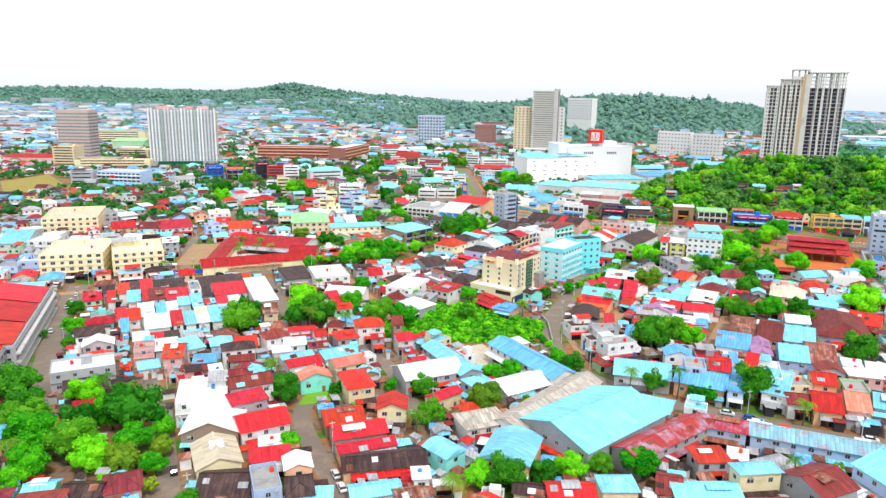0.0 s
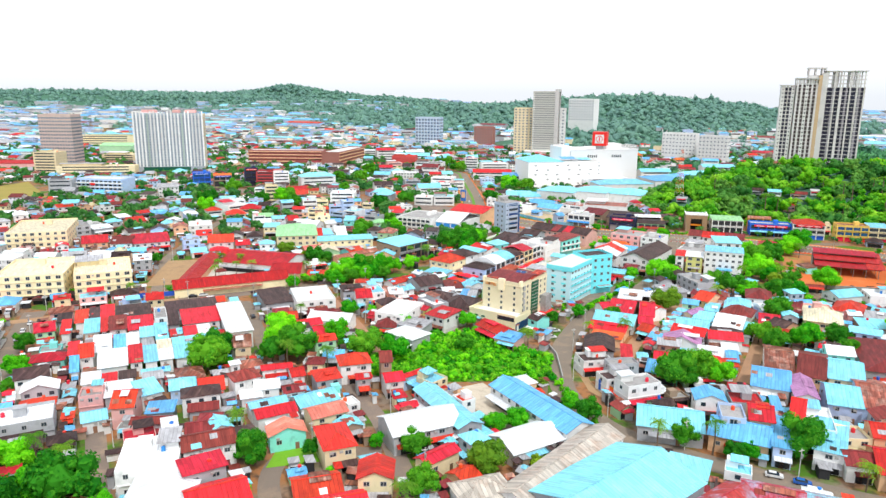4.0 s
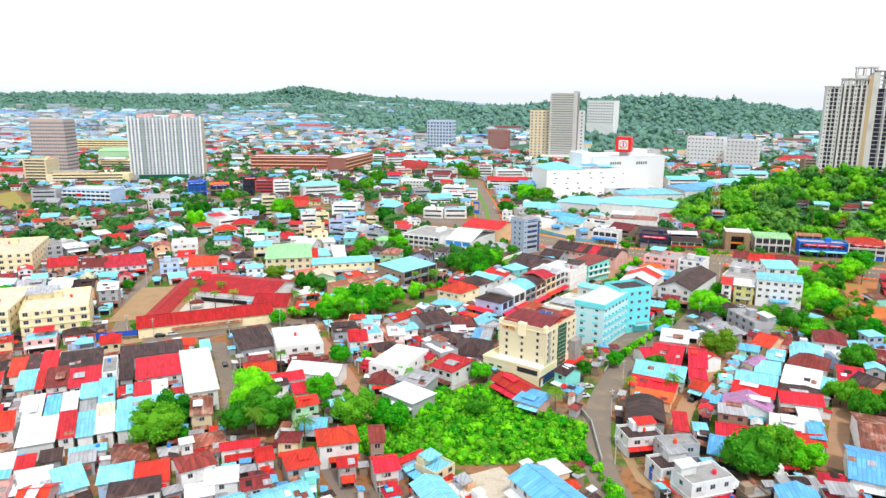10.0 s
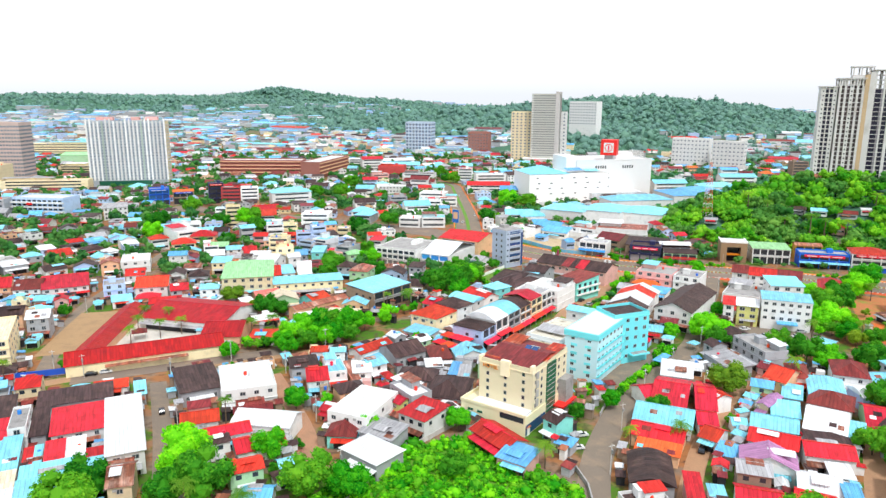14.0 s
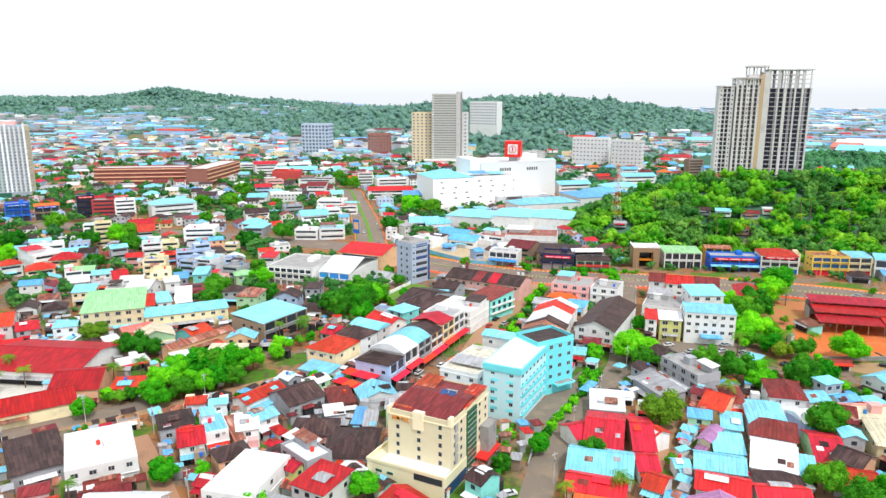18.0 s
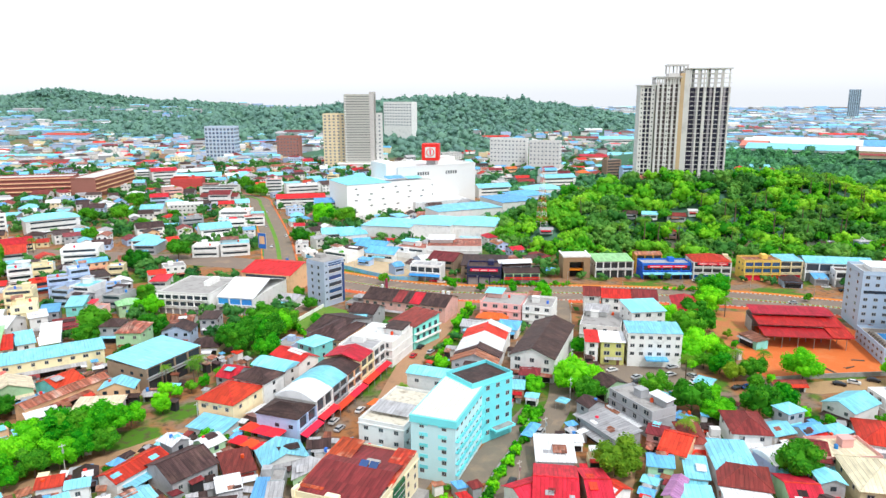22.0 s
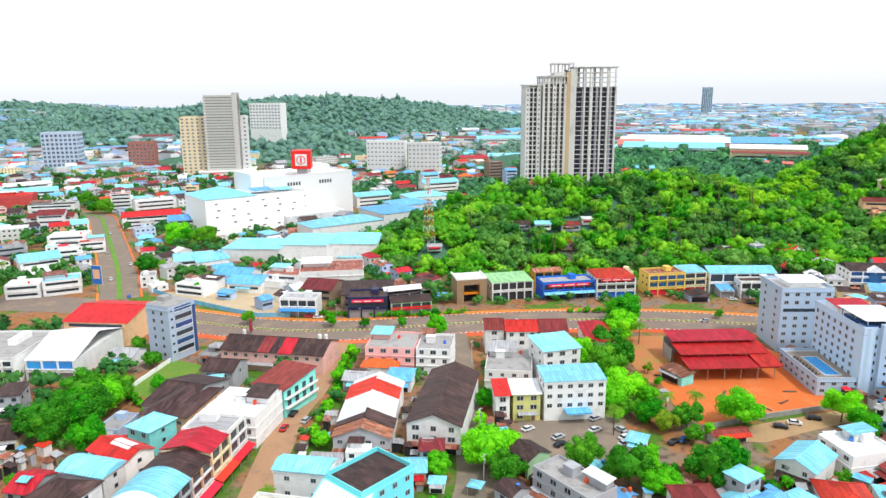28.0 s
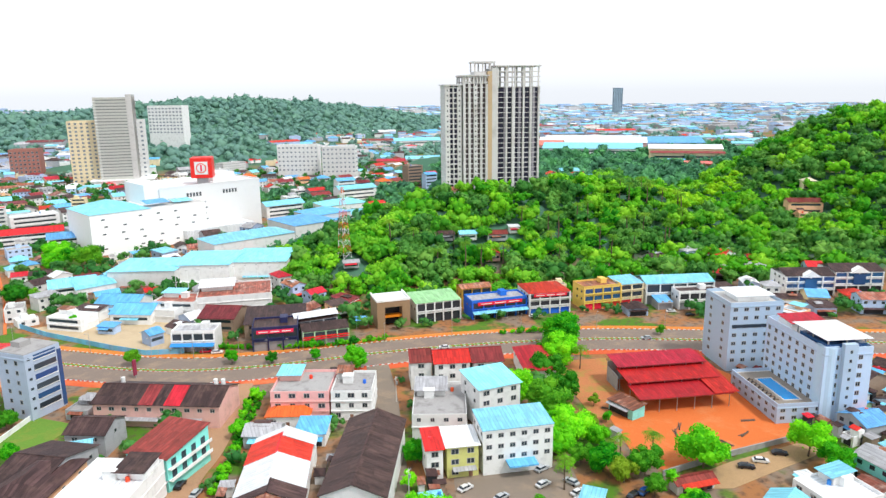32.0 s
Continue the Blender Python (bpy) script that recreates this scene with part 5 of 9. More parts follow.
# mall market halls in front
for (x, y, w, d, r, h, c) in ((16, 676, 36, 32, -22, 11, "c"), (46, 674, 32, 36, -22, 12, "c"), (76, 672, 32, 36, -22, 11, "c"), (74, 724, 56, 26, 18, 13, "c"), (118, 760, 36, 40, 18, 14, "B"), (142, 800, 34, 30, 18, 12, "B"), (170, 850, 40, 26, 10, 10, "c"),
                        (-14, 668, 20, 18, 20, 6, "c"), (2, 630, 22, 16, -30, 5, "B"), (20, 606, 14, 10, -35, 6, "w"), (52, 614, 34, 26, -10, 9, "t")):
    house("f" if 600 < y < 630 else "h" if w > 20 and d >= 26 else "g", c, "w", x, y, w, d, r, h, False)
for k in range(9):
    ob = thing("light_pole", 26 + k * 5.6, 632 - k * .4, 7, 0, "slim white pole on the deck", "pole", "poles on the mall deck")
    part("mast", Shape().tube((0, 0, 0), (0, 0, 9), .14, .1, 6), PAINT_W, ob)
    part("lamp", Shape().box(-.7, -.15, 8.8, .2, .15, 9.0), STEEL, ob)

# far towers
# cladding colour is lightened to hold the haze at this distance
tower("tower_block", "lone tower on the plain, blue-grey lightened for haze", "tower", 1870, 2700, 0, 40, 36, -35, 112, 22, 6, "fl", mat("hazed_blue_grey_cladding", (0.42, 0.54, 0.68), 0.7), 4.5, 3.2, None, 1, 4, None, True)
GREYT = plaster("grey_tower_plaster", (0.60, 0.59, 0.54), 0.15)
GLASS_GREY = mat("grey_window_glass", (0.26, 0.27, 0.26), 0.2, 0, 0.2, 0.2, 0.2)
gt = tower("tower_block", "tall pale grey tower with narrow windows", "tower", -3, 1170, 0, 40, 34, -6, 100, 26, 1, "", GREYT, base=8)
for k in range(26):
    part("window_band", Shape().box(-17.5, -17.25, 11.4 + k * 3.4, 14, -17, 12.5 + k * 3.4), GLASS_GREY, gt)
    part("ledge", Shape().box(-20.6, -17.5, 10 + k * 3.4, -17.5, 17, 10.6 + k * 3.4), WALL["w"], gt)
part("pier", Shape().box(14, -17.8, 0, 20, 17, 103), CONCRETE_PALE, gt)
part("skirt", Shape().box(-30, -26, 0, 36, 24, 7).box(-31, -27, 7, 37, 25, 8), WALL["w"], gt)
tower("tower_block", "cream slab tower beside the grey tower", "tower", -38, 1185, 0, 30, 30, -6, 74, 16, 5, "f", WALL["y"], 2.6, 2.0, None, 1, 4, None, True, True, GLASS_PALE)
tower("tower_block", "white slab block behind the tower", "tower", 21, 1186, 0, 12, 22, -6, 74, 14, 2, "f", WALL["w"], 2.4, 2, None, 1, 0, None, True, True, GLASS_PALE)
tower("hotel", "white hotel block on the wooded ridge", "hotel", 60, 1310, 0, 50, 18, -32, 88, 8, 10, "f", WALL["w"], 2.6, 1.7, None, 2, 50, None, True, True, GLASS_PALE)
tower("hotel", "dark blue grid office block", "office", -219, 1330, 0, 46, 26, -8, 52, 8, 8, "fr", SLABW, 3.6, 3.6, WIN3, 2, 4)
tower("office", "red-brown brick office block", "office", -112, 1290, 0, 34, 24, -6, 38, 7, 7, "f", mat("red_brown_cladding", (0.36, 0.15, 0.12), 0.8), 2.6, 2.4, None, 2, 3)
RIBW = plaster("pale_blue_grey_plaster", (0.50, 0.56, 0.63), 0.15)
wb = tower("apartment_block", "wide white apartment block with vertical ribs", "apartment block", -440, 810, 0, 76, 24, 20, 70, 20, 20, "f", RIBW, 1.5, 1.5, None, 1.5, 9, None, True, True, GLASS_PALE)
PALE_GREEN = plaster("pale_green_plaster", (0.42, 0.50, 0.44), 0.2)
for i in range(21):
    part("rib", Shape().box(-.75, -13.2, 9, .75, -11.9, 70.4 + (2.4 if i % 5 < 2 else 0)), PALE_GREEN if i in (4, 14) else WALL["w"], wb, "", pose(-38 + i * 3.8, 0, 0))
part("side_wall", Shape().box(38, -12.5, 4, 38.4, 12.3, 70), WALL["y"], wb, "cream end wall")
for k in range(19):
    part("balcony", Shape().box(38.4, -9, 9 + k * 3.15, 39.6, 3, 10 + k * 3.15), CONCRETE_PALE, wb)
for x0, x1 in ((-30, -14), (4, 12), (18, 30)):
    part("plant_room", Shape().box(x0, -4, 71, x1, 6, 74.2), WALL["p"], wb, "pink plant room on the roof")
part("glass_base", Shape().box(-30, -14.2, 0, 22, -11, 8.6), GLASS_GREEN, wb, "green glazed entrance storeys")
tower("office_tower", "brown office tower with window grid", "office", -592, 822, 0, 40, 24, 8, 67, 15, 12, "fr", mat("brown_tower_cladding", (0.60, 0.48, 0.42), 0.8), 2.6, 1.9, None, 2.5, 4, 8, True, True, GLASS_PALE)
tower("apartment_block", "long white apartment slab", "apartment block", 197, 1130, 0, 50, 16, -26, 41, 6, 10, "f", WALL["w"], 2, 1.6, None, 1.2, 8, None, True, True, GLASS_PALE)
tower("apartment_block", "long white apartment slab", "apartment block", 237, 1090, 0, 40, 16, -26, 40, 6, 8, "fr", WALL["w"], 2, 1.6, None, 1.2, 8, 3, True, True, GLASS_PALE)

# long market building on the western street
mk = tower("market_hall", "long three-storey grey market building with red roofs", "market", -201, 221, 0, 76, 34, 119, 10.5, 3, 19, "fl", WALL["e"], 3.0, 1.6, WIN, 0.8, 0.4, 6)
for k in range(3):
    part("gallery", Shape().box(-38, -18.4, 0.4 + k * 3.3, 38, -17, 1.2 + k * 3.3), CONCRETE_PALE, mk, "pale gallery parapet")
for k in range(3):
    part("roof_sheet", gable_roof(24, 32, 3.2), ROOF["r"], mk, "bright red metal roof", pose(-25.5 + k * 25.5, 0, 10.4))
mk2 = tower("market_hall", "three-storey grey market building with a red roof", "market", -176, 174, 0, 32, 30, 119, 10.5, 3, 8, "fl", WALL["e"], 3.0, 1.6, WIN, 0.8, 0.4, 5)
part("roof_sheet", gable_roof(31, 29, 3.2), ROOF["r"], mk2, "bright red metal roof", pose(0, 0, 10.4))
# factories on the shelf behind the knoll, and roofs of the plain beyond
for (x, y, w, d, r, h, cc, wc) in ((531.5, 995, 119, 54, -37, 9, "c", "w"), (566, 1043, 137, 54, -37, 12, "w", "p"), (600, 1090, 130, 50, -37, 14, "w", "p"), (500, 1040, 32, 50, -37, 11, "p", "p"), (660, 1014, 92, 62, -30, 10, "B", "B"), (572, 880, 78, 36, -38, 14, "w", "y"),
                               (553.5, 855.5, 76, 16, -38, 11, "m", "y"), (739, 996, 26, 20, -34, 9, "t", "y"), (738, 957, 28, 22, -34, 8, "c", "w"), (522, 806, 42, 18, -48, 6, "p", "r"), (536, 834, 50, 10, -40, 6, "B", "o"), (515, 1545, 90, 44, -18, 12, "c", "w"), (620, 1420, 90, 40, -25, 12, "c", "w"),
                               (395, 1190, 70, 30, -20, 11, "c", "w"), (340, 1200, 40, 24, -20, 9, "r", "o")):
    f_ = thing("factory", x, y, ground_z(x, y), r, f"long factory hall with a {ROOF_WORD[cc]} metal roof", "factory")
    part("wall", gable_body(w - 2, d - 2, h, d * .1), WALL[wc], f_)
    part("roof", gable_roof(w, d, d * .1), ROOF[cc], f_, "", pose(0, 0, h))
    part("window_strip", Shape().box(-w * .45, -d / 2 + .9, h * .55, w * .45, -d / 2 + 1, h * .72), GLASS, f_, "dark strip of windows")
    for i in range(int(w / 14)):
        part("loading_door", Shape().box(-1.8, -d / 2 + .88, 0, 1.8, -d / 2 + 1, 3.6), ROOF["e"], f_, "", pose(-w * .42 + i * 14, 0, 0))
    take(x, y, w, d, r)
# buildings of the middle distance
lm = tower("market_hall", "long red-brown three-storey market with white galleries", "market", -346, 940, 0, 100, 24, 8, 20, 4, 1, "", mat("red_brown_brickwork", (0.34, 0.14, 0.11), 0.85), base=1)
for k in range(4):
    part("gallery", Shape().box(-50, -13.6, 4.6 + k * 4.3, 50, -12, 5.6 + k * 4.3), WALL["o"], lm)
lm = tower("market_hall", "red-brown market wing with pale galleries", "market", -275, 965, 0, 24, 100, -4, 20, 4, 1, "", mat("red_brown_brickwork", (0.34, 0.14, 0.11), 0.85), base=1)
for k in range(4):
    part("gallery", Shape().box(12, -50, 4.6 + k * 4.3, 13.6, 50, 5.6 + k * 4.3), WALL["o"], lm)
house("f", "r", "r", -190, 966, 32, 20, 2, 13, False)
house("g", "r", "w", -60, 828, 44, 16, 6, 9)
house("g", "m", "w", -134, 846, 34, 14, -4, 9)
house("g", "c", "w", -190, 1020, 50, 26, 10, 9)
house("f", "w", "w", -250, 1060, 44, 22, 10, 12)
house("g", "w", "w", -215, 1085, 60, 14, 30, 8)
house("f", "y", "y", -502, 758, 84, 16, 17, 13)
house("f", "y", "y", -570, 770, 26, 24, 8, 26)
house("f", "e", "e", -445, 622, 20, 16, 20, 15)
gc = tower("office", "grey rounded office with banded balconies", "office", -414, 642, 0, 46, 22, 0, 15, 4, 10, "f", WALL["B"], 3.2, 1.6, None, 1.2, 0.5, None, True)
for k in range(3):
    part("balcony", Shape().box(-24, -13, 3 + k * 3.7, 24, -11, 4.2 + k * 3.7), WALL["w"], gc)
part("sign_board", Shape().box(-8, -13.3, 9, -3, -13, 11), SIGN_RED, gc, "red sign board")
house("g", "G", "G", -650, 1030, 50, 40, 12, 14, False)
house("f", "y", "y", -570, 910, 44, 26, 10, 12)
house("f", "y", "y", -760, 1120, 150, 24, 10, 22)
house("f", "c", "w", -410, 712, 26, 14, 10, 6)
house("g", "r", "p", -640, 800, 60, 30, 12, 9, False)
# lattice mast on the knoll
ms = thing("telecom_mast", 111, 627, ground_z(111, 627), 20, "red and white steel lattice mast on the knoll", "mast")
MH, steps = 38.0, 12
for k in range(steps):
    z0, z1 = MH * k / steps, MH * (k + 1) / steps
    a0, a1 = 2.6 - 2.0 * k / steps, 2.6 - 2.0 * (k + 1) / steps
    s = Shape()
    for i in range(4):
        p = [(1, 1), (-1, 1), (-1, -1), (1, -1)]
        (x0, y0), (x1, y1) = p[i], p[(i + 1) % 4]
        s.tube((x0 * a0, y0 * a0, z0), (x0 * a1, y0 * a1, z1), .11, .11, 4)
        s.tube((x0 * a0, y0 * a0, z0), (x1 * a1, y1 * a1, z1), .07, .07, 4)
        s.tube((x0 * a1, y0 * a1, z1), (x1 * a1, y1 * a1, z1), .06, .06, 4)
    part("mast_section", s, PAINT_R if k % 2 else PAINT_W, ms)
for k in range(4):
    part("antenna", Shape().box(-.2, -1.1, 31 + k * 1.5, .2, -.85, 32.5 + k * 1.5), FRAME, ms, "", pose(0, 0, 0, 0, 0, 90 * k))

# ---- trees ----
def crown_mesh(name, material, seed, leaves=700, size=0.16, flat_=0.75, core=True, lumps=13):
    """A crown of unit radius: lobes of leaf clumps round a few limbs, over lumpy inner foliage."""
    r = np.random.RandomState(seed)
    lobes = []
    for i in range(lumps):
        u, a, rad = r.uniform(-0.6, 0.85), r.uniform(0, 2 * np.pi), r.uniform(0.45, 0.78)
        c_ = np.sqrt(max(1 - u * u, 0))
        lobes.append((rad * c_ * np.cos(a), rad * c_ * np.sin(a), rad * u * flat_, r.uniform(0.17, 0.4)))
    lobes.append((0, 0, 0, 0.6))
    L = np.array(lobes)
    pick = r.randint(0, len(L), leaves)
    d = r.normal(size=(leaves, 3)); d /= np.linalg.norm(d, axis=1)[:, None]
    out = L[pick, :3] * 0.9
    d += out; d /= np.linalg.norm(d, axis=1)[:, None]
    rad = L[pick, 3:4] * r.uniform(0.82, 1.12, (leaves, 1))
    c = L[pick, :3] + d * rad * [1, 1, flat_]
    nrm = d + r.normal(scale=0.55, size=(leaves, 3)); nrm /= np.linalg.norm(nrm, axis=1)[:, None]
    t = np.cross(nrm, r.normal(size=(leaves, 3))); t /= np.linalg.norm(t, axis=1)[:, None]
    b = np.cross(nrm, t)
    sz = size * r.uniform(0.55, 1.25, (leaves, 1))
    v = np.concatenate([c - t * sz, c - b * sz * 0.6, c + t * sz, c + b * sz * 0.6 + nrm * sz * 0.25], 1).reshape(-1, 3)
    f = np.arange(leaves * 4).reshape(-1, 4)
    vs, fs = [v], [f.tolist()]
    faces = f.tolist()
    if core:
        base = len(v)
        for x, y, z, q in lobes:
            bm = bmesh.new()
            bmesh.ops.create_icosphere(bm, subdivisions=1, radius=q * 0.86)
            for w in bm.verts:
                w.co *= 1 + 0.22 * noise.noise(w.co * 5 + Vector((x * 9, y * 9, seed)))
                w.co.z *= flat_
            bm.verts.index_update()
            arr = np.array([w.co[:] for w in bm.verts]) + [x, y, z]
            faces += [[base + w.index for w in fc.verts] for fc in bm.faces]
            vs.append(arr); base += len(arr)
            bm.free()
    me = bpy.data.meshes.new(name)
    me.from_pydata(np.concatenate(vs).tolist(), [], faces)
    me.materials.append(material)
    me.update()
    return me


CROWNS = {
    "d": [crown_mesh("crown", LEAF, s, 2600, 0.066, 0.92, True, 30) for s in (1, 2, 3, 8)],
    "l": [crown_mesh("crown", LEAF_LIGHT, s, 2600, 0.066, 0.95, True, 30) for s in (4, 5, 9)],
    "y": [crown_mesh("crown", LEAF_YEL, s, 2600, 0.066, 0.9, True, 30) for s in (6, 7)],
}


BUSHES = {
    "d": [crown_mesh("crown", LEAF, s, 600, 0.12, 0.92, True, 14) for s in (11, 12)],
    "l": [crown_mesh("crown", LEAF_LIGHT, s, 600, 0.12, 0.95, True, 14) for s in (13, 14)],
    "y": [crown_mesh("crown", LEAF_YEL, s, 600, 0.12, 0.9, True, 14) for s in (15, 16)],
}


def trunk_shape(h, r, seed):
    rr = random.Random(seed)
    s = Shape()
    s.tube((0, 0, 0), (0.05 * h, 0.02 * h, h * 0.6), r, r * 0.65, 7)
    for i in range(5):
        a = i * 1.26 + rr.uniform(-.3, .3)
        p = (0.05 * h * rr.uniform(.8, 1), 0.02 * h, h * rr.uniform(0.42, 0.6))
        s.tube(p, (p[0] + math.cos(a) * h * 0.3, p[1] + math.sin(a) * h * 0.3, h * rr.uniform(0.75, 0.95)), r * 0.45, r * 0.12, 5)
    return s


TRUNKS = [trunk_shape(1, 0.045, s).mesh("trunk", TRUNK) for s in (1, 2, 3)]


def palm_crown(seed):
    rr = random.Random(seed)
    s = Shape()
    for i in range(19):
        a = i * 2.4 + rr.uniform(-.2, .2)
        el = rr.uniform(-0.2, 0.9)
        L = rr.uniform(0.85, 1.1)
        pts = []
        for k in range(7):
            t = k / 6
            rad = L * t * math.cos(el * (1 - t * 0.5))
            z = L * (math.sin(el) * t - 0.75 * t * t)
            pts.append(Vector((math.cos(a) * rad, math.sin(a) * rad, z)))
        side = Vector((-math.sin(a), math.cos(a), 0))
        for k in range(6):
            p, q = pts[k], pts[k + 1]
            w = 0.27 * math.sin(math.pi * min((k + 1.2) / 7, 1))
            for sg in (-1, 1):
                for j in range(3):
                    u0, u1 = p.lerp(q, j / 3), p.lerp(q, j / 3 + 0.2)
                    tip = u0.lerp(q, 0.9) + side * sg * w * 1.3 - Vector((0, 0, w * 0.8))
                    s.face([u0, u1, tip])
    return s.mesh("fronds", LEAF_PALM)


PALMS = [palm_crown(1), palm_crown(2)]
PALM_TRUNK = Shape().tube((0, 0, 0), (0.03, 0, 0.5), 0.03, 0.022, 7).tube((0.03, 0, 0.5), (0.0, 0.02, 1.0), 0.022, 0.018, 7).mesh("trunk", TRUNK)


def tree(x, y, r, kind="d"):
    z = ground_z(x, y)
    r *= 1.02
    take(x, y, r * 1.3, r * 1.3)
    rot = rng.uniform(0, 360)
    if kind == "P":
        ob = thing("palm_tree", x, y, z, rot, "coconut palm with drooping fronds", "palm", "palms")
        h = rng.uniform(7, 10) if z < 3 else rng.uniform(13, 17)
        rr = max(min(r, 3.6), 2.6) if z < 3 else 4.2
        part("trunk", PALM_TRUNK, None, ob, "", Matrix.Diagonal((h, h, h, 1)))
        part("crown", rng.choice(PALMS), None, ob, "", Matrix.Translation((0, .02 * h, h)) @ Matrix.Diagonal((rr, rr, rr, 1)))
        return ob
    word = {"d": "dark green", "l": "bright green", "y": "yellow-green"}[kind]
    size = "large" if r > 4.5 else "small" if r < 2.5 else "medium"
    ob = thing("tree", x, y, z, rot, f"{size} {word} broadleaf tree among the houses", "tree", "town trees")
    h = r * 0.88 + 0.8
    part("trunk", rng.choice(TRUNKS), None, ob, "", Matrix.Diagonal((h, h, h * 1.05, 1)))
    k = rng.uniform(0.9, 1.1)
    part("crown", rng.choice((BUSHES if r < 2.6 else CROWNS)[kind]), None, ob, "", Matrix.Translation((0, 0, h)) @ Matrix.Diagonal((r * 1.08, r * 1.08 * k, r * rng.uniform(0.95, 1.15), 1)))
    return ob


def wood(name, spots, material, leaves, label, seed, size=0.2, lumps=13):
    """Many crowns joined into one piece of woodland. spots: x, y, z, radius."""
    lib = [crown_mesh("crown", material, seed + s, leaves, size, 0.85, True, lumps) for s in range(5)]
    data = []
    for me in lib:
        v = np.empty(len(me.vertices) * 3); me.vertices.foreach_get("co", v)
        sizes = np.empty(len(me.polygons), int); me.polygons.foreach_get("loop_total", sizes)
        lv = np.empty(len(me.loops), int); me.loops.foreach_get("vertex_index", lv)
        data.append((v.reshape(-1, 3), sizes, lv))
    V, S, LV, SH, off = [], [], [], [], 0
    rs_ = np.random.RandomState(seed)
    for x, y, z, r in spots:
        v, sizes, lv = data[rs_.randint(5)]
        a = rs_.uniform(0, 6.28)
        c, s = np.cos(a), np.sin(a)
        w = v * [r, r, r * rs_.uniform(0.8, 1.25)]
        w = np.stack([w[:, 0] * c - w[:, 1] * s + x, w[:, 0] * s + w[:, 1] * c + y, w[:, 2] + z], 1)
        V.append(w); S.append(sizes); LV.append(lv + off); off += len(v)
        SH.append(np.full(len(sizes), rs_.uniform()))
    V, S, LV = np.concatenate(V), np.concatenate(S), np.concatenate(LV)
    me = bpy.data.meshes.new(name)
    me.vertices.add(len(V)); me.vertices.foreach_set("co", V.ravel())
    me.loops.add(len(LV)); me.loops.foreach_set("vertex_index", LV)
    me.polygons.add(len(S)); me.polygons.foreach_set("loop_start", np.concatenate([[0], np.cumsum(S)[:-1]]))
    me.materials.append(material)
    me.update(calc_edges=True)
    me.attributes.new('shade', 'FLOAT', 'FACE').data.foreach_set('value', np.concatenate(SH))
    for m in lib:
        bpy.data.meshes.remove(m)
    return tagged(new(name, me), label, "woodland", "", "stuff")


# ---- houses of the town ----
# south west
house("f", "w", "e", -141.6, 194.2, 19, 12.7, 35, 7)
house("h", "m", "-", -89.1, 134.6, 9, 9.6, 33, 4)
house("g", "c", "-", -106.1, 128.8, 7.4, 8, 19, 4)
house("g", "B", "-", -113.9, 128.9, 3.9, 5.3, 26, 4)
house("g", "b", "-", -96.2, 130.6, 9.4, 7.3, 13, 4)
house("G", "w", "-", -81.1, 166, 16, 18, 16, 6)
house("G", "y", "y", -73, 150, 11.7, 15.1, 33, 5)
house("g", "b", "-", -65.2, 139.8, 12.9, 13.1, 12, 3.5)
house("f", "e", "-", -55, 138.7, 6.3, 11.9, 29, 7)
house("h", "r", "-", -59.3, 151.9, 10.7, 8, 25, 5)
house("g", "r", "-", -68.5, 167.8, 14.3, 12.1, 37, 6)
house("s", "r", "e", -76.2, 176.2, 10.9, 7.6, 41, 8)
house("g", "m", "-", -80.9, 188.3, 13.8, 10, 34, 8)
house("f", "w", "-", -92, 180.1, 14.3, 16.6, 24, 8)
house("s", "w", "-", -94.6, 193.8, 4.5, 7.4, 33, 8)
house("g", "m", "-", -89.1, 199.6, 7.9, 8.8, 27, 5)
house("G", "c", "-", -85.2, 202.3, 7.1, 8.3, 42, 5)
house("h", "b", "-", -46.7, 138.9, 7, 9.6, 23, 5)
house("s", "c", "-", -43.2, 135.5, 11.2, 8.2, 15, 4)
# south middle
house("G", "p", "-", -65.1, 202.7, 10.9, 7.4, 30, 5)
house("h", "r", "y", -49.3, 197.1, 9.2, 14.6, 30, 7)
house("g", "r", "-", -48.1, 178.2, 12, 11.3, 27, 4)
house("g", "r", "-", -41.5, 171, 15.7, 9.5, 28, 4)
house("g", "r", "-", -37, 162.7, 16, 5.9, 30, 4)
house("G", "r", "y", -34.4, 182.8, 9.2, 9.5, 10, 7)
house("g", "b", "-", -30.6, 156, 21.9, 9.5, 21, 4)
house("g", "c", "-", -29.5, 142.6, 12.6, 6.8, 24, 4)
house("s", "w", "w", -19, 145.8, 4.7, 5.2, 16, 7)
house("g", "t", "-", -20.5, 142.9, 9.3, 6.7, 30, 4)
house("g", "w", "e", -29.1, 212.4, 21.4, 14.1, 33, 6)
house("g", "r", "-", -21.3, 196, 12.3, 5.7, 52, 5)
house("g", "c", "-", -23, 223.1, 30.2, 8.5, -54, 6)
# school
house("g", "B", "w", 4.3, 228.9, 38.1, 11.2, -51, 6)
house("G", "c", "e", 23, 184.5, 26, 36, -41, 7)
house("G", "i", "w", 11.2, 195.5, 10.9, 46, -32, 6)
house("h", "i", "w", -8, 180.5, 14, 11, 30, 5.4)
house("v", "c", "-", -15.6, 160.7, 9.6, 7.7, -38, 6)
house("v", "c", "-", 1.5, 164.2, 13.5, 16.4, -11, 6)
house("g", "w", "w", 1, 210.5, 18, 13, 40, 4.2)
house("s", "c", "w", -8.4, 210.8, 22, 3, -48, 3.4)
house("g", "k", "e", 41.5, 178, 33, 9.5, 46, 6)
house("g", "k", "B", 59, 189, 14, 9.5, -14, 6)
house("g", "q", "B", 93, 180.5, 56, 9.5, -14, 6)
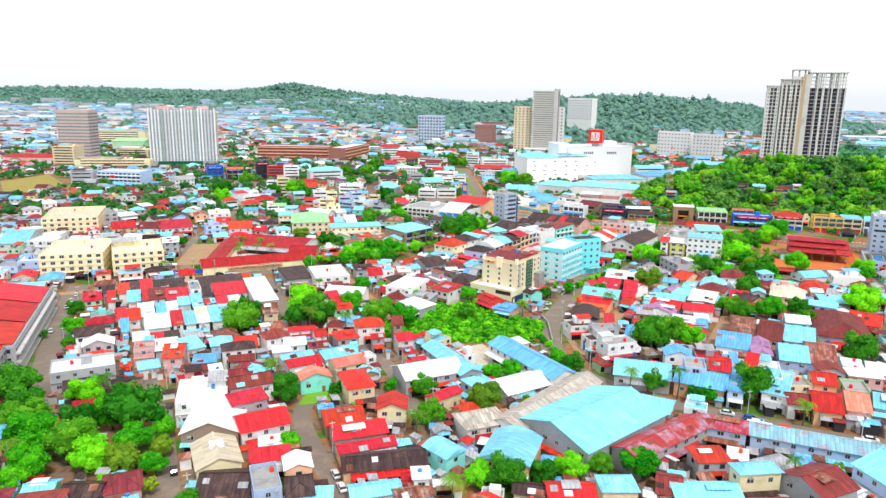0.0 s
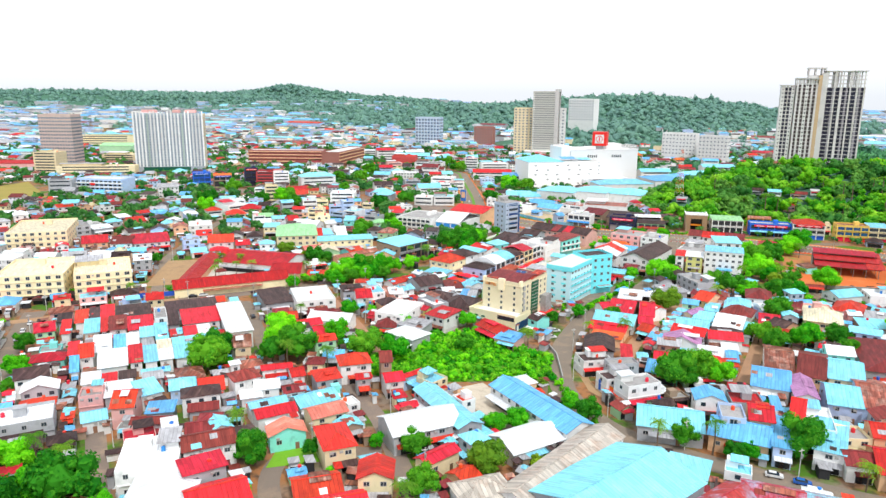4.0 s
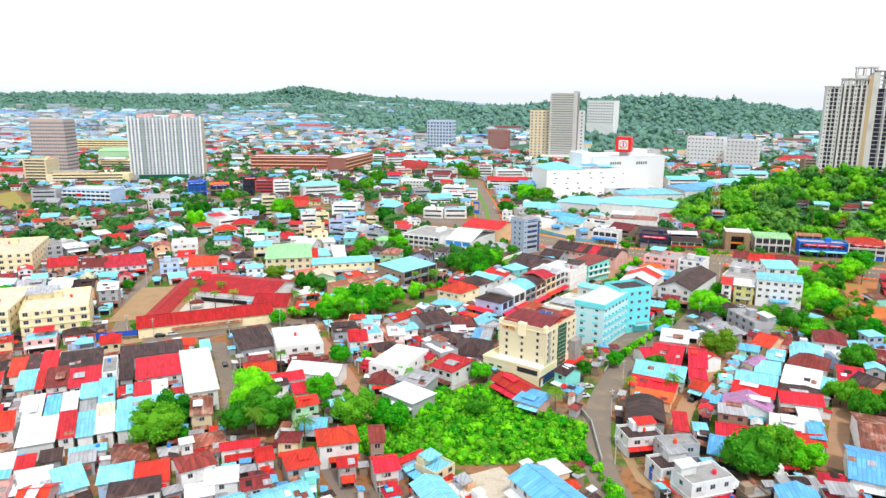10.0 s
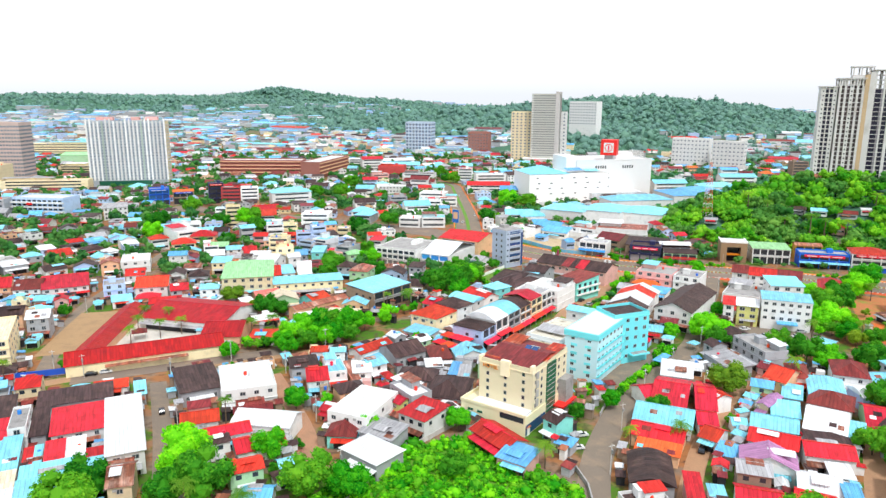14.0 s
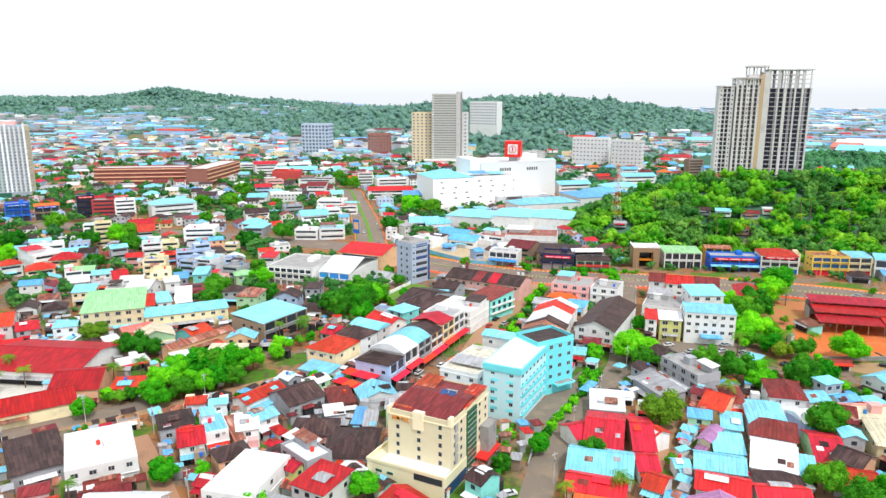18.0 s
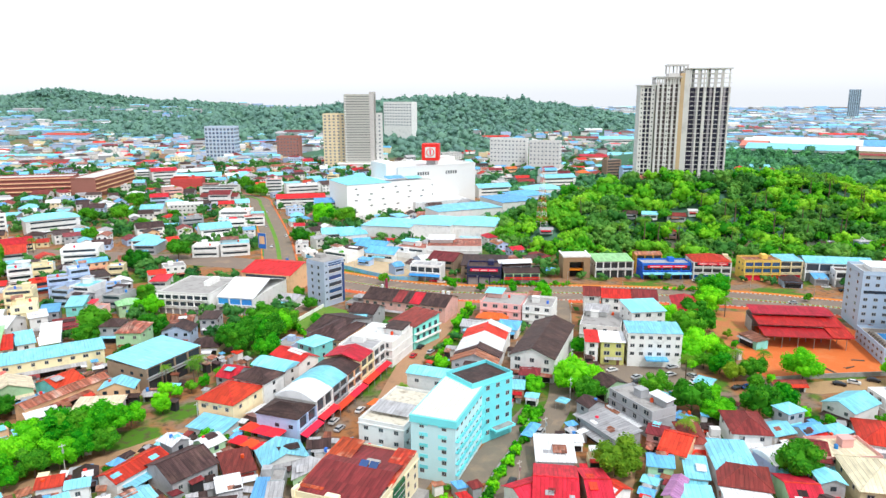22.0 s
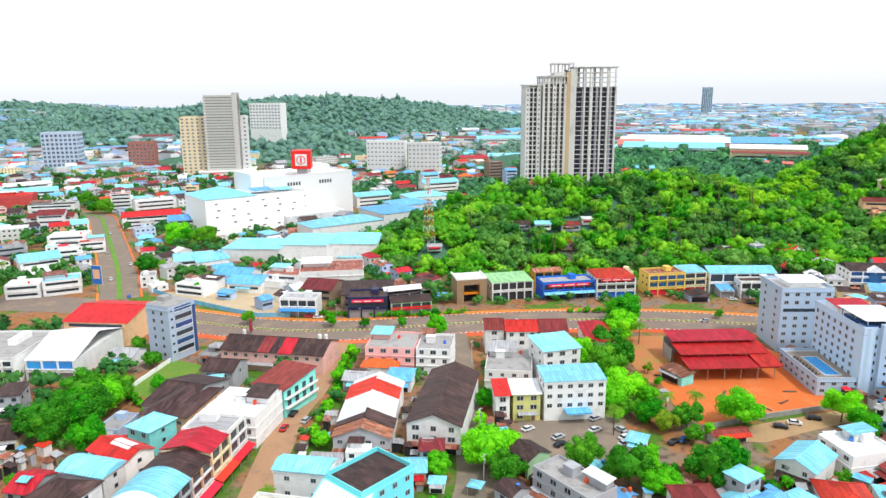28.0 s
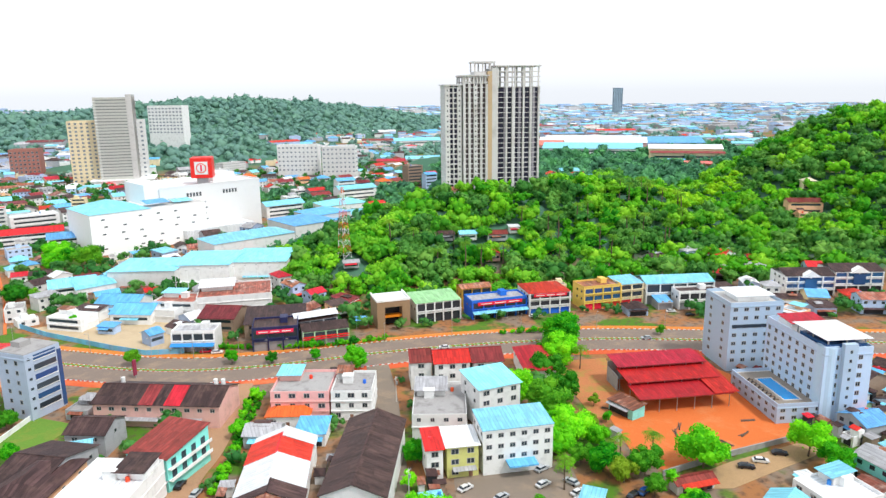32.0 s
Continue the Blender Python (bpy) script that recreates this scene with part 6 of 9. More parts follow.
house("g", "c", "B", 98, 163, 22.4, 18.1, -66, 7)
house("h", "c", "-", 27.3, 153.1, 9.3, 7.9, 10, 5)
house("g", "r", "-", 16.1, 148.3, 11.7, 8.3, 10, 5)
house("g", "b", "-", 7.9, 149.1, 10.5, 6.1, -3, 4)
house("g", "m", "-", 40, 157.1, 6.4, 10.6, -8, 4)
house("g", "c", "-", 47.9, 155.9, 16.6, 7.8, 10, 4)
house("h", "c", "y", 60.5, 160.9, 11.5, 5.8, 16, 8)
house("G", "m", "-", 74.4, 159.7, 13, 12.5, -57, 7)
# street shops
house("g", "c", "-", 42, 227.9, 18.8, 15.4, -7, 5)
house("g", "B", "-", 60.5, 223.2, 16.3, 14.1, -19, 5)
house("f", "B", "B", 58.7, 227.3, 6.5, 9.9, -6, 9)
house("g", "r", "o", 67, 229.4, 7.2, 12.2, -9, 8)
house("s", "B", "B", 73.3, 235.2, 2.9, 12.4, -6, 7)
house("g", "r", "p", 78.9, 234.3, 4.3, 15.6, -20, 8)
house("f", "w", "w", 82.8, 228.8, 6.8, 15.5, -12, 8)
house("s", "B", "B", 70.4, 219.9, 5.7, 16.5, -15, 6)
house("s", "c", "w", 82.9, 220, 8.2, 18.4, -22, 6)
house("f", "e", "-", 89.5, 225, 8.7, 8.1, 5, 6)
house("g", "r", "o", 98.2, 225.5, 7.7, 11.1, -8, 7)
house("g", "r", "o", 94.1, 211.6, 8.5, 16.1, -10, 5)
house("g", "p", "-", 103.6, 213.6, 7.1, 15.9, -11, 5)
house("g", "c", "-", 112.5, 215, 6.8, 12.8, -17, 5)
house("g", "m", "-", 86.3, 212.1, 7.4, 9.8, -5, 5)
house("f", "e", "-", 107.6, 224.3, 7.2, 10.2, -9, 6)
# east quarter
house("g", "r", "-", 39.9, 340.2, 11.3, 23.4, -15, 4)
house("g", "r", "-", 49.7, 338, 6.7, 21.9, -8, 4)
house("s", "r", "-", 34.9, 280, 4.4, 10.9, -3, 5)
house("g", "r", "-", 50, 279.2, 11.1, 11.2, -10, 4)
house("g", "B", "-", 46.6, 269.7, 11.3, 12.6, -15, 4)
house("v", "b", "-", 56.6, 267.2, 11.1, 8.8, 10, 4)
# east quarter far
house("g", "w", "-", 66.4, 287.5, 10.4, 12.7, -13, 4)
house("s", "B", "-", 71.9, 281.1, 4.5, 9.6, -9, 5)
house("g", "r", "-", 63, 280.2, 9.2, 9.4, -19, 4)
house("g", "r", "-", 69.5, 278.4, 6.9, 7.9, 3, 4)
house("g", "b", "-", 100.9, 320.4, 8.5, 10.7, -52, 6)
house("g", "r", "-", 97.9, 314.5, 10.3, 10.8, -24, 4)
house("f", "b", "w", 22.6, 271.4, 10.6, 8.4, 20, 6)
house("f", "e", "e", 31.6, 264.6, 10.3, 5.6, 16, 7.5)
house("f", "e", "w", 35, 247.6, 12, 8, 28, 8)
house("f", "b", "w", 28.8, 256, 10, 7.4, 24, 6)
# east edge
house("g", "t", "w", 88, 282.7, 9.8, 27.6, -14, 5)
house("g", "m", "o", 97.1, 276.4, 9.2, 26.8, -20, 6)
house("g", "c", "y", 106.2, 273.2, 11.2, 21.4, -16, 6)
house("G", "u", "-", 87.3, 255.2, 7.5, 18, -10, 6)
house("g", "c", "-", 97, 251.2, 10, 18.4, -11, 6)
house("g", "B", "-", 80.1, 264.1, 12.2, 19.6, -16, 5)
house("h", "m", "-", 127.8, 291.6, 20.1, 36.6, -12, 5)
house("g", "r", "-", 143.2, 304.5, 12.7, 17.4, -28, 4)
house("g", "r", "-", 98.3, 330.1, 8.4, 19.7, -15, 4)
house("g", "t", "-", 107.9, 256.3, 9.9, 25.4, -13, 5)
# east mid
house("f", "e", "e", 77.8, 378.8, 19, 9.4, -70, 9)
house("s", "e", "e", 64.3, 369.3, 17.5, 9.6, -70, 5)
house("v", "w", "-", 103.1, 347.1, 10.8, 9.4, 11, 5)
house("f", "y", "-", 121.8, 347.9, 15.3, 11.6, -5, 6)
house("h", "y", "y", 120, 332, 15, 18, -18, 6.5)
house("G", "c", "w", 143, 373, 11, 15, -65, 6)
house("h", "r", "w", 139.8, 356.3, 12.7, 16.8, -28, 4)
house("s", "r", "w", 124.1, 344.6, 14.7, 4.2, -5, 3)
house("f", "w", "w", 161.1, 373.7, 12.8, 14.6, -95, 7)
house("g", "m", "-", 137.1, 396.1, 12.1, 4.7, -7, 3)
house("s", "c", "w", 109.2, 400.1, 6.2, 6, -46, 3)
house("s", "t", "t", 149.5, 438.5, 11, 6.6, -80, 3.6)
# terrace rows
# gable halls
house("G", "b", "w", 35.2, 426.4, 17.4, 6.2, -20, 7)
house("G", "t", "e", 33, 420.6, 17.2, 6, -20, 6.8)
house("h", "o", "-", 50.1, 476.9, 14.2, 8, -22, 4)
house("f", "e", "w", 93.4, 458.7, 16.2, 23.9, -24, 8)
# centre west
house("g", "r", "o", -49.7, 556.9, 28.7, 30.6, -23, 10)
house("g", "t", "-", -104.7, 415.5, 29.7, 6.7, 54, 5)
house("h", "G", "y", -153.3, 457.9, 8.5, 19.6, 24, 10)
house("g", "w", "-", -127.5, 461.2, 7.5, 9.4, 28, 7)
house("h", "t", "G", -98, 469, 10.9, 13.7, -5, 8)
# centre houses
house("f", "B", "B", -148.5, 535.6, 9.8, 12.3, -18, 9)
house("f", "c", "w", -139.6, 537, 10.6, 13.3, -18, 10)
house("f", "e", "e", -120.6, 522.2, 9.6, 12, -18, 9)
house("f", "y", "y", -152.1, 498.6, 10, 12.5, 21, 12)
house("s", "w", "-", -144.5, 492.3, 7.8, 9.7, 27, 8)
house("g", "r", "-", -219.6, 634.6, 17.2, 25.6, 22, 7)
house("f", "p", "p", -123.9, 502, 7.8, 9.7, -5, 8)
house("s", "c", "-", -136.2, 512.9, 8, 13.5, 8, 7)
house("s", "r", "w", -109, 551.5, 9, 11.2, -6, 7)
house("g", "w", "-", -154.3, 482.8, 12.4, 15.6, -5, 8)
house("g", "r", "-", -177.9, 508.4, 8.2, 18.7, 27, 6)
house("h", "c", "-", -142.8, 651.3, 14.9, 18.6, -6, 6)
# avenue shops
house("g", "B", "B", 13.1, 573.8, 7, 8, 28, 5)
house("f", "w", "w", -19, 612, 18, 11, -38, 6)
house("s", "B", "B", -4, 597, 9, 6, -35, 3.4)
house("s", "b", "w", -12, 622, 14, 8, -35, 5)
house("g", "c", "w", -22.4, 668.1, 22.9, 16, 7, 7)
house("g", "m", "-", -7.9, 676.4, 9.5, 14, 18, 5)
house("f", "t", "w", 27, 613, 20, 16, -30, 8)
house("g", "m", "b", 43.5, 586, 17, 20, -30, 6)
house("s", "b", "b", 63, 568, 26, 20, -14, 6.5)
house("g", "B", "w", 8, 611, 20, 16, -28, 5)
# white town
# white town front
house("g", "t", "-", -104.5, 261.6, 6.5, 12.3, 26, 7)
# villas
house("h", "r", "w", -59.3, 251, 11.4, 10.1, 25, 7)
house("g", "m", "b", -48.2, 250.7, 4.5, 10.4, 19, 9)
house("g", "r", "-", -53.2, 240.1, 5.4, 5.3, 24, 6)
house("g", "r", "-", -43.5, 241.2, 6.8, 8.4, 27, 6)
house("g", "r", "-", -38.7, 246.8, 9.9, 2.9, 52, 5)
house("h", "w", "e", -47.4, 286.4, 14.7, 11.2, -32, 5)
house("s", "e", "-", -46.8, 297.7, 12, 9.6, -22, 5)
house("h", "m", "-", -58.9, 300.3, 9.1, 13.5, 4, 4)
house("f", "w", "w", -55.7, 309.7, 13, 20.3, -15, 8)
house("g", "r", "Y", -48.4, 317.8, 11.5, 5.7, -32, 6)
house("f", "w", "e", -43.6, 321.9, 12.9, 7.6, -46, 8)
# villas west
house("g", "m", "-", -92, 309.4, 8.6, 6.3, 28, 5)
house("h", "m", "y", -72.3, 249.6, 6.4, 6.5, 10, 6)
house("g", "r", "-", -14.2, 301.7, 16, 9.6, -47, 4)
house("s", "B", "-", -8.3, 291.2, 9.6, 9.3, -26, 4)
# compound
house("g", "x", "y", -150, 348.8, 55.1, 15, 33, 4.5, False)
house("G", "x", "o", -178.5, 370.5, 10.1, 63.4, 15, 4)
house("g", "x", "w", -152.5, 395.9, 40.2, 31.5, -6, 5)
house("g", "x", "o", -130.4, 374.7, 16.1, 21.2, 12, 5)
# cream blocks
house("f", "y", "y", -238.3, 327.3, 29.7, 36.6, 24, 13)
house("f", "y", "y", -209.6, 335.1, 24.8, 31, 34, 13)
house("f", "y", "y", -309.6, 422.3, 33.3, 45.8, 28, 13)
house("f", "w", "w", -278.6, 355.6, 14.6, 18.3, 12, 10)
house("g", "c", "-", -307.3, 369, 16, 45.6, 27, 7)
house("f", "e", "B", -264.3, 310.6, 9.7, 19.4, 24, 7)
house("f", "w", "B", -259, 318.4, 11.3, 16.9, 28, 8)
house("g", "e", "-", -245.4, 363.6, 12.1, 15.2, 33, 9)
house("g", "w", "-", -232, 368.6, 11.4, 14.3, 11, 9)
house("g", "b", "-", -222.7, 370.4, 9.7, 12.2, 27, 9)
house("g", "w", "-", -208.9, 368.1, 9.2, 11.5, 28, 9)
# north west
house("g", "r", "o", -271.2, 417.2, 15, 18.7, 35, 6)
house("g", "m", "-", -252.5, 418.5, 13.2, 16.5, 21, 6)
house("g", "r", "w", -241.8, 429.1, 21.3, 29.8, 36, 6)
house("f", "e", "e", -304.6, 447.1, 13.5, 16.8, 45, 9)
house("s", "w", "-", -296.5, 459.9, 13.5, 10.8, 54, 5)
house("g", "r", "-", -289.4, 488.2, 12.8, 13.7, 54, 5)
house("f", "w", "w", -248.2, 558.8, 17.3, 21.6, 53, 8)
house("h", "G", "y", -153.7, 451.4, 25.5, 36.3, 21, 10)
house("g", "r", "w", -194.5, 430.1, 15.5, 19.4, 24, 7)
house("f", "e", "B", -210, 421.3, 9.6, 12, 33, 9)
house("g", "r", "-", -215.9, 449.5, 9.9, 12.3, 27, 6)
house("f", "w", "w", -233.7, 478.6, 15.3, 19.2, 29, 7)
# the western middle town
house("f", "m", "r", -286.2, 721.1, 17.9, 14.3, 14, 15.7)
house("f", "w", "w", -268.5, 717.7, 15.5, 12.4, 25, 16.0)
house("h", "c", "w", -234.1, 728.6, 36.6, 18.0, 32, 11.4)
house("f", "c", "w", -258.9, 642.1, 9.8, 8.0, 15, 9.4)
house("f", "y", "y", -236.7, 614.0, 10.8, 8.7, 26, 16.0)
house("g", "r", "y", -232.7, 667.4, 21.3, 17.1, 34, 5.3)
house("f", "w", "w", -175.2, 627.4, 20.9, 16.7, 8, 10.2)
house("f", "B", "B", -157.6, 547.8, 10.0, 8.0, 21, 11.4)
house("f", "w", "B", -149.5, 551.9, 9.1, 8.0, 30, 14.7)
house("f", "e", "y", -163.7, 521.1, 11.8, 9.5, 11, 13.0)
house("f", "c", "w", -187.6, 573.6, 11.3, 9.1, 23, 11.0)
house("g", "c", "e", -201.5, 558.6, 10.3, 8.2, 36, 10.7)
house("g", "r", "p", -188.8, 551.6, 9.8, 8.0, 13, 7.0)
house("f", "w", "w", -261.4, 588.4, 20.0, 16.0, 30, 6.4)
house("g", "c", "e", -236.6, 572.4, 17.6, 14.1, 39, 4.4)
house("h", "r", "o", -226.6, 547.0, 16.6, 13.3, 17, 6.9)
house("h", "r", "y", -228.9, 524.0, 15.0, 12.0, 31, 6.5)
house("h", "r", "w", -249.6, 530.0, 12.1, 9.7, 43, 7.3)
house("g", "G", "e", -206.0, 525.7, 12.6, 10.1, 16, 5.2)
house("g", "c", "w", -192.2, 518.2, 10.8, 8.7, 27, 5.2)
house("g", "r", "w", -184.2, 520.3, 8.4, 8.0, 36, 4.5)
house("v", "w", "w", -166.9, 499.1, 11.8, 9.4, 13, 7.0)
house("f", "w", "y", -182.5, 588.7, 10.3, 8.2, 22, 8.4)
house("g", "r", "r", -172.0, 558.7, 8.9, 8.0, 32, 6.4)
house("g", "B", "w", -211.8, 486.4, 10.8, 8.7, 20, 8.0)
house("f", "r", "w", -208.7, 520.1, 8.7, 8.0, 29, 6.5)
house("g", "r", "w", -231.1, 1025.9, 28.7, 18.0, 24, 14.9)
house("f", "b", "w", -144.2, 900.5, 35.7, 18.0, -2, 11.5)
house("g", "r", "B", -188.6, 847.2, 16.1, 12.9, 15, 9.5)
house("f", "p", "p", -190.1, 898.6, 18.5, 14.8, 24, 10.2)
house("g", "c", "w", -178.6, 790.5, 18.5, 14.8, 3, 7.7)
house("g", "w", "w", -163.2, 810.7, 17.4, 13.9, 13, 6.8)
house("f", "e", "e", -132.7, 724.1, 15.6, 12.5, 22, 10.3)
house("f", "w", "w", -104.7, 755.0, 23.4, 18.0, -3, 10.3)
house("f", "w", "w", -96.4, 706.8, 11.1, 8.9, 9, 9.6)
house("g", "c", "w", -109.6, 691.5, 22.3, 17.8, 21, 8.3)
house("f", "w", "w", -103.3, 635.6, 16.1, 12.9, -1, 7.5)
house("f", "c", "w", -86.6, 638.3, 17.8, 14.2, 9, 8.0)
house("g", "b", "w", -157.9, 704.6, 19.2, 15.4, 25, 7.6)
house("h", "c", "w", -149.5, 666.5, 17.1, 13.7, 4, 5.8)
house("f", "r", "w", -93.6, 916.8, 16.4, 13.1, 6, 16.0)
house("f", "w", "w", -62.8, 883.4, 33.1, 18.0, 14, 13.7)
house("f", "y", "y", -34.5, 944.5, 11.1, 8.9, -10, 16.0)
house("g", "B", "w", -36.2, 798.7, 20.3, 16.2, 3, 8.9)
house("g", "r", "w", -114.3, 561.8, 9.3, 8.0, 25, 7.9)
house("f", "w", "y", -141.9, 585.7, 8.4, 8.0, 5, 7.6)
house("f", "e", "B", -127.3, 535.1, 6.5, 8.0, 17, 10.1)
house("h", "G", "G", -114.3, 514.2, 10.7, 8.6, 27, 5.7)
house("g", "m", "w", -132.8, 841.3, 19.9, 15.9, -2, 11.8)
house("f", "r", "w", -89.1, 740.8, 15.6, 12.5, 8, 7.6)
# terraces and houses of the near quarters, row by row
house("s", "b", "e", -189.4, 279.1, 5.5, 9.8, 33, 5, False)
house("s", "r", "w", -183.2, 281.1, 5.1, 14.3, 33, 5, False)
house("s", "b", "e", -179.7, 284.6, 4.2, 14.9, 33, 5, False)
house("s", "r", "w", -175.3, 286.6, 5.5, 18.3, 33, 5, False)
house("s", "b", "e", -166.5, 291.2, 14, 15.3, 33, 5, False)
house("s", "r", "w", -166.7, 271.7, 2.6, 14, 33, 5.5)
house("s", "m", "w", -163.1, 275, 6.9, 14.7, 33, 5.5)
house("s", "r", "w", -154.4, 276.9, 9.7, 14.4, 33, 5.5)
house("f", "e", "w", -149, 282.5, 4.5, 15.5, 33, 9)
house("s", "b", "e", -146, 286.4, 4.8, 16.8, 33, 5, False)
house("s", "b", "e", -148.3, 305.6, 21.6, 10.9, 33, 5, False)
house("s", "r", "w", -135.6, 289.3, 14.8, 16.2, 33, 5.5)
house("g", "r", "w", -129.6, 299.4, 5.3, 10.5, 33, 5)
house("s", "w", "w", -118.8, 285.4, 10.2, 34.7, 33, 7)
house("s", "c", "e", -132.6, 315.6, 3.9, 10.1, 33, 4, False)
house("s", "c", "w", -173.5, 273.7, 5.9, 14.8, 33, 4, False)
house("s", "r", "w", -180.7, 268.1, 3.7, 14.6, 33, 5, False)
house("s", "r", "w", -162.5, 247.5, 3.8, 12.1, 33, 5, False)
house("g", "r", "w", -154, 243, 5.2, 13.9, 33, 7)
house("s", "w", "w", -155.3, 253.7, 6.4, 15.6, 33, 5, False)
house("s", "w", "w", -142.9, 241.1, 9.7, 14.8, 33, 5, False)
house("s", "B", "w", -150.1, 256.2, 4.2, 13.8, 33, 5, False)
house("s", "w", "e", -147.4, 260.2, 4.6, 12.1, 33, 5, False)
house("s", "c", "w", -146.1, 267.6, 5.2, 10.1, 33, 5.5)
house("s", "c", "w", -140.3, 267.9, 4.8, 16.9, 33, 5.5)
house("s", "e", "e", -142.5, 261.8, 4.7, 9.5, 33, 4, False)
house("s", "r", "w", -136.9, 245.3, 4.7, 15, 33, 5.5)
house("s", "c", "w", -132.6, 247.4, 4.8, 14.2, 33, 5, False)
house("s", "y", "w", -132, 255.6, 5.1, 7.7, 33, 6)
house("s", "w", "w", -127.9, 249.3, 5.1, 11.5, 33, 5, False)
house("s", "c", "e", -125.5, 262.6, 12.9, 7.2, 33, 5.5)
house("s", "c", "w", -121.5, 253.3, 9.8, 12.3, 33, 5, False)
house("s", "r", "w", -135.1, 267.7, 2.6, 9.9, 33, 5, False)
house("s", "c", "w", -133.3, 269.1, 2.1, 10.4, 33, 5, False)
house("s", "r", "w", -130.5, 271.9, 5, 11.1, 33, 5, False)
house("s", "w", "w", -125.5, 273.5, 4.9, 12.8, 33, 5, False)
house("s", "r", "w", -119.6, 273.4, 5, 6.7, 33, 4.5, False)
house("s", "c", "w", -116.1, 265.9, 7.1, 10.2, 33, 4.5, False)
house("s", "t", "w", -109, 267.6, 6.9, 10.5, 33, 4.5, False)
house("g", "B", "w", -153.3, 235.6, 3.1, 15.7, 33, 5)
house("s", "w", "w", -139.8, 224.7, 6, 8.8, 33, 5, False)
house("s", "r", "e", -134.1, 226.1, 4.7, 7, 33, 5, False)
house("s", "b", "e", -131.6, 231.9, 5.6, 6.4, 33, 4, False)
house("s", "c", "w", -124.4, 236.8, 9.5, 3.9, 33, 4, False)
house("s", "e", "e", -122.9, 232.5, 6.8, 6, 33, 4, False)
house("s", "w", "e", -126.1, 218.5, 8.7, 10.6, 33, 5, False)
house("g", "r", "p", -117.4, 209.6, 7, 13.6, 20, 7)
house("s", "c", "w", -117.9, 221.1, 7.3, 11.3, 46, 5)
house("h", "c", "B", -108.7, 226, 8.5, 9.5, 30, 5)
house("s", "B", "e", -107.3, 210.9, 8.4, 7.4, 20, 4)
house("g", "m", "e", -94.5, 212.3, 9, 6.4, 26, 5)
house("g", "m", "e", -104.4, 201.6, 12, 5.4, 14, 5)
house("h", "m", "e", -88.9, 205.2, 6.9, 6.6, 17, 5)
house("f", "e", "p", -131, 212.7, 6.6, 7.3, 27, 7)
house("g", "c", "w", -124, 203.1, 7.3, 8.2, 37, 4)
house("h", "m", "w", -90.3, 231.6, 9.4, 8.5, 42, 7)
house("s", "w", "w", -97.8, 240.7, 3.9, 3.4, 37, 7)
house("g", "r", "w", -85, 245.4, 10.7, 5.1, 27, 5)
house("g", "r", "w", -76.6, 241.9, 5, 8.1, 33, 5)
house("g", "w", "w", -81.5, 228.7, 8.3, 8.4, 24, 6)
house("s", "w", "w", -84, 222.2, 6.9, 5.8, 29, 5)
house("g", "c", "w", -77, 218, 11.8, 6.2, 39, 5)
house("g", "r", "w", -72.8, 213.3, 12.4, 7.5, 38, 5)
house("g", "m", "w", -72.1, 226.9, 7.2, 6.6, 31, 6)
house("g", "c", "w", -64, 223.4, 13.3, 9.9, 43, 5)
house("g", "p", "y", -57.4, 214.1, 11.5, 8.5, 40, 6)
house("f", "w", "w", -52.1, 221.6, 4, 5.4, 42, 6)
house("f", "w", "w", -99, 323.2, 16.9, 22.4, 28, 8)
house("s", "b", "e", -116.6, 323, 13.7, 19, 36, 5)
house("g", "m", "w", -89.2, 305.1, 11.8, 7.2, 27, 5)
house("g", "w", "w", -82.7, 300.4, 18.7, 11.1, -2, 5)
house("g", "r", "w", -102.7, 297.9, 11.2, 9.3, 27, 5)
house("g", "r", "w", -93, 289.9, 17.5, 8, 35, 5)
house("g", "r", "w", -79.5, 286.2, 13.9, 9.6, 35, 5)
house("g", "r", "w", -144.6, 459.6, 9.7, 17.9, 22, 7)
house("s", "c", "w", -138.8, 466.5, 7.1, 14.4, 28, 6)
house("s", "w", "B", -131.2, 472.2, 7.9, 19.2, 19, 6)
house("s", "c", "y", -120.4, 446.4, 34.9, 11.1, 25, 7)
house("g", "p", "o", -135.8, 429.9, 12.7, 8.8, 40, 4)
house("G", "y", "G", -124.2, 420.9, 14.7, 12, 28, 5)
house("s", "w", "e", -106.3, 402.6, 9.4, 5.6, 34, 3)
house("s", "y", "e", -90.4, 406.1, 14.7, 9.1, 0, 3.5)
house("s", "c", "e", -96.7, 353.2, 3.8, 5.1, 36, 3)
house("s", "b", "e", -86.6, 343.3, 10.5, 9.3, 28, 5)
house("s", "r", "w", -85.1, 356.6, 6.7, 5.5, 13, 5)
house("g", "r", "w", -78, 332.2, 7.6, 12.5, 23, 6)
house("f", "c", "w", -73.8, 339.1, 6.3, 13.1, 27, 7)
house("s", "c", "w", -76, 350.7, 6, 4.1, 15, 7.5)
house("s", "w", "w", -64.1, 339.3, 7, 8.7, 19, 6)
house("g", "c", "w", -61.5, 345.8, 7.8, 7.9, 46, 6)
house("s", "t", "o", -67.4, 337.5, 3.2, 14.4, 30, 5)
house("g", "r", "w", -66.9, 363.1, 16.8, 8, 55, 5)
house("g", "b", "e", -54.8, 362.4, 13.9, 14.4, 44, 5)
house("s", "w", "e", -41, 352.3, 6.6, 7, 16, 4)
house("s", "B", "e", -32.7, 347.8, 3.5, 10, -4, 4)
house("s", "e", "e", -29, 346.1, 4.3, 9.1, 0, 4)
house("h", "b", "e", -44.8, 341.4, 13.7, 11.1, -1, 4)
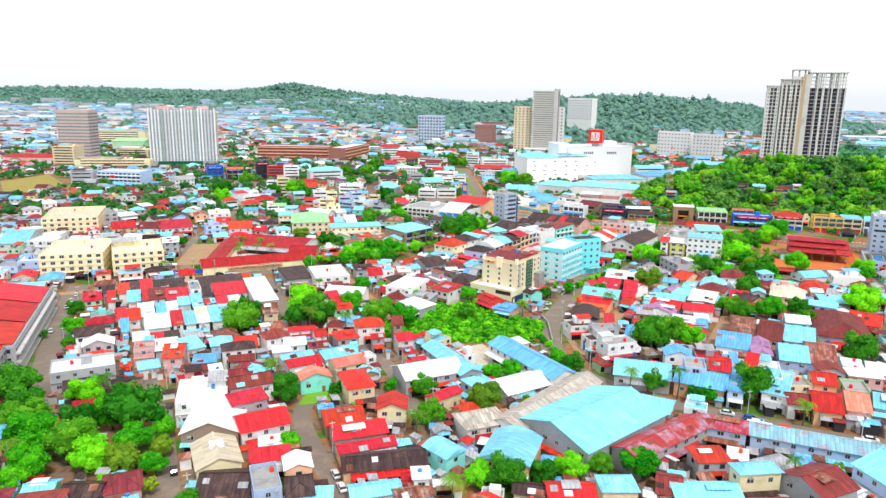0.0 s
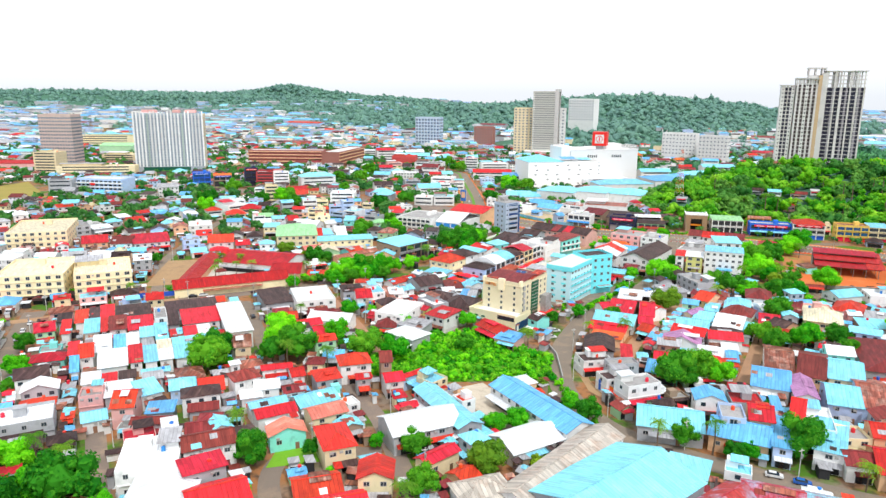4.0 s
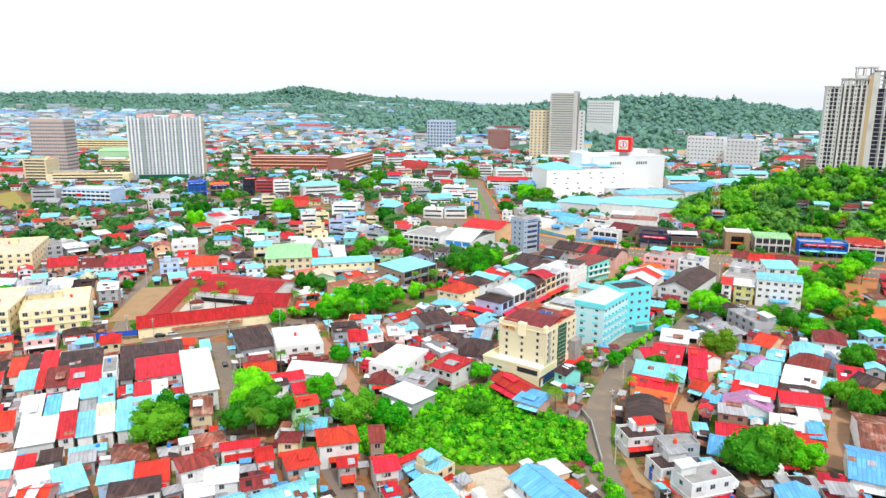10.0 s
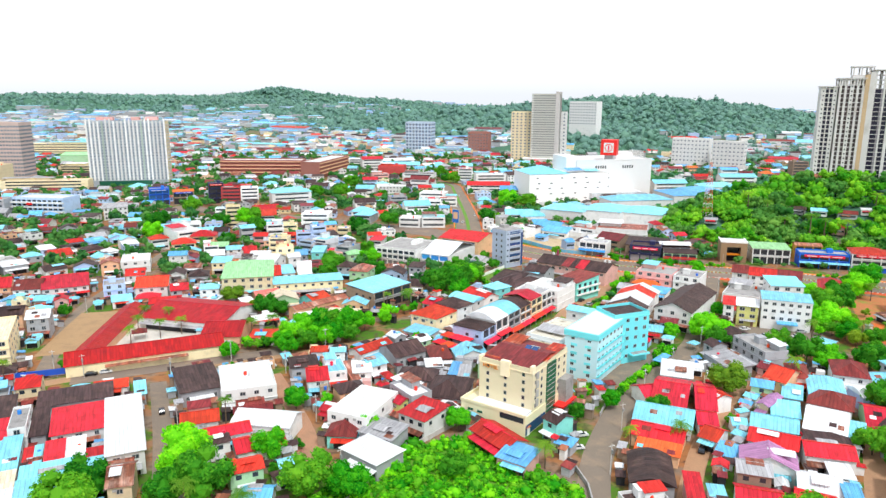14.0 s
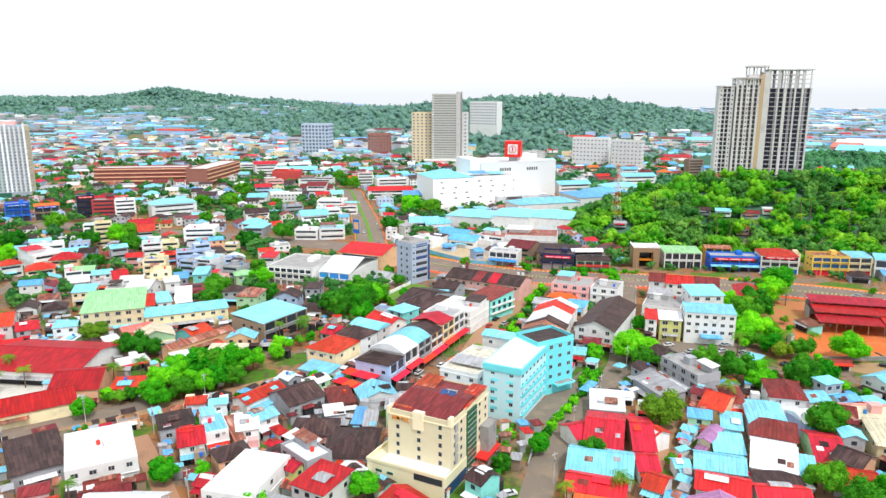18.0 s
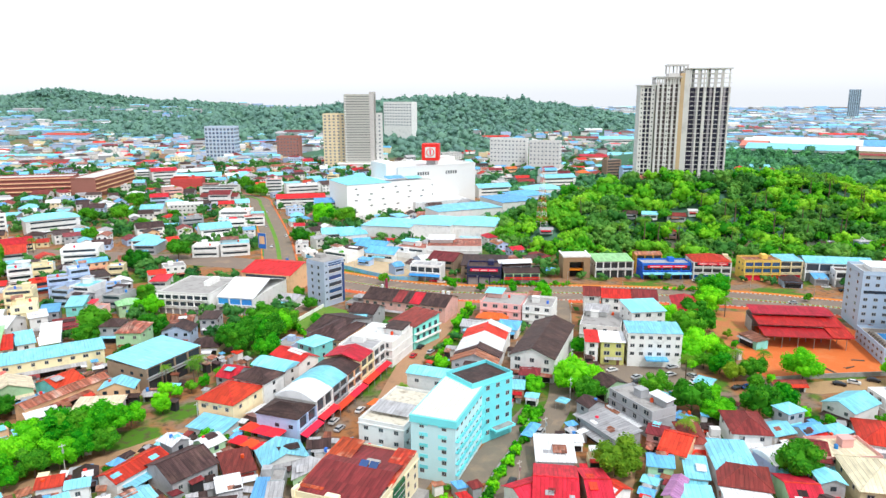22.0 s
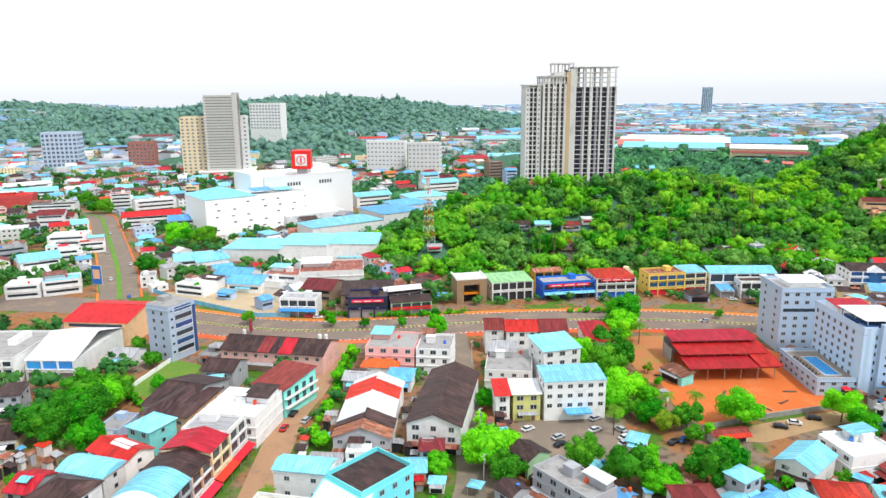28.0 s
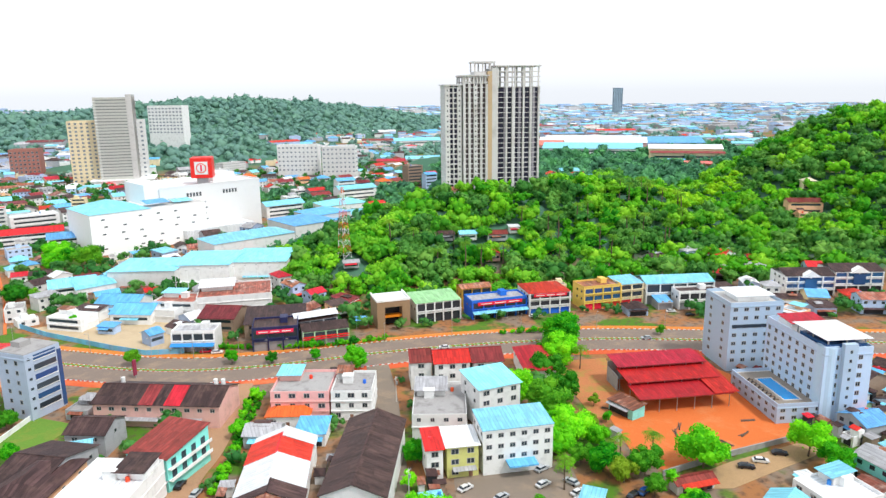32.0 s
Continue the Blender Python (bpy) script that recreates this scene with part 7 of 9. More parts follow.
house("h", "b", "e", -32.6, 332.1, 14.3, 17.7, -4, 4)
house("s", "w", "e", -46.3, 329.9, 5.7, 9.9, 59, 6)
house("h", "r", "y", -48.4, 399.7, 14.1, 15.9, -28, 8)
house("s", "c", "w", -51.4, 386.3, 13.4, 8.5, -28, 4)
house("h", "b", "w", -41, 410.3, 13.4, 11.1, -33, 9)
house("v", "c", "w", -36.5, 420.1, 14.6, 9.4, -33, 9)
house("g", "r", "w", -30.9, 427.6, 16, 9.9, -46, 9)
house("h", "c", "t", -24.5, 441.5, 9.9, 10.7, -43, 9)
house("g", "b", "e", -16, 463.7, 15.1, 25.8, -34, 8)
house("s", "w", "w", 44.8, 358.8, 11, 13.2, -11, 4)
house("g", "r", "w", 35, 340.8, 13.4, 10.6, 21, 4)
house("g", "r", "w", 53.4, 336.7, 6, 8.1, -62, 5)
house("g", "c", "w", 34.9, 322.4, 17.4, 14.5, -16, 4)
house("h", "m", "w", 103.1, 363.8, 11.6, 15.3, -14, 6)
house("g", "c", "w", 112.2, 363.3, 8.2, 8.7, 11, 4)
house("g", "B", "w", 121.9, 362.1, 8.5, 6.3, 14, 4)
house("g", "m", "e", 114.3, 348.4, 5.9, 13.7, -21, 5)
house("g", "r", "o", 31.3, 310.7, 15.4, 10.2, -19, 4)
house("s", "o", "o", 29.9, 301.5, 12.4, 6.8, -16, 3.5)
house("g", "r", "w", 46.7, 321.9, 6.2, 10.3, -2, 4)
house("g", "r", "w", 46.9, 311.9, 5.9, 9.5, -36, 4)
house("v", "b", "e", 25.7, 286.9, 11.5, 16.2, -4, 5)
house("g", "r", "o", 78.7, 355.2, 8, 14, -40, 6)
house("h", "m", "w", 85.5, 361.6, 7.4, 13.5, -10, 5)
house("s", "c", "w", 78.6, 344.7, 6.4, 10.5, -19, 4)
house("G", "u", "y", 68.9, 335.7, 4.3, 11.3, -39, 5)
house("s", "c", "w", 72.2, 331, 8.5, 10.5, -15, 4)
house("g", "c", "w", 66.2, 321.7, 13.3, 10.7, -17, 4)
house("g", "r", "w", 62.7, 310.3, 13.3, 10.2, -22, 4.5)
house("G", "u", "w", 57.4, 297.5, 14.4, 9.8, -14, 5)
house("h", "c", "w", 90.2, 348.6, 11.4, 17.8, -15, 5)
house("h", "m", "w", 88, 338.1, 13.1, 12.7, -24, 5)
house("g", "w", "w", 81.8, 324.7, 11.7, 18.9, -23, 4.5)
house("s", "c", "w", 88, 318.8, 4.6, 10.4, -21, 4)
house("s", "b", "e", 77.7, 313.3, 12.1, 6, -4, 4)
house("g", "r", "w", 74.7, 304.6, 13, 9.9, -7, 5)
lh = house("g", "b", "p", 15.8, 499.5, 41.5, 18, -28, 7.5)
for u, w_, c_ in ((-3, 4.6, "m"), (5.5, 5.2, "r")):
    part("sheet", sloped_slab(w_ / 2, -9.02, 7.45, -.35, 10.53, .06), ROOF[c_], lh, ROOF_WORD[c_] + " roof sheets", pose(u, 0, 0))
for u in (-16, 15, 17.5):
    part("tank", Shape().tube((u, 3, 9.2), (u, 3, 11.4), .7, .7, 10), PAINT_W, lh, "white water tank")
house("g", "b", "e", -4.6, 486, 12.9, 12.8, -27, 7)
house("g", "c", "e", -9.2, 475.3, 9.4, 5, -3, 7)
house("h", "b", "o", -17, 456.4, 16, 22.4, -27, 8)
house("f", "w", "w", 0.7, 446.1, 17.6, 18.8, -28, 10)
ts = house("s", "m", "t", 14.5, 461.5, 13.9, 18.3, -42, 9.5)
for k in range(1, 3):
    part("balcony", Shape().box(6.4, -8.4, k * 3.2, 7.6, 8.4, k * 3.2 + .2).box(7.5, -8.4, k * 3.2 + .2, 7.6, 8.4, k * 3.2 + 1), WALL["w"], ts, "white balcony along the lane")
    for j in range(4):
        part("balcony_door", Shape().box(6.4, -.9, k * 3.2 + .2, 6.46, .9, k * 3.2 + 2.2), GLASS, ts, "", pose(0, -6 + j * 4, 0))
house("f", "p", "p", 57.1, 485.2, 18.3, 17.7, -24, 10)
house("f", "e", "w", 71.7, 478.2, 12.7, 16.6, -24, 10)
house("G", "b", "w", 61.4, 433, 16.7, 40.6, -27, 9)
house("G", "w", "w", 44.3, 452.4, 17.1, 5.6, -19, 7)
house("G", "r", "w", 41.5, 446.4, 17.1, 11.2, -19, 7)
house("G", "w", "w", 37.5, 434.2, 17, 15.8, -19, 7)
house("g", "m", "w", 98.9, 489.3, 8.2, 13.5, -17, 10)
house("g", "r", "w", 108.5, 484.2, 13.2, 13.4, -17, 10)
house("g", "m", "w", 120.3, 480.5, 11.5, 14.6, -17, 10)
house("s", "c", "w", 108.9, 454.5, 15.2, 14.2, 0, 13)
house("h", "r", "w", 139.4, 478.7, 11.9, 24, -19, 6)
house("s", "r", "w", 79.6, 432.1, 5.4, 11.2, -14, 9)
house("s", "w", "Y", 87, 430.3, 9.6, 10.2, -14, 9)
# streets and yards that stay open
take(117, 402, 36, 34)
take(125, 436, 22, 44, -14)
take(140, 386, 44, 18, 6)
take(166, 396, 50, 16)
take(-3, 418, 84, 10, 74)
take(-68, 392, 46, 10, 60)
take(-62, 424, 34, 9, 58)
take(-100, 152, 26, 16, 60)
take(-112, 140, 14, 10, 20)
take(-79, 404, 14, 10, 30)
take(-134, 344, 84, 16, 32)
take(-194, 373, 65, 18, -74)

# ---- street and garden trees ----
tree(-105, 164, 7.8, "d")
tree(-150, 176, 7.2, "d")
tree(-123, 148, 7.1, "l")
tree(-111, 147, 6.9, "d")
tree(-121, 138, 7.0, "P")
tree(-96, 144, 4.1, "y")
tree(-90, 135, 2.8, "d")
tree(-124, 179, 4.4, "P")
tree(-116, 179, 4.7, "P")
tree(-128, 176, 5.5, "l")
tree(-84, 137, 2.2, "y")
tree(-71, 191, 5.2, "d")
tree(-94, 272, 7.5, "l")
tree(-84, 263, 7.5, "d")
tree(-81, 206, 3.6, "P")
tree(-56, 198, 2.6, "d")
tree(-29, 203, 4.1, "d")
tree(-26, 176, 5.0, "P")
tree(-23, 184, 4.2, "d")
tree(-8, 219, 3.5, "l")
tree(-2, 222, 3.5, "l")
tree(-8, 196, 5.0, "y")
tree(-40, 205, 2.3, "l")
tree(-11, 144, 4.6, "P")
tree(-6, 153, 3.7, "l")
tree(1, 153, 5.1, "d")
tree(10, 157, 3.7, "d")
tree(17, 161, 3.8, "l")
tree(24, 164, 3.4, "d")
tree(34, 165, 4.7, "l")
tree(27, 174, 2.6, "d")
tree(19, 231, 4.1, "d")
tree(14, 237, 2.9, "l")
tree(45, 221, 3.9, "d")
tree(37, 215, 3.1, "P")
tree(52, 217, 3.2, "P")
tree(57, 214, 2.9, "d")
tree(61, 215, 2.7, "l")
tree(75, 218, 7.2, "d")
tree(86, 204, 5.9, "P")
tree(49, 260, 7.3, "d")
tree(58, 269, 6.6, "d")
tree(65, 267, 4.7, "l")
tree(90, 313, 4.9, "d")
tree(105, 307, 6.0, "l")
tree(119, 314, 5.1, "d")
tree(118, 300, 4.3, "d")
tree(150, 325, 7.5, "l")
tree(123, 259, 6.8, "d")
tree(75, 247, 2.2, "d")
tree(-172, 231, 4.5, "l")
tree(-188, 254, 4.1, "d")
tree(-166, 219, 2.9, "d")
tree(-66, 174, 2.7, "l")
tree(-58, 162, 2.9, "l")
tree(-71, 131, 2.9, "d")
tree(-115, 130, 4.1, "l")
tree(-92, 259, 5.5, "d")
tree(-85, 256, 4.4, "P")
tree(-70, 255, 3.6, "P")
tree(-60, 270, 6.4, "d")
tree(-49, 269, 5.3, "l")
tree(-52, 302, 3.8, "l")
tree(-27, 310, 3.8, "l")
tree(-1, 292, 3.7, "P")
tree(-25, 284, 3.5, "d")
tree(34, 328, 4.1, "d")
tree(20, 333, 2.9, "l")
tree(37, 309, 3.6, "P")
tree(94, 302, 5.6, "d")
tree(-76, 285, 4.8, "l")
tree(-80, 317, 3.7, "l")
tree(-71, 319, 2.5, "l")
tree(-87, 311, 1.8, "l")
tree(-120, 355, 3.4, "l")
tree(-56, 461, 7.5, "d")
tree(-49, 476, 7.5, "d")
tree(-42, 473, 6.0, "l")
tree(-66, 428, 5.9, "P")
tree(-72, 408, 2.9, "l")
tree(-31, 510, 3.3, "d")
tree(-27, 486, 2.6, "l")
tree(64, 404, 6.2, "l")
tree(66, 394, 5.0, "d")
tree(77, 438, 3.3, "l")
tree(50, 403, 3.6, "l")
tree(124, 444, 7.5, "d")
tree(121, 459, 6.5, "l")
tree(139, 470, 6.0, "d")
tree(164, 499, 7.5, "l")
tree(96, 383, 6.0, "d")
tree(100, 377, 3.6, "l")
tree(125, 381, 4.6, "l")
tree(84, 361, 4.5, "P")
tree(59, 350, 6.2, "y")
tree(115.3, 424.6, 4.6, "l")
tree(107, 409.3, 3.4, "P")
tree(101.1, 384.3, 4.2, "l")
tree(102.1, 375.4, 4.0, "l")
tree(116, 377.5, 6.0, "d")
tree(89.5, 395.5, 4.9, "d")
tree(130.5, 406.4, 4.6, "d")
tree(123.1, 405.7, 3.6, "y")
tree(121.2, 412.2, 4.2, "l")
tree(137, 411.5, 3.6, "P")
tree(128, 414, 3.4, "P")
tree(147, 402.5, 6.0, "l")
tree(113, 431, 4.2, "d")
tree(119, 438, 4.6, "l")
tree(128, 424, 3.6, "l")
tree(131, 433, 3.0, "y")
tree(118, 418, 3.4, "d")
tree(113, 416, 2.4, "l")
tree(126, 397, 3.0, "d")
tree(133, 398, 2.4, "l")
tree(108, 392, 2.6, "l")
tree(128, 386, 3.6, "l")
tree(106, 381, 3.2, "d")
tree(134.2, 368.8, 2.0, "l")
tree(149.2, 366.5, 2.4, "d")
tree(129, 374, 2.1, "l")
tree(140, 436, 1.6, "l")
tree(143, 447, 2.0, "y")
tree(140, 456, 2.4, "l")
tree(105, 341, 6.4, "d")
tree(-204, 584, 7.5, "d")
tree(-228, 615, 7.5, "l")
tree(-118, 471, 5.3, "d")
tree(-97, 451, 3.9, "d")
tree(-105, 507, 5.2, "l")
tree(-94, 480, 5.8, "d")
tree(46, 459, 2.9, "l")
tree(38, 438, 2.7, "l")
tree(30, 405, 3.6, "l")
tree(-19, 611, 2.9, "l")
tree(5, 551, 3.1, "d")
tree(178, 395, 5.8, "l")
tree(176, 385, 4.7, "l")
tree(122, 429, 5.9, "l")
tree(135, 453, 6.1, "d")
tree(153, 482, 6.5, "l")
tree(151, 488, 4.7, "d")
tree(157, 475, 3.7, "P")
tree(71, 407, 4.6, "l")
tree(65, 412, 3.9, "d")
tree(70, 426, 2.5, "l")
tree(-46, 466, 7.3, "d")
tree(-38, 529, 3.3, "d")
tree(82, 511, 4.6, "l")
tree(22, 428, 2.6, "l")
tree(27, 448, 1.9, "l")
tree(43, 497, 2.5, "l")
tree(34, 474, 2.7, "l")
tree(40, 536, 2.9, "l")
tree(54, 530, 2.4, "d")
tree(70, 526, 2.1, "l")
tree(209, 492, 2.1, "d")
tree(-115, 907, 5.4, "d")
tree(-50, 674, 4.2, "l")
tree(-40, 663, 4.1, "d")
tree(-30, 742, 6.4, "l")
tree(-38, 737, 5.6, "l")
tree(-291.8, 658.7, 8.5, "d")
tree(-285.6, 591.1, 8.0, "d")
tree(-269.3, 557.4, 6.7, "l")
tree(-224.0, 619.1, 7.7, "d")
tree(-241.7, 604.2, 6.3, "d")
tree(-209.6, 546.1, 4.9, "d")
tree(-119.0, 483.5, 7.2, "d")
tree(-194.9, 761.9, 8.5, "d")
tree(-206.2, 837.2, 8.5, "d")
tree(-135.9, 601.5, 6.7, "d")
tree(-119.3, 626.9, 7.0, "d")
tree(-111.3, 529.1, 5.6, "d")
tree(-102.7, 513.5, 4.8, "l")
tree(-127.6, 948.9, 8.5, "d")
tree(-105.1, 900.0, 7.3, "d")
tree(-35.3, 744.9, 8.5, "l")
tree(-18.4, 728.0, 8.4, "d")
tree(-47.5, 663.2, 5.9, "d")
tree(-127.2, 684.8, 4.4, "P")
tree(-115.8, 689.7, 4.4, "P")
tree(-217.0, 657.0, 3.7, "P")
tree(-219.8, 761.4, 7.9, "d")
tree(-191.8, 685.3, 6.1, "d")
tree(-166.9, 723.2, 5.6, "d")
tree(-154.7, 760.9, 6.0, "d")

tree(-112.0, 249.0, 7.0, "d")
tree(-113.0, 260.0, 6.0, "d")
tree(-56.0, 455.0, 6, "d")
tree(-48.0, 465.0, 6.5, "l")
tree(-40.0, 479.0, 6, "d")
tree(-43.0, 448.0, 5, "l")
tree(-103.1, 366.6, 4.2, "l")
tree(-101.7, 372.9, 5.3, "l")
tree(-99.2, 379.2, 5.8, "l")
tree(-95.1, 383.1, 6.4, "l")
tree(-90.8, 385.8, 6.3, "d")
tree(-86.4, 388.6, 6.3, "l")
tree(-81.7, 391.1, 5.7, "l")
tree(-77.8, 395.5, 4.1, "l")
tree(-98.9, 361.7, 3.4, "l")
tree(-94.2, 368.6, 4.6, "d")
tree(-89.5, 372.5, 4.8, "l")
tree(-84.8, 376.6, 4.9, "l")
tree(-80.3, 379.6, 4.3, "d")
tree(-113.2, 365.0, 2.5, "d")
tree(-110.1, 366.9, 2.7, "d")
tree(-116.1, 364.5, 2.2, "d")
tree(-149.6, 423.3, 4.9, "y")
tree(-126.6, 407.2, 5.5, "d")
tree(-120.7, 406.8, 4.5, "d")
tree(-132.4, 410.1, 3.7, "y")
tree(-122.1, 380.7, 3.3, "P")
tree(-113.8, 383.0, 3.7, "P")
tree(-70.7, 404.1, 2.9, "l")
tree(-113.7, 396.3, 1.7, "l")
tree(-99, 154, 4.4, "l")
tree(-104, 144, 4.8, "l")
tree(-134, 158, 6, "d")
tree(-140, 166, 6, "d")
tree(-117, 158, 5.8, "d")
tree(-90, 154, 3, "y")
tree(-87, 145, 3, "l")
tree(-116, 137, 5, "l")
tree(-95, 163, 3, "l")
tree(-128, 150, 4, "P")
tree(-113, 166, 5, "l")
tree(-69, 415, 2.2, "l")
tree(-65, 419, 2.4, "d")
tree(-62, 424, 2.2, "l")
tree(-58, 430, 2.3, "d")
tree(-66, 434, 3.6, "P")
tree(-73, 417, 2.6, "l")
tree(-47, 379, 2.2, "d")
tree(-52, 381, 2.4, "l")

# ---- shops along the north side of the avenue ----
SHUTTER = mat("grey_roller_shutter", (0.30, 0.31, 0.33), 0.6, 0.2, 0.15, 0.4, 0.4, None, 0.3, 0, 0.3, 4)
PAINT_BLUE = plaster("strong_blue_plaster", (0.03, 0.16, 0.72), 0.3)
PAINT_YEL = plaster("warm_yellow_plaster", (0.85, 0.60, 0.14), 0.3)
PAINT_TAN = plaster("tan_plaster", (0.34, 0.22, 0.13), 0.3)
MUSTARD = plaster("mustard_plaster", (0.55, 0.32, 0.05), 0.5)
ORANGE_P = mat("orange_sign_panel", (0.85, 0.28, 0.01), 0.5)
TARP_B = mat("blue_awning_sheet", (0.04, 0.30, 0.72), 0.6, 0, 0.1, 0.3, 0.3)


def gable_piece(hw, z0, rise, y0, y1):
    s = Shape()
    a = [(-hw, y0, z0), (hw, y0, z0), (0, y0, z0 + rise)]
    b = [(x, y1, z) for x, _, z in a]
    s.face(a); s.face(b[::-1])
    for i in range(3):
        j = (i + 1) % 3
        s.face([a[i], b[i], b[j], a[j]])
    return s


def shop(label, x, y, w, d, rot, h, storeys, bays, wall, band, roof, deck, base=None, awning=None, sign=None, ledge=None):
    """A shop house: open bays below, banded windows above, a parapet with a sign, and a deck or metal roof behind it."""
    ob = thing("shop_house", x, y, ground_z(x, y), rot, label, "shop", "shops along the avenue")
    take(x, y, w, d, rot, 1)
    hw, hd, fh = w / 2, d / 2, h / storeys
    part("wall", Shape().box(-hw, -hd + .4, 0, hw, hd, h), wall, ob)
    part("floor_slab", Shape().box(-hw, -hd - .5, fh - .35, hw, -hd + .4, fh), ledge or wall, ob)
    for i in range(bays + 1):
        part("pillar", Shape().box(-.25, -hd - .3, 0, .25, -hd + .4, h), wall, ob, "", pose(-hw + .25 + i * (w - .5) / bays, 0, 0))
    bw = (w - .5) / bays
    for i in range(bays):
        xc = -hw + .25 + bw * (i + .5)
        # with DARK as base this sheet paints the shade of an open bay
        part("shutter", Shape().box(-bw / 2 + .3, -hd + .25, 0, bw / 2 - .3, -hd + .4, fh - .5), base or SHUTTER, ob, "", pose(xc, 0, 0))
        for k in range(1, storeys):
            part("window", Shape().box(-bw / 2 + .3, -hd + .2, k * fh + .9, bw / 2 - .3, -hd + .4, (k + 1) * fh - .55), band, ob, "", pose(xc, 0, 0))
    for k in range(1, storeys):
        part("ledge", Shape().box(-hw - .1, -hd - .45, k * fh + .5, hw + .1, -hd + .2, k * fh + .9), ledge or wall, ob)
        for j in range(max(2, int(d / 5))):
            part("side_window", Shape().box(-hw - .06, -.7, k * fh + 1.1, -hw + .1, .7, k * fh + 2.2), GLASS, ob, "", pose(0, -hd + 2.5 + j * 4.6, 0))
    if roof == "deck":
        part("roof_deck", Shape().box(-hw + .3, -hd + .7, h, hw - .3, hd - .3, h + .12), deck, ob, "stained flat roof deck")
        part("parapet", Shape().box(-hw, -hd + .4, h, hw, -hd + .7, h + .9).box(-hw, hd - .3, h, hw, hd, h + .9).box(-hw, -hd + .7, h, -hw + .3, hd - .3, h + .9).box(hw - .3, -hd + .7, h, hw, hd - .3, h + .9), wall, ob)
        part("stair_head", Shape().box(hw * .2, 0, h + .1, hw * .2 + 3, hd * .7, h + 2.4), wall, ob)
    else:
        rz = {"g": gable_roof(w + .6, d + .4, d * .14), "s": shed_roof(w + .6, d + .4, 1.2), "h": hip_roof(w + .6, d + .4, d * .16), "v": vault_roof(w + .6, d + .4, 2.6) if roof == "v" else None}[roof]
        part("roof", rz, deck, ob, "", pose(0, 0.2, h))
    if awning:
        a_ = part("awning", sloped_slab(hw, -hd - 2.8, fh - .9, -hd - .4, fh - .1), awning, ob)
        for i in range(bays + 1):
            part("post", Shape().box(-.06, -hd - 2.75, 0, .06, -hd - 2.63, fh - .9), STEEL, a_, "", pose(-hw + .2 + i * (w - .4) / bays, 0, 0))
    if sign:
        s_ = part("sign_board", Shape().box(-hw * .8, -hd - .65, h - 1.5, hw * .8, -hd - .3, h - .1), sign, ob)
        for i in range(3):
            part("lettering_bar", Shape().box(-hw * .2, -hd - .7, h - 1.0, hw * .2, -hd - .65, h - .6), PAINT_W, s_, "", pose((i - 1) * hw * .5, 0, 0))
    for k in range(2):
        part("air_unit", Shape().box(-.5, 0, 0, .5, .4, .7).box(-.35, -.04, .1, .35, 0, .6), FRAME, ob, "", pose(hw * (.5 - k * .9), -hd - .35, fh + .1))
    return ob


shop("white two-storey shop with a blue awning", 29.6, 560.4, 17.4, 10, -22, 8, 2, 4, WALL["w"], GLASS, "deck", ROOF["e"], None, TARP_B)
shop("dark-fronted shop with a brown flat roof", 59.7, 550.2, 18.1, 14, -13, 9, 2, 3, mat("navy_shop_cladding", (0.02, 0.03, 0.09), 0.5), GLASS, "deck", ROOF["b"], None, None, SIGN_RED)
shop("pale green shop with a red fascia", 79, 547.6, 19, 12, -6, 6, 2, 4, WALL["G"], GLASS, "g", ROOF["b"], SHUTTER, None, None, SIGN_RED)
part("upper_roof", gable_roof(19, 7, 1.6), ROOF["w"], shop("low shop behind with a raised white roof", 77.2, 556, 18, 7, 2, 7.5, 2, 3, WALL["e"], GLASS, "s", ROOF["b"]), "white metal roof", pose(0, 0, 8.8))
# the tan portal building
pb = thing("shop_house", 111.5, 556.4, 0, -6, "tan boxed portal shop with a recessed dark front", "shop", "shops along the avenue")
take(111.5, 556.4, 15, 14, -6, 1)
part("frame", Shape().box(-7.4, -7, 0, -3.9, 7, 12).box(3.9, -7, 0, 7.4, 7, 12).box(-3.9, -7, 9.4, 3.9, 7, 12).box(-3.9, -1, 0, 3.9, 7, 9.4), PAINT_TAN, pb)
part("balcony", Shape().box(-3.9, -5.4, 4.2, 3.9, -1, 4.6).box(-3.9, -5.6, 4.2, 3.9, -5.4, 5.4), ORANGE_P, pb, "orange balcony front")
part("glazing", Shape().box(-3.9, -1.2, 4.9, 3.9, -1, 9.2), GLASS, pb)
part("door", Shape().box(-3.4, -1.3, 0, 3.4, -1, 3.8), DARK, pb)
part("parapet", Shape().box(-7.6, -7.2, 12, 7.6, -6.6, 12.9).box(-7.6, -6.6, 12, -7, 7, 12.9).box(7, -6.6, 12, 7.6, 7, 12.9), WALL["w"], pb)
part("roof_deck", Shape().box(-7, -6.6, 12, 7, 7, 12.15), ROOF["w"], pb)
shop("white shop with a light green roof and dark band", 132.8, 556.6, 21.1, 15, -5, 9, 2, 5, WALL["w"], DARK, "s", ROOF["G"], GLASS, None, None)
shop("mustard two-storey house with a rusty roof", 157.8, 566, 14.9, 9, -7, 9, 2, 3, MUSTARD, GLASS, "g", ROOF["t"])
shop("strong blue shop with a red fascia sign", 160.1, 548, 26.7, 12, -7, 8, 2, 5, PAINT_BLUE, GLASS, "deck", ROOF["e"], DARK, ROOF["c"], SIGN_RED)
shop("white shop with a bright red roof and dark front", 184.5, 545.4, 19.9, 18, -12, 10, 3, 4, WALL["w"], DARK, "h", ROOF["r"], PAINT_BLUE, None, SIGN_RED)
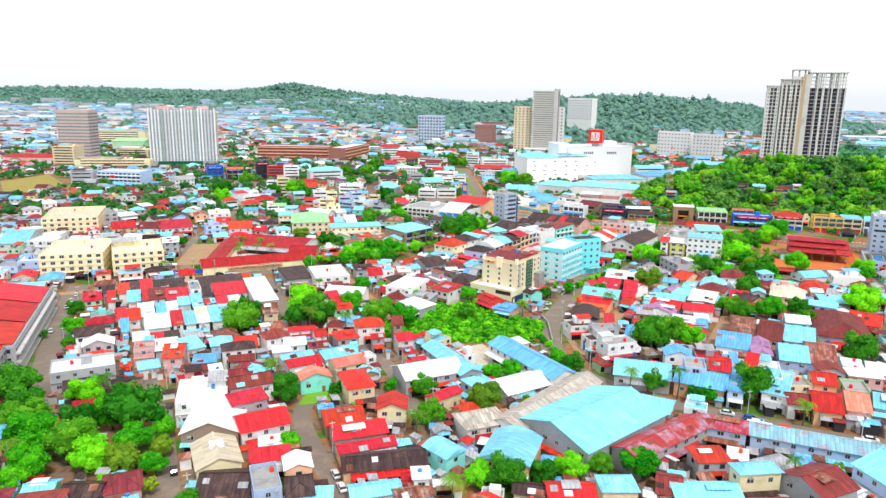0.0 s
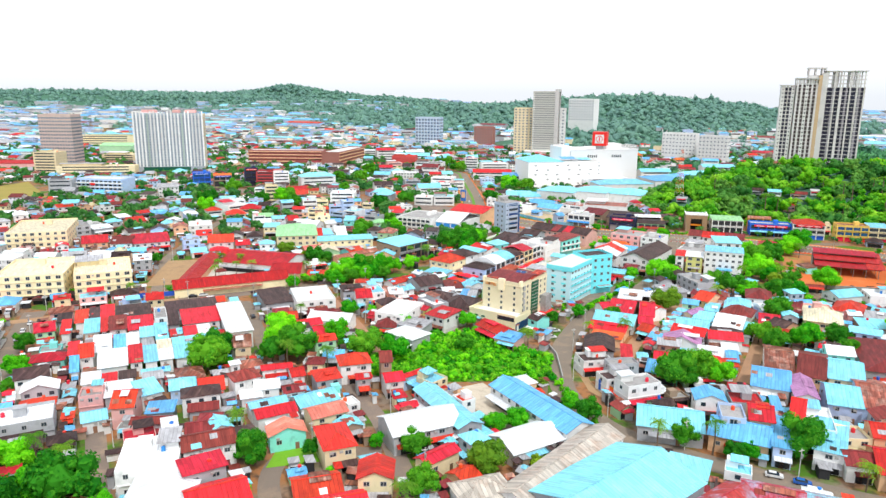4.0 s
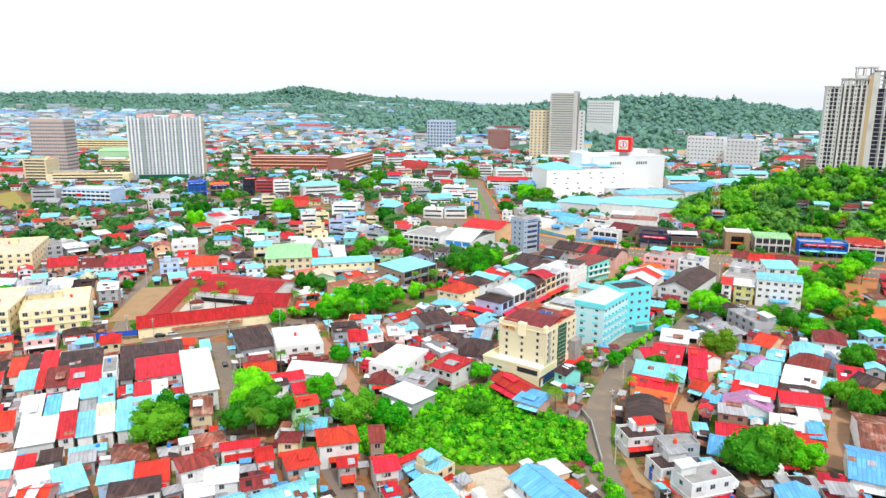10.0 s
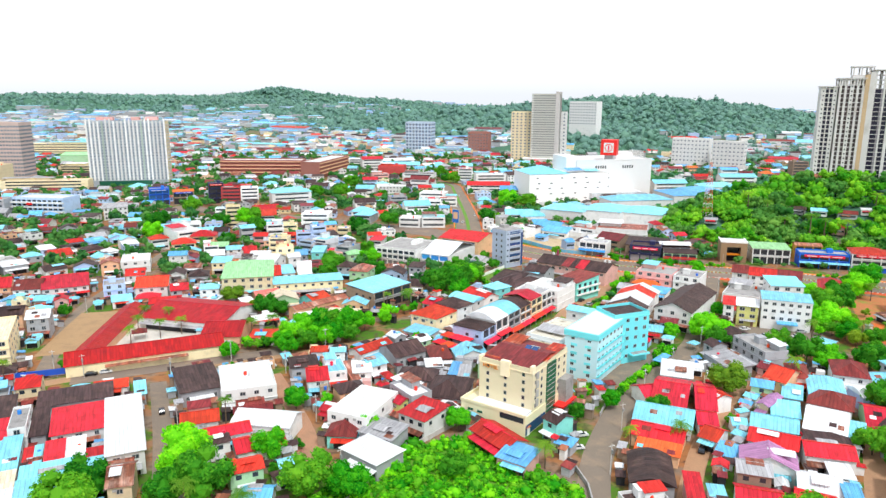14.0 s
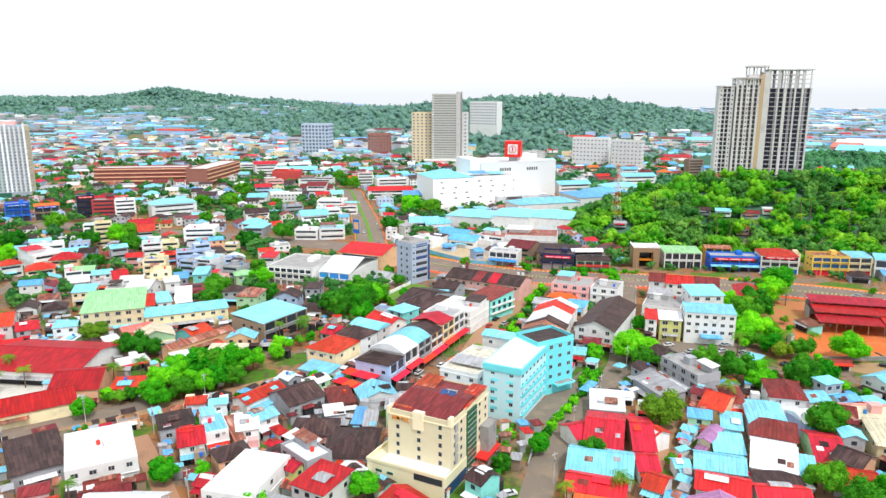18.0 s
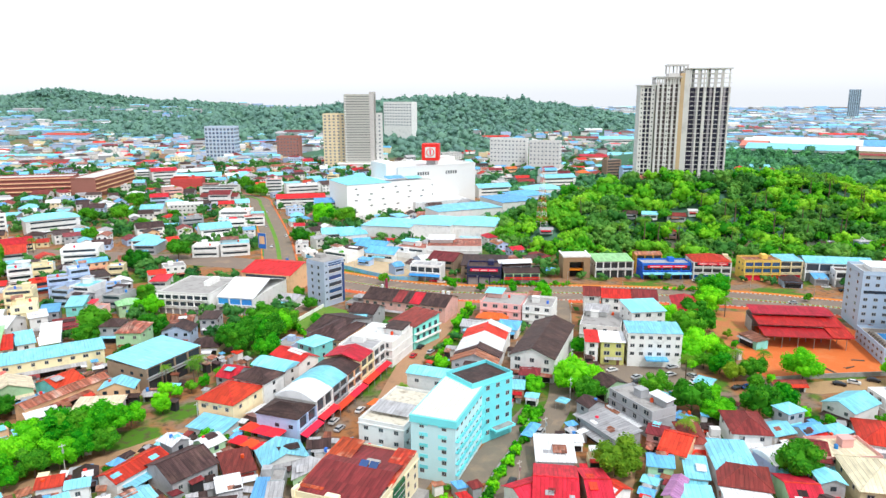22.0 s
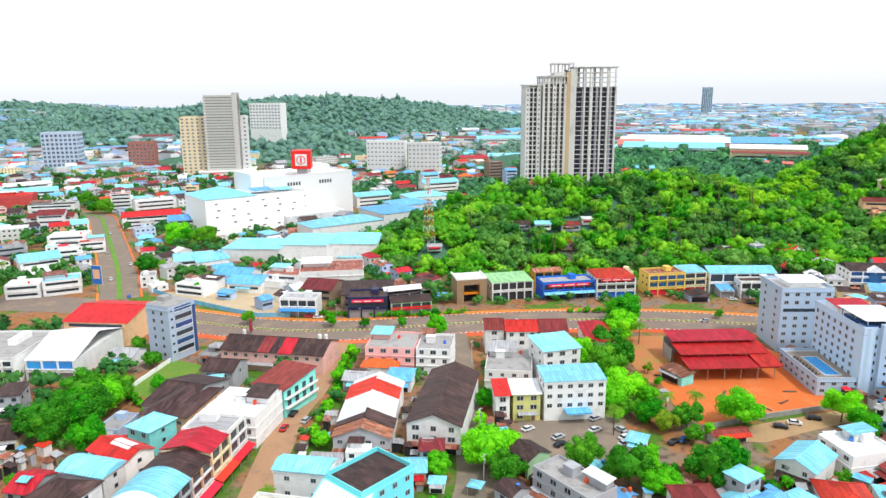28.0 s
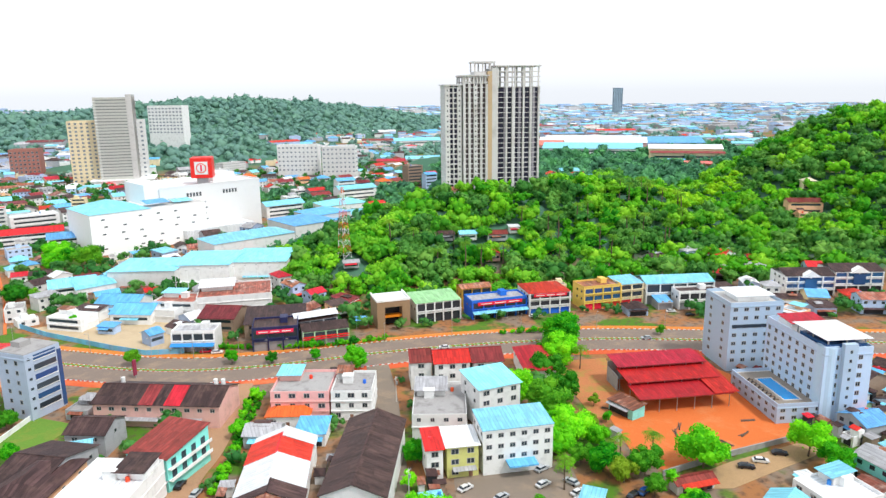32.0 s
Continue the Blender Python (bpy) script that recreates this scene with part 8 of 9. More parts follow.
shop("warm yellow three-storey shop with blue window bands", 209.9, 538.3, 19.5, 12, -8, 10.5, 3, 4, PAINT_YEL, GLASS_BLUE, "deck", ROOF["t"], AWNING)
shop("cream three-storey shop with dark window bands", 225.4, 536.8, 12.2, 12, -8, 10.5, 3, 2, WALL["y"], GLASS, "s", ROOF["c"], AWNING)
shop("white workshop with a pale cyan roof", 250, 531, 34, 16, -18, 10, 2, 5, WALL["w"], GLASS, "g", ROOF["c"])
shop("white shop with a dark roof terrace", 250.5, 516.5, 20, 9, -18, 8, 2, 4, WALL["w"], DARK, "deck", ROOF["b"])
shop("small stall with a blue sheet roof", 235.5, 522, 7, 8, -18, 3.6, 1, 1, WALL["e"], GLASS, "s", ROOF["B"])
for x, y in ((313, 510), (338, 503)):
    g_ = shop("white shop with a blue glass gable under a dark roof", x, y, 24, 17, -24, 10, 3, 4, WALL["w"], GLASS_BLUE, "g", ROOF["b"], DARK)
    part("gable_front", gable_piece(5, 9.6, 3.2, -9.4, -6), WALL["w"], g_, "white gable")
    part("gable_glass", Shape().box(-3, -9.0, 3.6, 3, -8.5, 9), GLASS_BLUE, g_)

# big buildings on the street of the western town and beside the junction
NAVY = mat("navy_shop_cladding", (0.02, 0.03, 0.09), 0.5)
shop("dark blue shop with a wide sign front", -350, 706, 17, 12, 30, 14, 3, 3, PAINT_BLUE, GLASS_BLUE, "deck", ROOF["e"], DARK, None, SIGN_BLUE)
shop("dark shop with an orange roof", -332, 716, 18, 12, 30, 11, 2, 3, WALL["b"], GLASS, "g", ROOF["o"], DARK, None, SIGN_BLUE)
shop("tall navy shop front with a red emblem", -303, 722, 13, 10, 30, 18, 4, 2, NAVY, DARK, "deck", ROOF["e"], DARK, None, SIGN_RED)
shop("white two-storey office with long window bands", -84.6, 525.2, 26, 30, -17, 9.5, 3, 7, WALL["w"], GLASS, "deck", CONCRETE)
shop("white hall with a long vaulted roof", -59, 524, 18, 36, -19, 8, 2, 3, WALL["w"], TARP_B, "g", ROOF["w"], SHUTTER)

shop("brown arcaded building with a cyan sheet roof", -81.5, 437.5, 25, 19, 58, 8.5, 2, 4, WALL["b"], GLASS, "s", ROOF["c"], DARK, None, None, WALL["e"])

# terraced shop houses with red awnings, one after another along the hotel street
for k, (lab, hh, st, wl_, rk, rm_) in enumerate((("grey terraced shop house with a brown hipped roof", 8.5, 2, WALL["B"], "h", ROOF["b"]), ("white terraced shop house with a curved roof", 9.5, 2, WALL["w"], "v", ROOF["w"]),
                                      ("grey terraced shop house with a cyan curved roof", 9.6, 3, WALL["e"], "v", ROOF["c"]), ("orange terraced shop house with a brown roof", 9.5, 3, WALL["o"], "g", ROOF["b"]),
                                      ("cream terraced shop house with a red roof", 10.5, 3, WALL["y"], "g", ROOF["r"]), ("pale terraced shop house with a roof deck", 10.5, 3, WALL["w"], "deck", ROOF["e"]))):
    shop(lab, -29.6 + 4.5 * k, 384.5 + 9.4 * k, 10.2, 14, 63.4, hh, st, 2, wl_, GLASS, rk, rm_, DARK, AWNING, None, WALL["w"] if k % 2 else None)

# ---- houses in clearings of the knoll and the hill ----
for spec in (("g", "b", "e", 174, 638, 12, 8, -15, 4), ("g", "c", "w", 188, 636, 11, 8, -15, 4), ("G", "r", "p", 194, 616, 9, 8, -15, 4.5), ("g", "m", "e", 205, 632, 13, 9, -15, 4.2),
             ("s", "w", "w", 218, 634, 7, 6, -15, 4), ("g", "m", "o", 399, 583, 22, 10, -30, 8), ("f", "w", "o", 392, 576, 8, 7, -30, 6), ("h", "y", "y", 420, 598, 9, 8, -30, 6), ("h", "y", "y", 440, 596, 8, 7, -30, 5),
             ("G", "r", "p", 300, 722, 10, 9, -20, 6), ("g", "r", "w", 318, 716, 12, 9, -20, 5), ("g", "c", "w", 330, 745, 16, 10, -20, 6), ("g", "B", "e", 345, 735, 14, 10, -20, 5), ("f", "c", "t", 352, 690, 9, 8, -20, 5),
             ("g", "t", "o", 202, 690, 9, 8, -14, 5)):
    house(*spec)
# halls and houses in the hollow between the knoll and the mall
for spec in (("g", "B", "w", 141, 779, 26, 12, 12, 7), ("g", "c", "w", 166, 806, 34, 14, 12, 8), ("g", "r", "w", 193, 856, 40, 9, 14, 6), ("g", "c", "w", 207, 930, 40, 17, 8, 11), ("g", "B", "w", 204, 956, 20, 12, 8, 16), ("h", "o", "p", 249, 968, 15, 12, 8, 11), ("g", "m", "e", 231, 985, 16, 11, 10, 9),
             ("f", "e", "b", 289, 985, 18, 13, 6, 24), ("g", "B", "B", 286, 930, 14, 10, 6, 20), ("g", "r", "w", 300, 960, 12, 8, 6, 16), ("g", "r", "e", 174, 955, 18, 12, 10, 8), ("f", "w", "w", 160, 968, 13, 11, 10, 8), ("g", "m", "w", 172, 930, 20, 12, 10, 7), ("f", "w", "w", 140, 910, 14, 13, 12, 10), ("g", "b", "e", 172, 900, 22, 12, 12, 6),
             ("h", "B", "w", 203, 1044, 16, 12, 10, 9), ("g", "o", "o", 184, 1056, 14, 10, 10, 8), ("g", "m", "w", 160, 1040, 18, 12, 10, 8), ("G", "r", "w", 141, 1010, 14, 12, 10, 7), ("g", "c", "w", 124, 868, 36, 16, 14, 10), ("h", "o", "y", 130, 1100, 18, 14, 10, 9), ("g", "r", "w", 236, 830, 12, 9, 10, 9)):
    house(*spec)
house("g", "e", "e", 112, 619, 9, 6, -10, 3)
CLEARINGS = ((111, 622), (112, 614), (108, 612), (116, 612), (174, 630), (188, 628), (194, 608), (205, 624), (218, 626), (394, 572), (402, 575), (300, 714), (318, 708))

# ---- woods on the knoll, the ridges and the vacant lot ----
wr = random.Random(21)
dark, mid, pale, scrub, back = [], [], [], [], []
GLADE = ((332, 628), (350, 636), (372, 644), (394, 652), (412, 662))
y = 515.0
while y < 1010:
    step = 7.0 if y < 720 else 10.0
    x = 60.0
    while x < 760:
        px, py = x + wr.uniform(-.45, .45) * step, y + wr.uniform(-.45, .45) * step
        x += step
        z = ground_z(px, py)
        foot = 110 < px < 430 and py > 583 - 0.22 * (px - 110) - 0.0006 * max(px - 200, 0) ** 2
        if foot and z < 1 and free(px, py, 5, 5):
            take(px, py, 5, 5)
        elif z < 1 or (py > 712 and px < 200 + .33 * (py - 700)) or (px - 238) ** 2 + ((py - 704) * 1.6) ** 2 < 36 ** 2 or px > 0.5 * py + 260 or not free(px, py, 3, 3) or any(math.hypot(px - hx, py - hy) < 5 for hx, hy in CLEARINGS):
            continue
        if y > 735 and z < 40 and wr.random() < 0.5:
            continue
        tone = noise.noise(Vector((px / 34, py / 34, 3))) + wr.uniform(-.22, .22)
        r = step * wr.choice((0.58, 0.68, 0.8, 0.95, 1.2))
        spot = (px, py, z + r * wr.uniform(0.35, 0.95), r)
        if any(math.hypot(px - hx, py - hy) < 14 for hx, hy in GLADE):
            scrub.append((px, py, z + 5.5, 4.4))
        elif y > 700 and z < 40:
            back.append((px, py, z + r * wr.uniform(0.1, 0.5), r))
        else:
            (dark if tone < -0.04 else mid if tone < 0.16 else pale).append(spot)
    y += step
wood("hill_wood", dark, LEAF_FAR, 150, "dense dark green wood covering the knoll", 31, 0.15, 10)
wood("hill_wood_bright", mid, LEAF_FRESH, 150, "green trees among the wood on the knoll", 36, 0.15, 10)
wood("hill_wood_light", pale, LEAF_KNOLL, 150, "fresh green trees among the wood on the knoll", 38, 0.15, 10)
wood("glade_scrub", scrub, LEAF_GLADE, 120, "bright yellow-green scrub on a clearing of the slope", 39, 0.2, 8)
wood("hill_wood_back", back, LEAF_BACK, 70, "wood in the hollow behind the knoll, haze tint in its colour", 41, 0.26, 7)
spots = []
y = 1130.0
while y < 2350:
    step = 13 + (y - 1130) * 0.006
    x = -0.75 * y
    while x < 0.75 * y:
        px, py = x + wr.uniform(-.45, .45) * step, y + wr.uniform(-.45, .45) * step
        z = ground_z(px, py)
        if z > 10 + 9 * noise.noise(Vector((px / 130, py / 130, 5))) + 4 * wr.random():
            r = step * wr.uniform(0.85, 1.3)
            spots.append((px, py, z + r * wr.uniform(-.25, .2), r))
        x += step
    y += step
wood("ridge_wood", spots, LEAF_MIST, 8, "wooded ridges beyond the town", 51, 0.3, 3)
spots = []
for _ in range(30000):
    a, dd = wr.uniform(-0.78, 0.75), wr.uniform(2350, 4650)
    x, y = dd * math.sin(a), dd * math.cos(a)
    z = ground_z(x, y)
    if z > 7 + 4 * wr.random() and len(spots) < 3800:
        r = wr.uniform(15, 27)
        spots.append((x, y, z + r * .1, r))
wood("far_ridge_wood", spots, LEAF_MIST, 4, "woods on the far hills, tinted for haze", 55, 0.3, 3)
spots = []
for _ in range(2600):
    x, y = wr.uniform(-64, 9), wr.uniform(250, 304)
    inside = sum(((y0 > y) != (y1 > y)) and (x < (x1 - x0) * (y - y0) / (y1 - y0) + x0) for (x0, y0), (x1, y1) in zip(FIELD, FIELD[1:] + FIELD[:1])) % 2
    if inside:
        r = wr.uniform(0.7, 1.7) if wr.random() < 0.93 else wr.uniform(2, 3.4)
        spots.append((x, y, r * 0.5, r))
wood("field_scrub", spots[::2], LEAF_LIGHT, 46, "bright green scrub on the vacant lot", 61, 0.24, 2)
wood("field_bushes", spots[1::2], LEAF_FRESH, 46, "darker bushes among the scrub on the vacant lot", 63, 0.24, 2)

# palms standing out of the wood, and low hedges along the lanes
for _ in range(46):
    x, y = wr.uniform(140, 330), wr.uniform(585, 640)
    if ground_z(x, y) > 3 and free(x, y, 3, 3):
        tree(round(x, 1), round(y, 1), 3.2, "P")
HEDGES = (((48, 388), (38, 370), 9), ((38, 370), (28, 353), 8), ((28, 353), (19, 335), 8), ((45, 391), (40, 381), 4), ((38, 555), (59, 544.5), 13), ((59, 544.2), (86, 537), 14), ((86, 537.5), (104, 535.5), 8), ((150, 521), (178, 512), 9), ((34, 478), (42, 500), 9), ((45, 500), (18, 430), 20), ((14, 348), (4, 312), 9), ((7, 264), (22, 226), 10), ((-30, 470), (-38, 488), 5))
hedge = []
for (x0, y0), (x1, y1), n in HEDGES:
    for i in range(n):
        x, y = x0 + (x1 - x0) * (i + wr.uniform(-.3, .3)) / n, y0 + (y1 - y0) * (i + wr.uniform(-.3, .3)) / n
        r = wr.uniform(1.1, 2.2)
        take(x, y, r * 1.3, r * 1.3)
        hedge.append((x, y, r * .7, r * 1.05))
wood("hedge_bushes", hedge[::3], LEAF, 420, "dark green bushes along lanes and walls", 95, 0.12, 12)
wood("hedge_bushes_bright", hedge[1::3] + hedge[2::3], LEAF_LIGHT, 420, "bright green bushes along lanes and walls", 97, 0.12, 12)

# ---- the rest of the town, joined ----
fill = random.Random(5)
COLS = "wwwwcccccrrrrbbbmmeeBBt"
FAR_COLS = "wwccccrrbbbbbmmeeeBBtt"
PX = np.array(PLACED)


def lie_of_land(x, y):
    """The turn that the nearest placed house has."""
    k = int(np.argmin((PX[:, 0] - x) ** 2 + (PX[:, 1] - y) ** 2))
    return PX[k, 2]


def fill_town(name, label, y0, y1, tries, sizes, windows, most, big=0.0):
    fab, n = Fabric(), 0
    for _ in range(tries):
        y = y0 + (y1 - y0) * fill.random()
        x = fill.uniform(-0.88 * y - 50, max(0.72 * y + 40, 1.35 * (y - 272) + 40))
        if ground_z(x, y) > 4 or (x > 70 and 598 < y < 1000 and ground_z(x, y) > 0.5):
            continue
        w, d = fill.uniform(*sizes), fill.uniform(*sizes)
        h = fill.choice((3.2, 3.5, 3.5, 4, 5.5, 6.5) if y < 430 else (3.5, 3.5, 4, 4, 4, 6.5, 7))
        if w < 6:
            h = fill.uniform(2.5, 3.4)
        if fill.random() < big:
            w, d, h = fill.uniform(18, 40), fill.uniform(13, 24), fill.choice((7, 10, 12))
        rot = lie_of_land(x, y) + fill.uniform(-5, 5) if y < 560 else 20 + fill.uniform(-18, 18)
        if not free(x, y, w, d, rot, 0.1):
            continue
        kind = fill.choice("gggGhfs" if h < 9 else "fffgh")
        fab.house(kind, fill.choice(COLS if y < 450 else FAR_COLS), fill.choice(WALL_PICK if y < 450 else 'wwwwweeyBBo'), x, y, w, d, rot, h, windows)
        n += 1
        if n >= most:
            break
    fab.done(name, label)
    return n


fill_town("town_houses_near", "closely packed small houses between the streets", 118, 430, 22000, (7.5, 13), True, 700)
fill_town("town_houses_between", "small houses filling the gaps in the streets", 118, 430, 12000, (5.5, 8), True, 400)
fill_town("town_houses_small", "lean-tos and sheds squeezed between the houses", 118, 430, 9000, (3.5, 6), False, 350)
LEAN_COLS = "bbbttteeemcwBr"
fab = Fabric()
n = 0
for _ in range(30000):
    y = 120 + 330 * fill.random()
    x = fill.uniform(-0.80 * y - 30, 0.72 * y + 40)
    w, d = fill.uniform(1.8, 4.2), fill.uniform(1.6, 3.4)
    rot = lie_of_land(x, y)
    if ground_z(x, y) > 2 or not free(x, y, w, d, rot):
        continue
    sh, hh, mm = fill.random(), fill.uniform(2.0, 3.6), pose(x, y, 0, 0, 0, rot + fill.choice((0, 0, 90)))
    # the DARK bodies put the shade of the gaps into the colour
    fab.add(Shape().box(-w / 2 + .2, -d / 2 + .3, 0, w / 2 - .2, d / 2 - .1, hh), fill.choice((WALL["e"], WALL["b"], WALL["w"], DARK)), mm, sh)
    fab.add(shed_roof(w + .3, d + .3, .35), ROOF[fill.choice(LEAN_COLS)], mm @ pose(0, 0, hh), sh)
    take(x, y, w, d, rot)
    n += 1
    if n > 1500:
        break
fab.done("yard_sheds", "small sheet-roofed sheds and lean-tos in the yards")
spots = []
for _ in range(1900):
    y = 440 + 800 * fill.random()
    x = fill.uniform(-0.78 * y - 60, 0.72 * y + 40)
    for _k in range(fill.choice((1, 1, 2, 4))):
        qx, qy, r = x + fill.uniform(-7, 7), y + fill.uniform(-7, 7), fill.uniform(3, 6)
        if ground_z(qx, qy) < 3 and free(qx, qy, r * 1.3, r * 1.3):
            take(qx, qy, r * 1.1, r * 1.1)
            spots.append((qx, qy, r * 0.9, r))
wood("town_groves", spots, LEAF_MID, 64, "groups of trees between the houses of the middle and far town", 91, 0.28, 6)
fill_town("town_houses_middle", "closely packed houses and shops of the middle town", 430, 760, 16000, (8, 13), True, 1000, 0.04)
fill_town("town_houses_far", "closely packed roofs of the far town", 760, 1250, 16000, (10, 18), True, 1300, 0.1)

spots, n_t = [], 0
for _ in range(14000):
    y = 125 + 1100 * fill.random()
    x = fill.uniform(-0.78 * y - 60, 0.72 * y + 40)
    r = fill.uniform(1.6, 3.6) if y < 600 else fill.uniform(3.0, 6.0)
    if ground_z(x, y) > 3 or not free(x, y, r * 1.2, r * 1.2):
        continue
    if y < 430 and n_t < 130:
        tree(round(x, 1), round(y, 1), r, fill.choice("dddddlly") if fill.random() > 0.2 else "P")
        n_t += 1
    else:
        take(x, y, r * 1.2, r * 1.2)
        spots.append((x, y, r * 0.9, r))
    if len(spots) > 1200:
        break
wood("town_greenery", spots, LEAF_MID, 60, "trees and bushes between the far houses", 71, 0.26, 6)

# distant plain: industrial roofs and suburbs
fab = Fabric()
for _ in range(4600):
    a = fill.uniform(-0.76, 1.05)
    dd = 1250 + 3500 * fill.random() ** 0.8
    x, y = dd * math.sin(a), dd * math.cos(a)
    if ground_z(x, y) > 15 and (dd < 2400 or ground_z(x, y) > 42 or fill.random() < 0.7):
        continue
    k = dd / 1500
    w, d = (fill.uniform(12, 26) * k, fill.uniform(10, 20) * k) if fill.random() < 0.75 else (fill.uniform(50, 110), fill.uniform(25, 45))
    # no red or brown roofs past 2300 m: the palette imitates haze
    fab.house(fill.choice("gsf"), fill.choice("wcBBreeecbBm" if dd < 2300 else "wcecBBeBBec"), fill.choice("weeBB"), x, y, w, d, fill.uniform(-25, 25), fill.uniform(4, 8) * k, False)
for _ in range(900):
    a, dd = fill.uniform(-0.76, 0.32), fill.uniform(1230, 1950)
    x, y = dd * math.sin(a), dd * math.cos(a)
    if ground_z(x, y) < 13:
        fab.house(fill.choice("gsfh"), fill.choice("wcBreeebbmc"), fill.choice("wweyB"), x, y, fill.uniform(11, 24), fill.uniform(9, 16), fill.uniform(-25, 25), fill.uniform(4, 9), False)
fab.done("distant_suburbs", "distant suburbs and factory roofs in the plain")
spots = []
for _ in range(5600):
    a = fill.uniform(-0.76, 1.05)
    dd = 1250 + 3400 * fill.random()
    x, y = dd * math.sin(a), dd * math.cos(a)
    r = fill.uniform(5, 11) * (0.7 + dd / 2600)
    spots.append((x, y, ground_z(x, y) + r * 0.15, r))
for _ in range(500):
    a, dd = fill.uniform(0.2, 0.75), fill.uniform(1230, 1650)
    x, y, r = dd * math.sin(a), dd * math.cos(a), fill.uniform(8, 14)
    spots.append((x, y, ground_z(x, y) + r * 0.3, r))
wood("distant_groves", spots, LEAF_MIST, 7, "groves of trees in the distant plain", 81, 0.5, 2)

# ---- cars ----
CAR_COL = {k: mat("car_paint_" + k, v, 0.25, 0.1, 0.05, 0.1, 0.1, None, 0.3, 0, 0.02, 3, 0.6) for k, v in dict(white=(.8, .8, .8), silver=(.5, .52, .54), black=(.02, .02, .025), red=(.6, .02, .02), blue=(.03, .12, .5), yellow=(.85, .55, .02)).items()}


def car_body(k):
    """Lower body with bonnet and boot, rounded at the ends."""
    s = Shape()
    prof = [(-2.15, .35), (-2.2, .75), (-1.9, .95), (-1.15, 1.0), (1.15, 1.0), (2.0, .88), (2.2, .7), (2.15, .35)]
    for sg in (-1, 1):
        s.face([(x, sg * .86, z) for x, z in (prof if sg < 0 else prof[::-1])])
    for (a, b), (c, e) in zip(prof, prof[1:] + prof[:1]):
        s.face([(a, -.86, b), (a, .86, b), (c, .86, e), (c, -.86, e)])
    return s.mesh("body", CAR_COL[k])


def car_cabin(k):
    s = Shape()
    lo = [(-1.75, -.8), (1.2, -.8), (1.2, .8), (-1.75, .8)]
    hi = [(-1.35, -.66), (.45, -.66), (.45, .66), (-1.35, .66)]
    for i in range(4):
        j = (i + 1) % 4
        s.face([(*lo[i], 1.0), (*lo[j], 1.0), (*hi[j], 1.45), (*hi[i], 1.45)], 1)
    s.face([(*p, 1.45) for p in hi], 0)
    return s.mesh("cabin", CAR_COL[k], GLASS)


BODY, CABIN = {k: car_body(k) for k in CAR_COL}, {k: car_cabin(k) for k in CAR_COL}
WHEEL = Shape().tube((0, -.1, 0), (0, .1, 0), .32, .32, 10).tube((0, .1, 0), (0, .12, 0), .18, .18, 8).mesh("wheel", RUBBER)


def car(x, y, rot, col):
    ob = thing("car", x, y, 0.07, rot, f"{col} car on the asphalt", "car", "cars")
    part("body", BODY[col], None, ob)
    part("cabin", CABIN[col], None, ob)
    for sx in (-1.35, 1.35):
        for sy in (-.82, .82):
            part("wheel", WHEEL, None, ob, "", pose(sx, sy, .32))
    return ob


for x, y, r, c in ((83.8, 419.9, 17, "white"), (90.3, 412.4, 17, "silver"), (88.9, 408.2, 17, "black"), (97.4, 402.9, 15, "black"), (110.2, 411, 110, "silver"), (109.1, 406.1, 15, "white"), (107.1, 403, 15, "white"),
                   (108.8, 400, 15, "yellow"), (163.5, 398.2, -35, "white"), (157.6, 397.6, -35, "black"), (121, 399.2, 20, "black"), (124.6, 399.4, 20, "blue"), (103, 413.1, 15, "white"), (106.7, 419.8, 15, "silver"), (-32, 534, 60, "white"), (16.2, 452.7, 60, "black"), (19.7, 446.7, 55, "silver")):
    car(x, y, r, c)
for x, y, r, c in ((12.6, 443.4, 65, "red"), (234, 514, -20, "white"), (238, 506, -20, "black"), (173, 535, -12, "white"), (-66, 655, 98, "white"), (-79, 730, 100, "silver"), (-87, 800, 100, "white"), (-60, 690, 98, "white"),
                   (-52, 615, 100, "blue"), (36, 550, -15, "white"), (32, 553, -15, "red"), (171.6, 399, -35, "black"), (45.5, 376.5, 55, "silver"), (-14.3, 386, 60, "silver"), (-8, 398, 60, "white")):
    car(x, y, r, c)
for x, y, r, c in ((-16.2, 391, 62, "white"), (5.8, 444.7, 60, "silver"), (-101.4, 349, 30, "white"), (-42.2, 152.5, 122, "white"), (-39, 147, 122, "white"), (-57.6, 190.3, 15, "white"), (-83.2, 147, 120, "black"),
                   (-209, 283, 122, "white"), (-205, 274, 122, "white"), (-200.5, 265, 122, "silver"), (-186, 236, 122, "white"), (65.3, 207.5, -14, "white"), (102, 197, -14, "white")):
    car(x, y, r, c)
for x, y, r, c in ((97.2, 193.5, -14, "red"), (71.4, 205, -14, "blue"), (-94.7, 162, 122, "white"), (-178.5, 328, 30, "white"), (-161.8, 332, 30, "black"), (-158, 335, 30, "white"), (-121, 308, 122, "black"), (-85.9, 325, 120, "black"),
                   (-77.1, 309, 120, "white"), (31, 350, 60, "black"), (9.5, 312, 20, "white"), (8, 304, 20, "white"), (43.1, 308, 70, "black"), (120, 516, 160, "white"), (200, 490, 155, "silver")):
    car(x, y, r, c)

# ---- street furniture ----
LAMP_ARM = Shape().tube((0, 0, 0), (0, 0, 8), .11, .07, 6).tube((0, 0, 8), (1.6, 0, 8.4), .05, .04, 5).mesh("pole", STEEL)
LAMP_HEAD = Shape().box(1.3, -.15, 8.3, 2.1, .15, 8.45).mesh("lamp_head", FRAME)


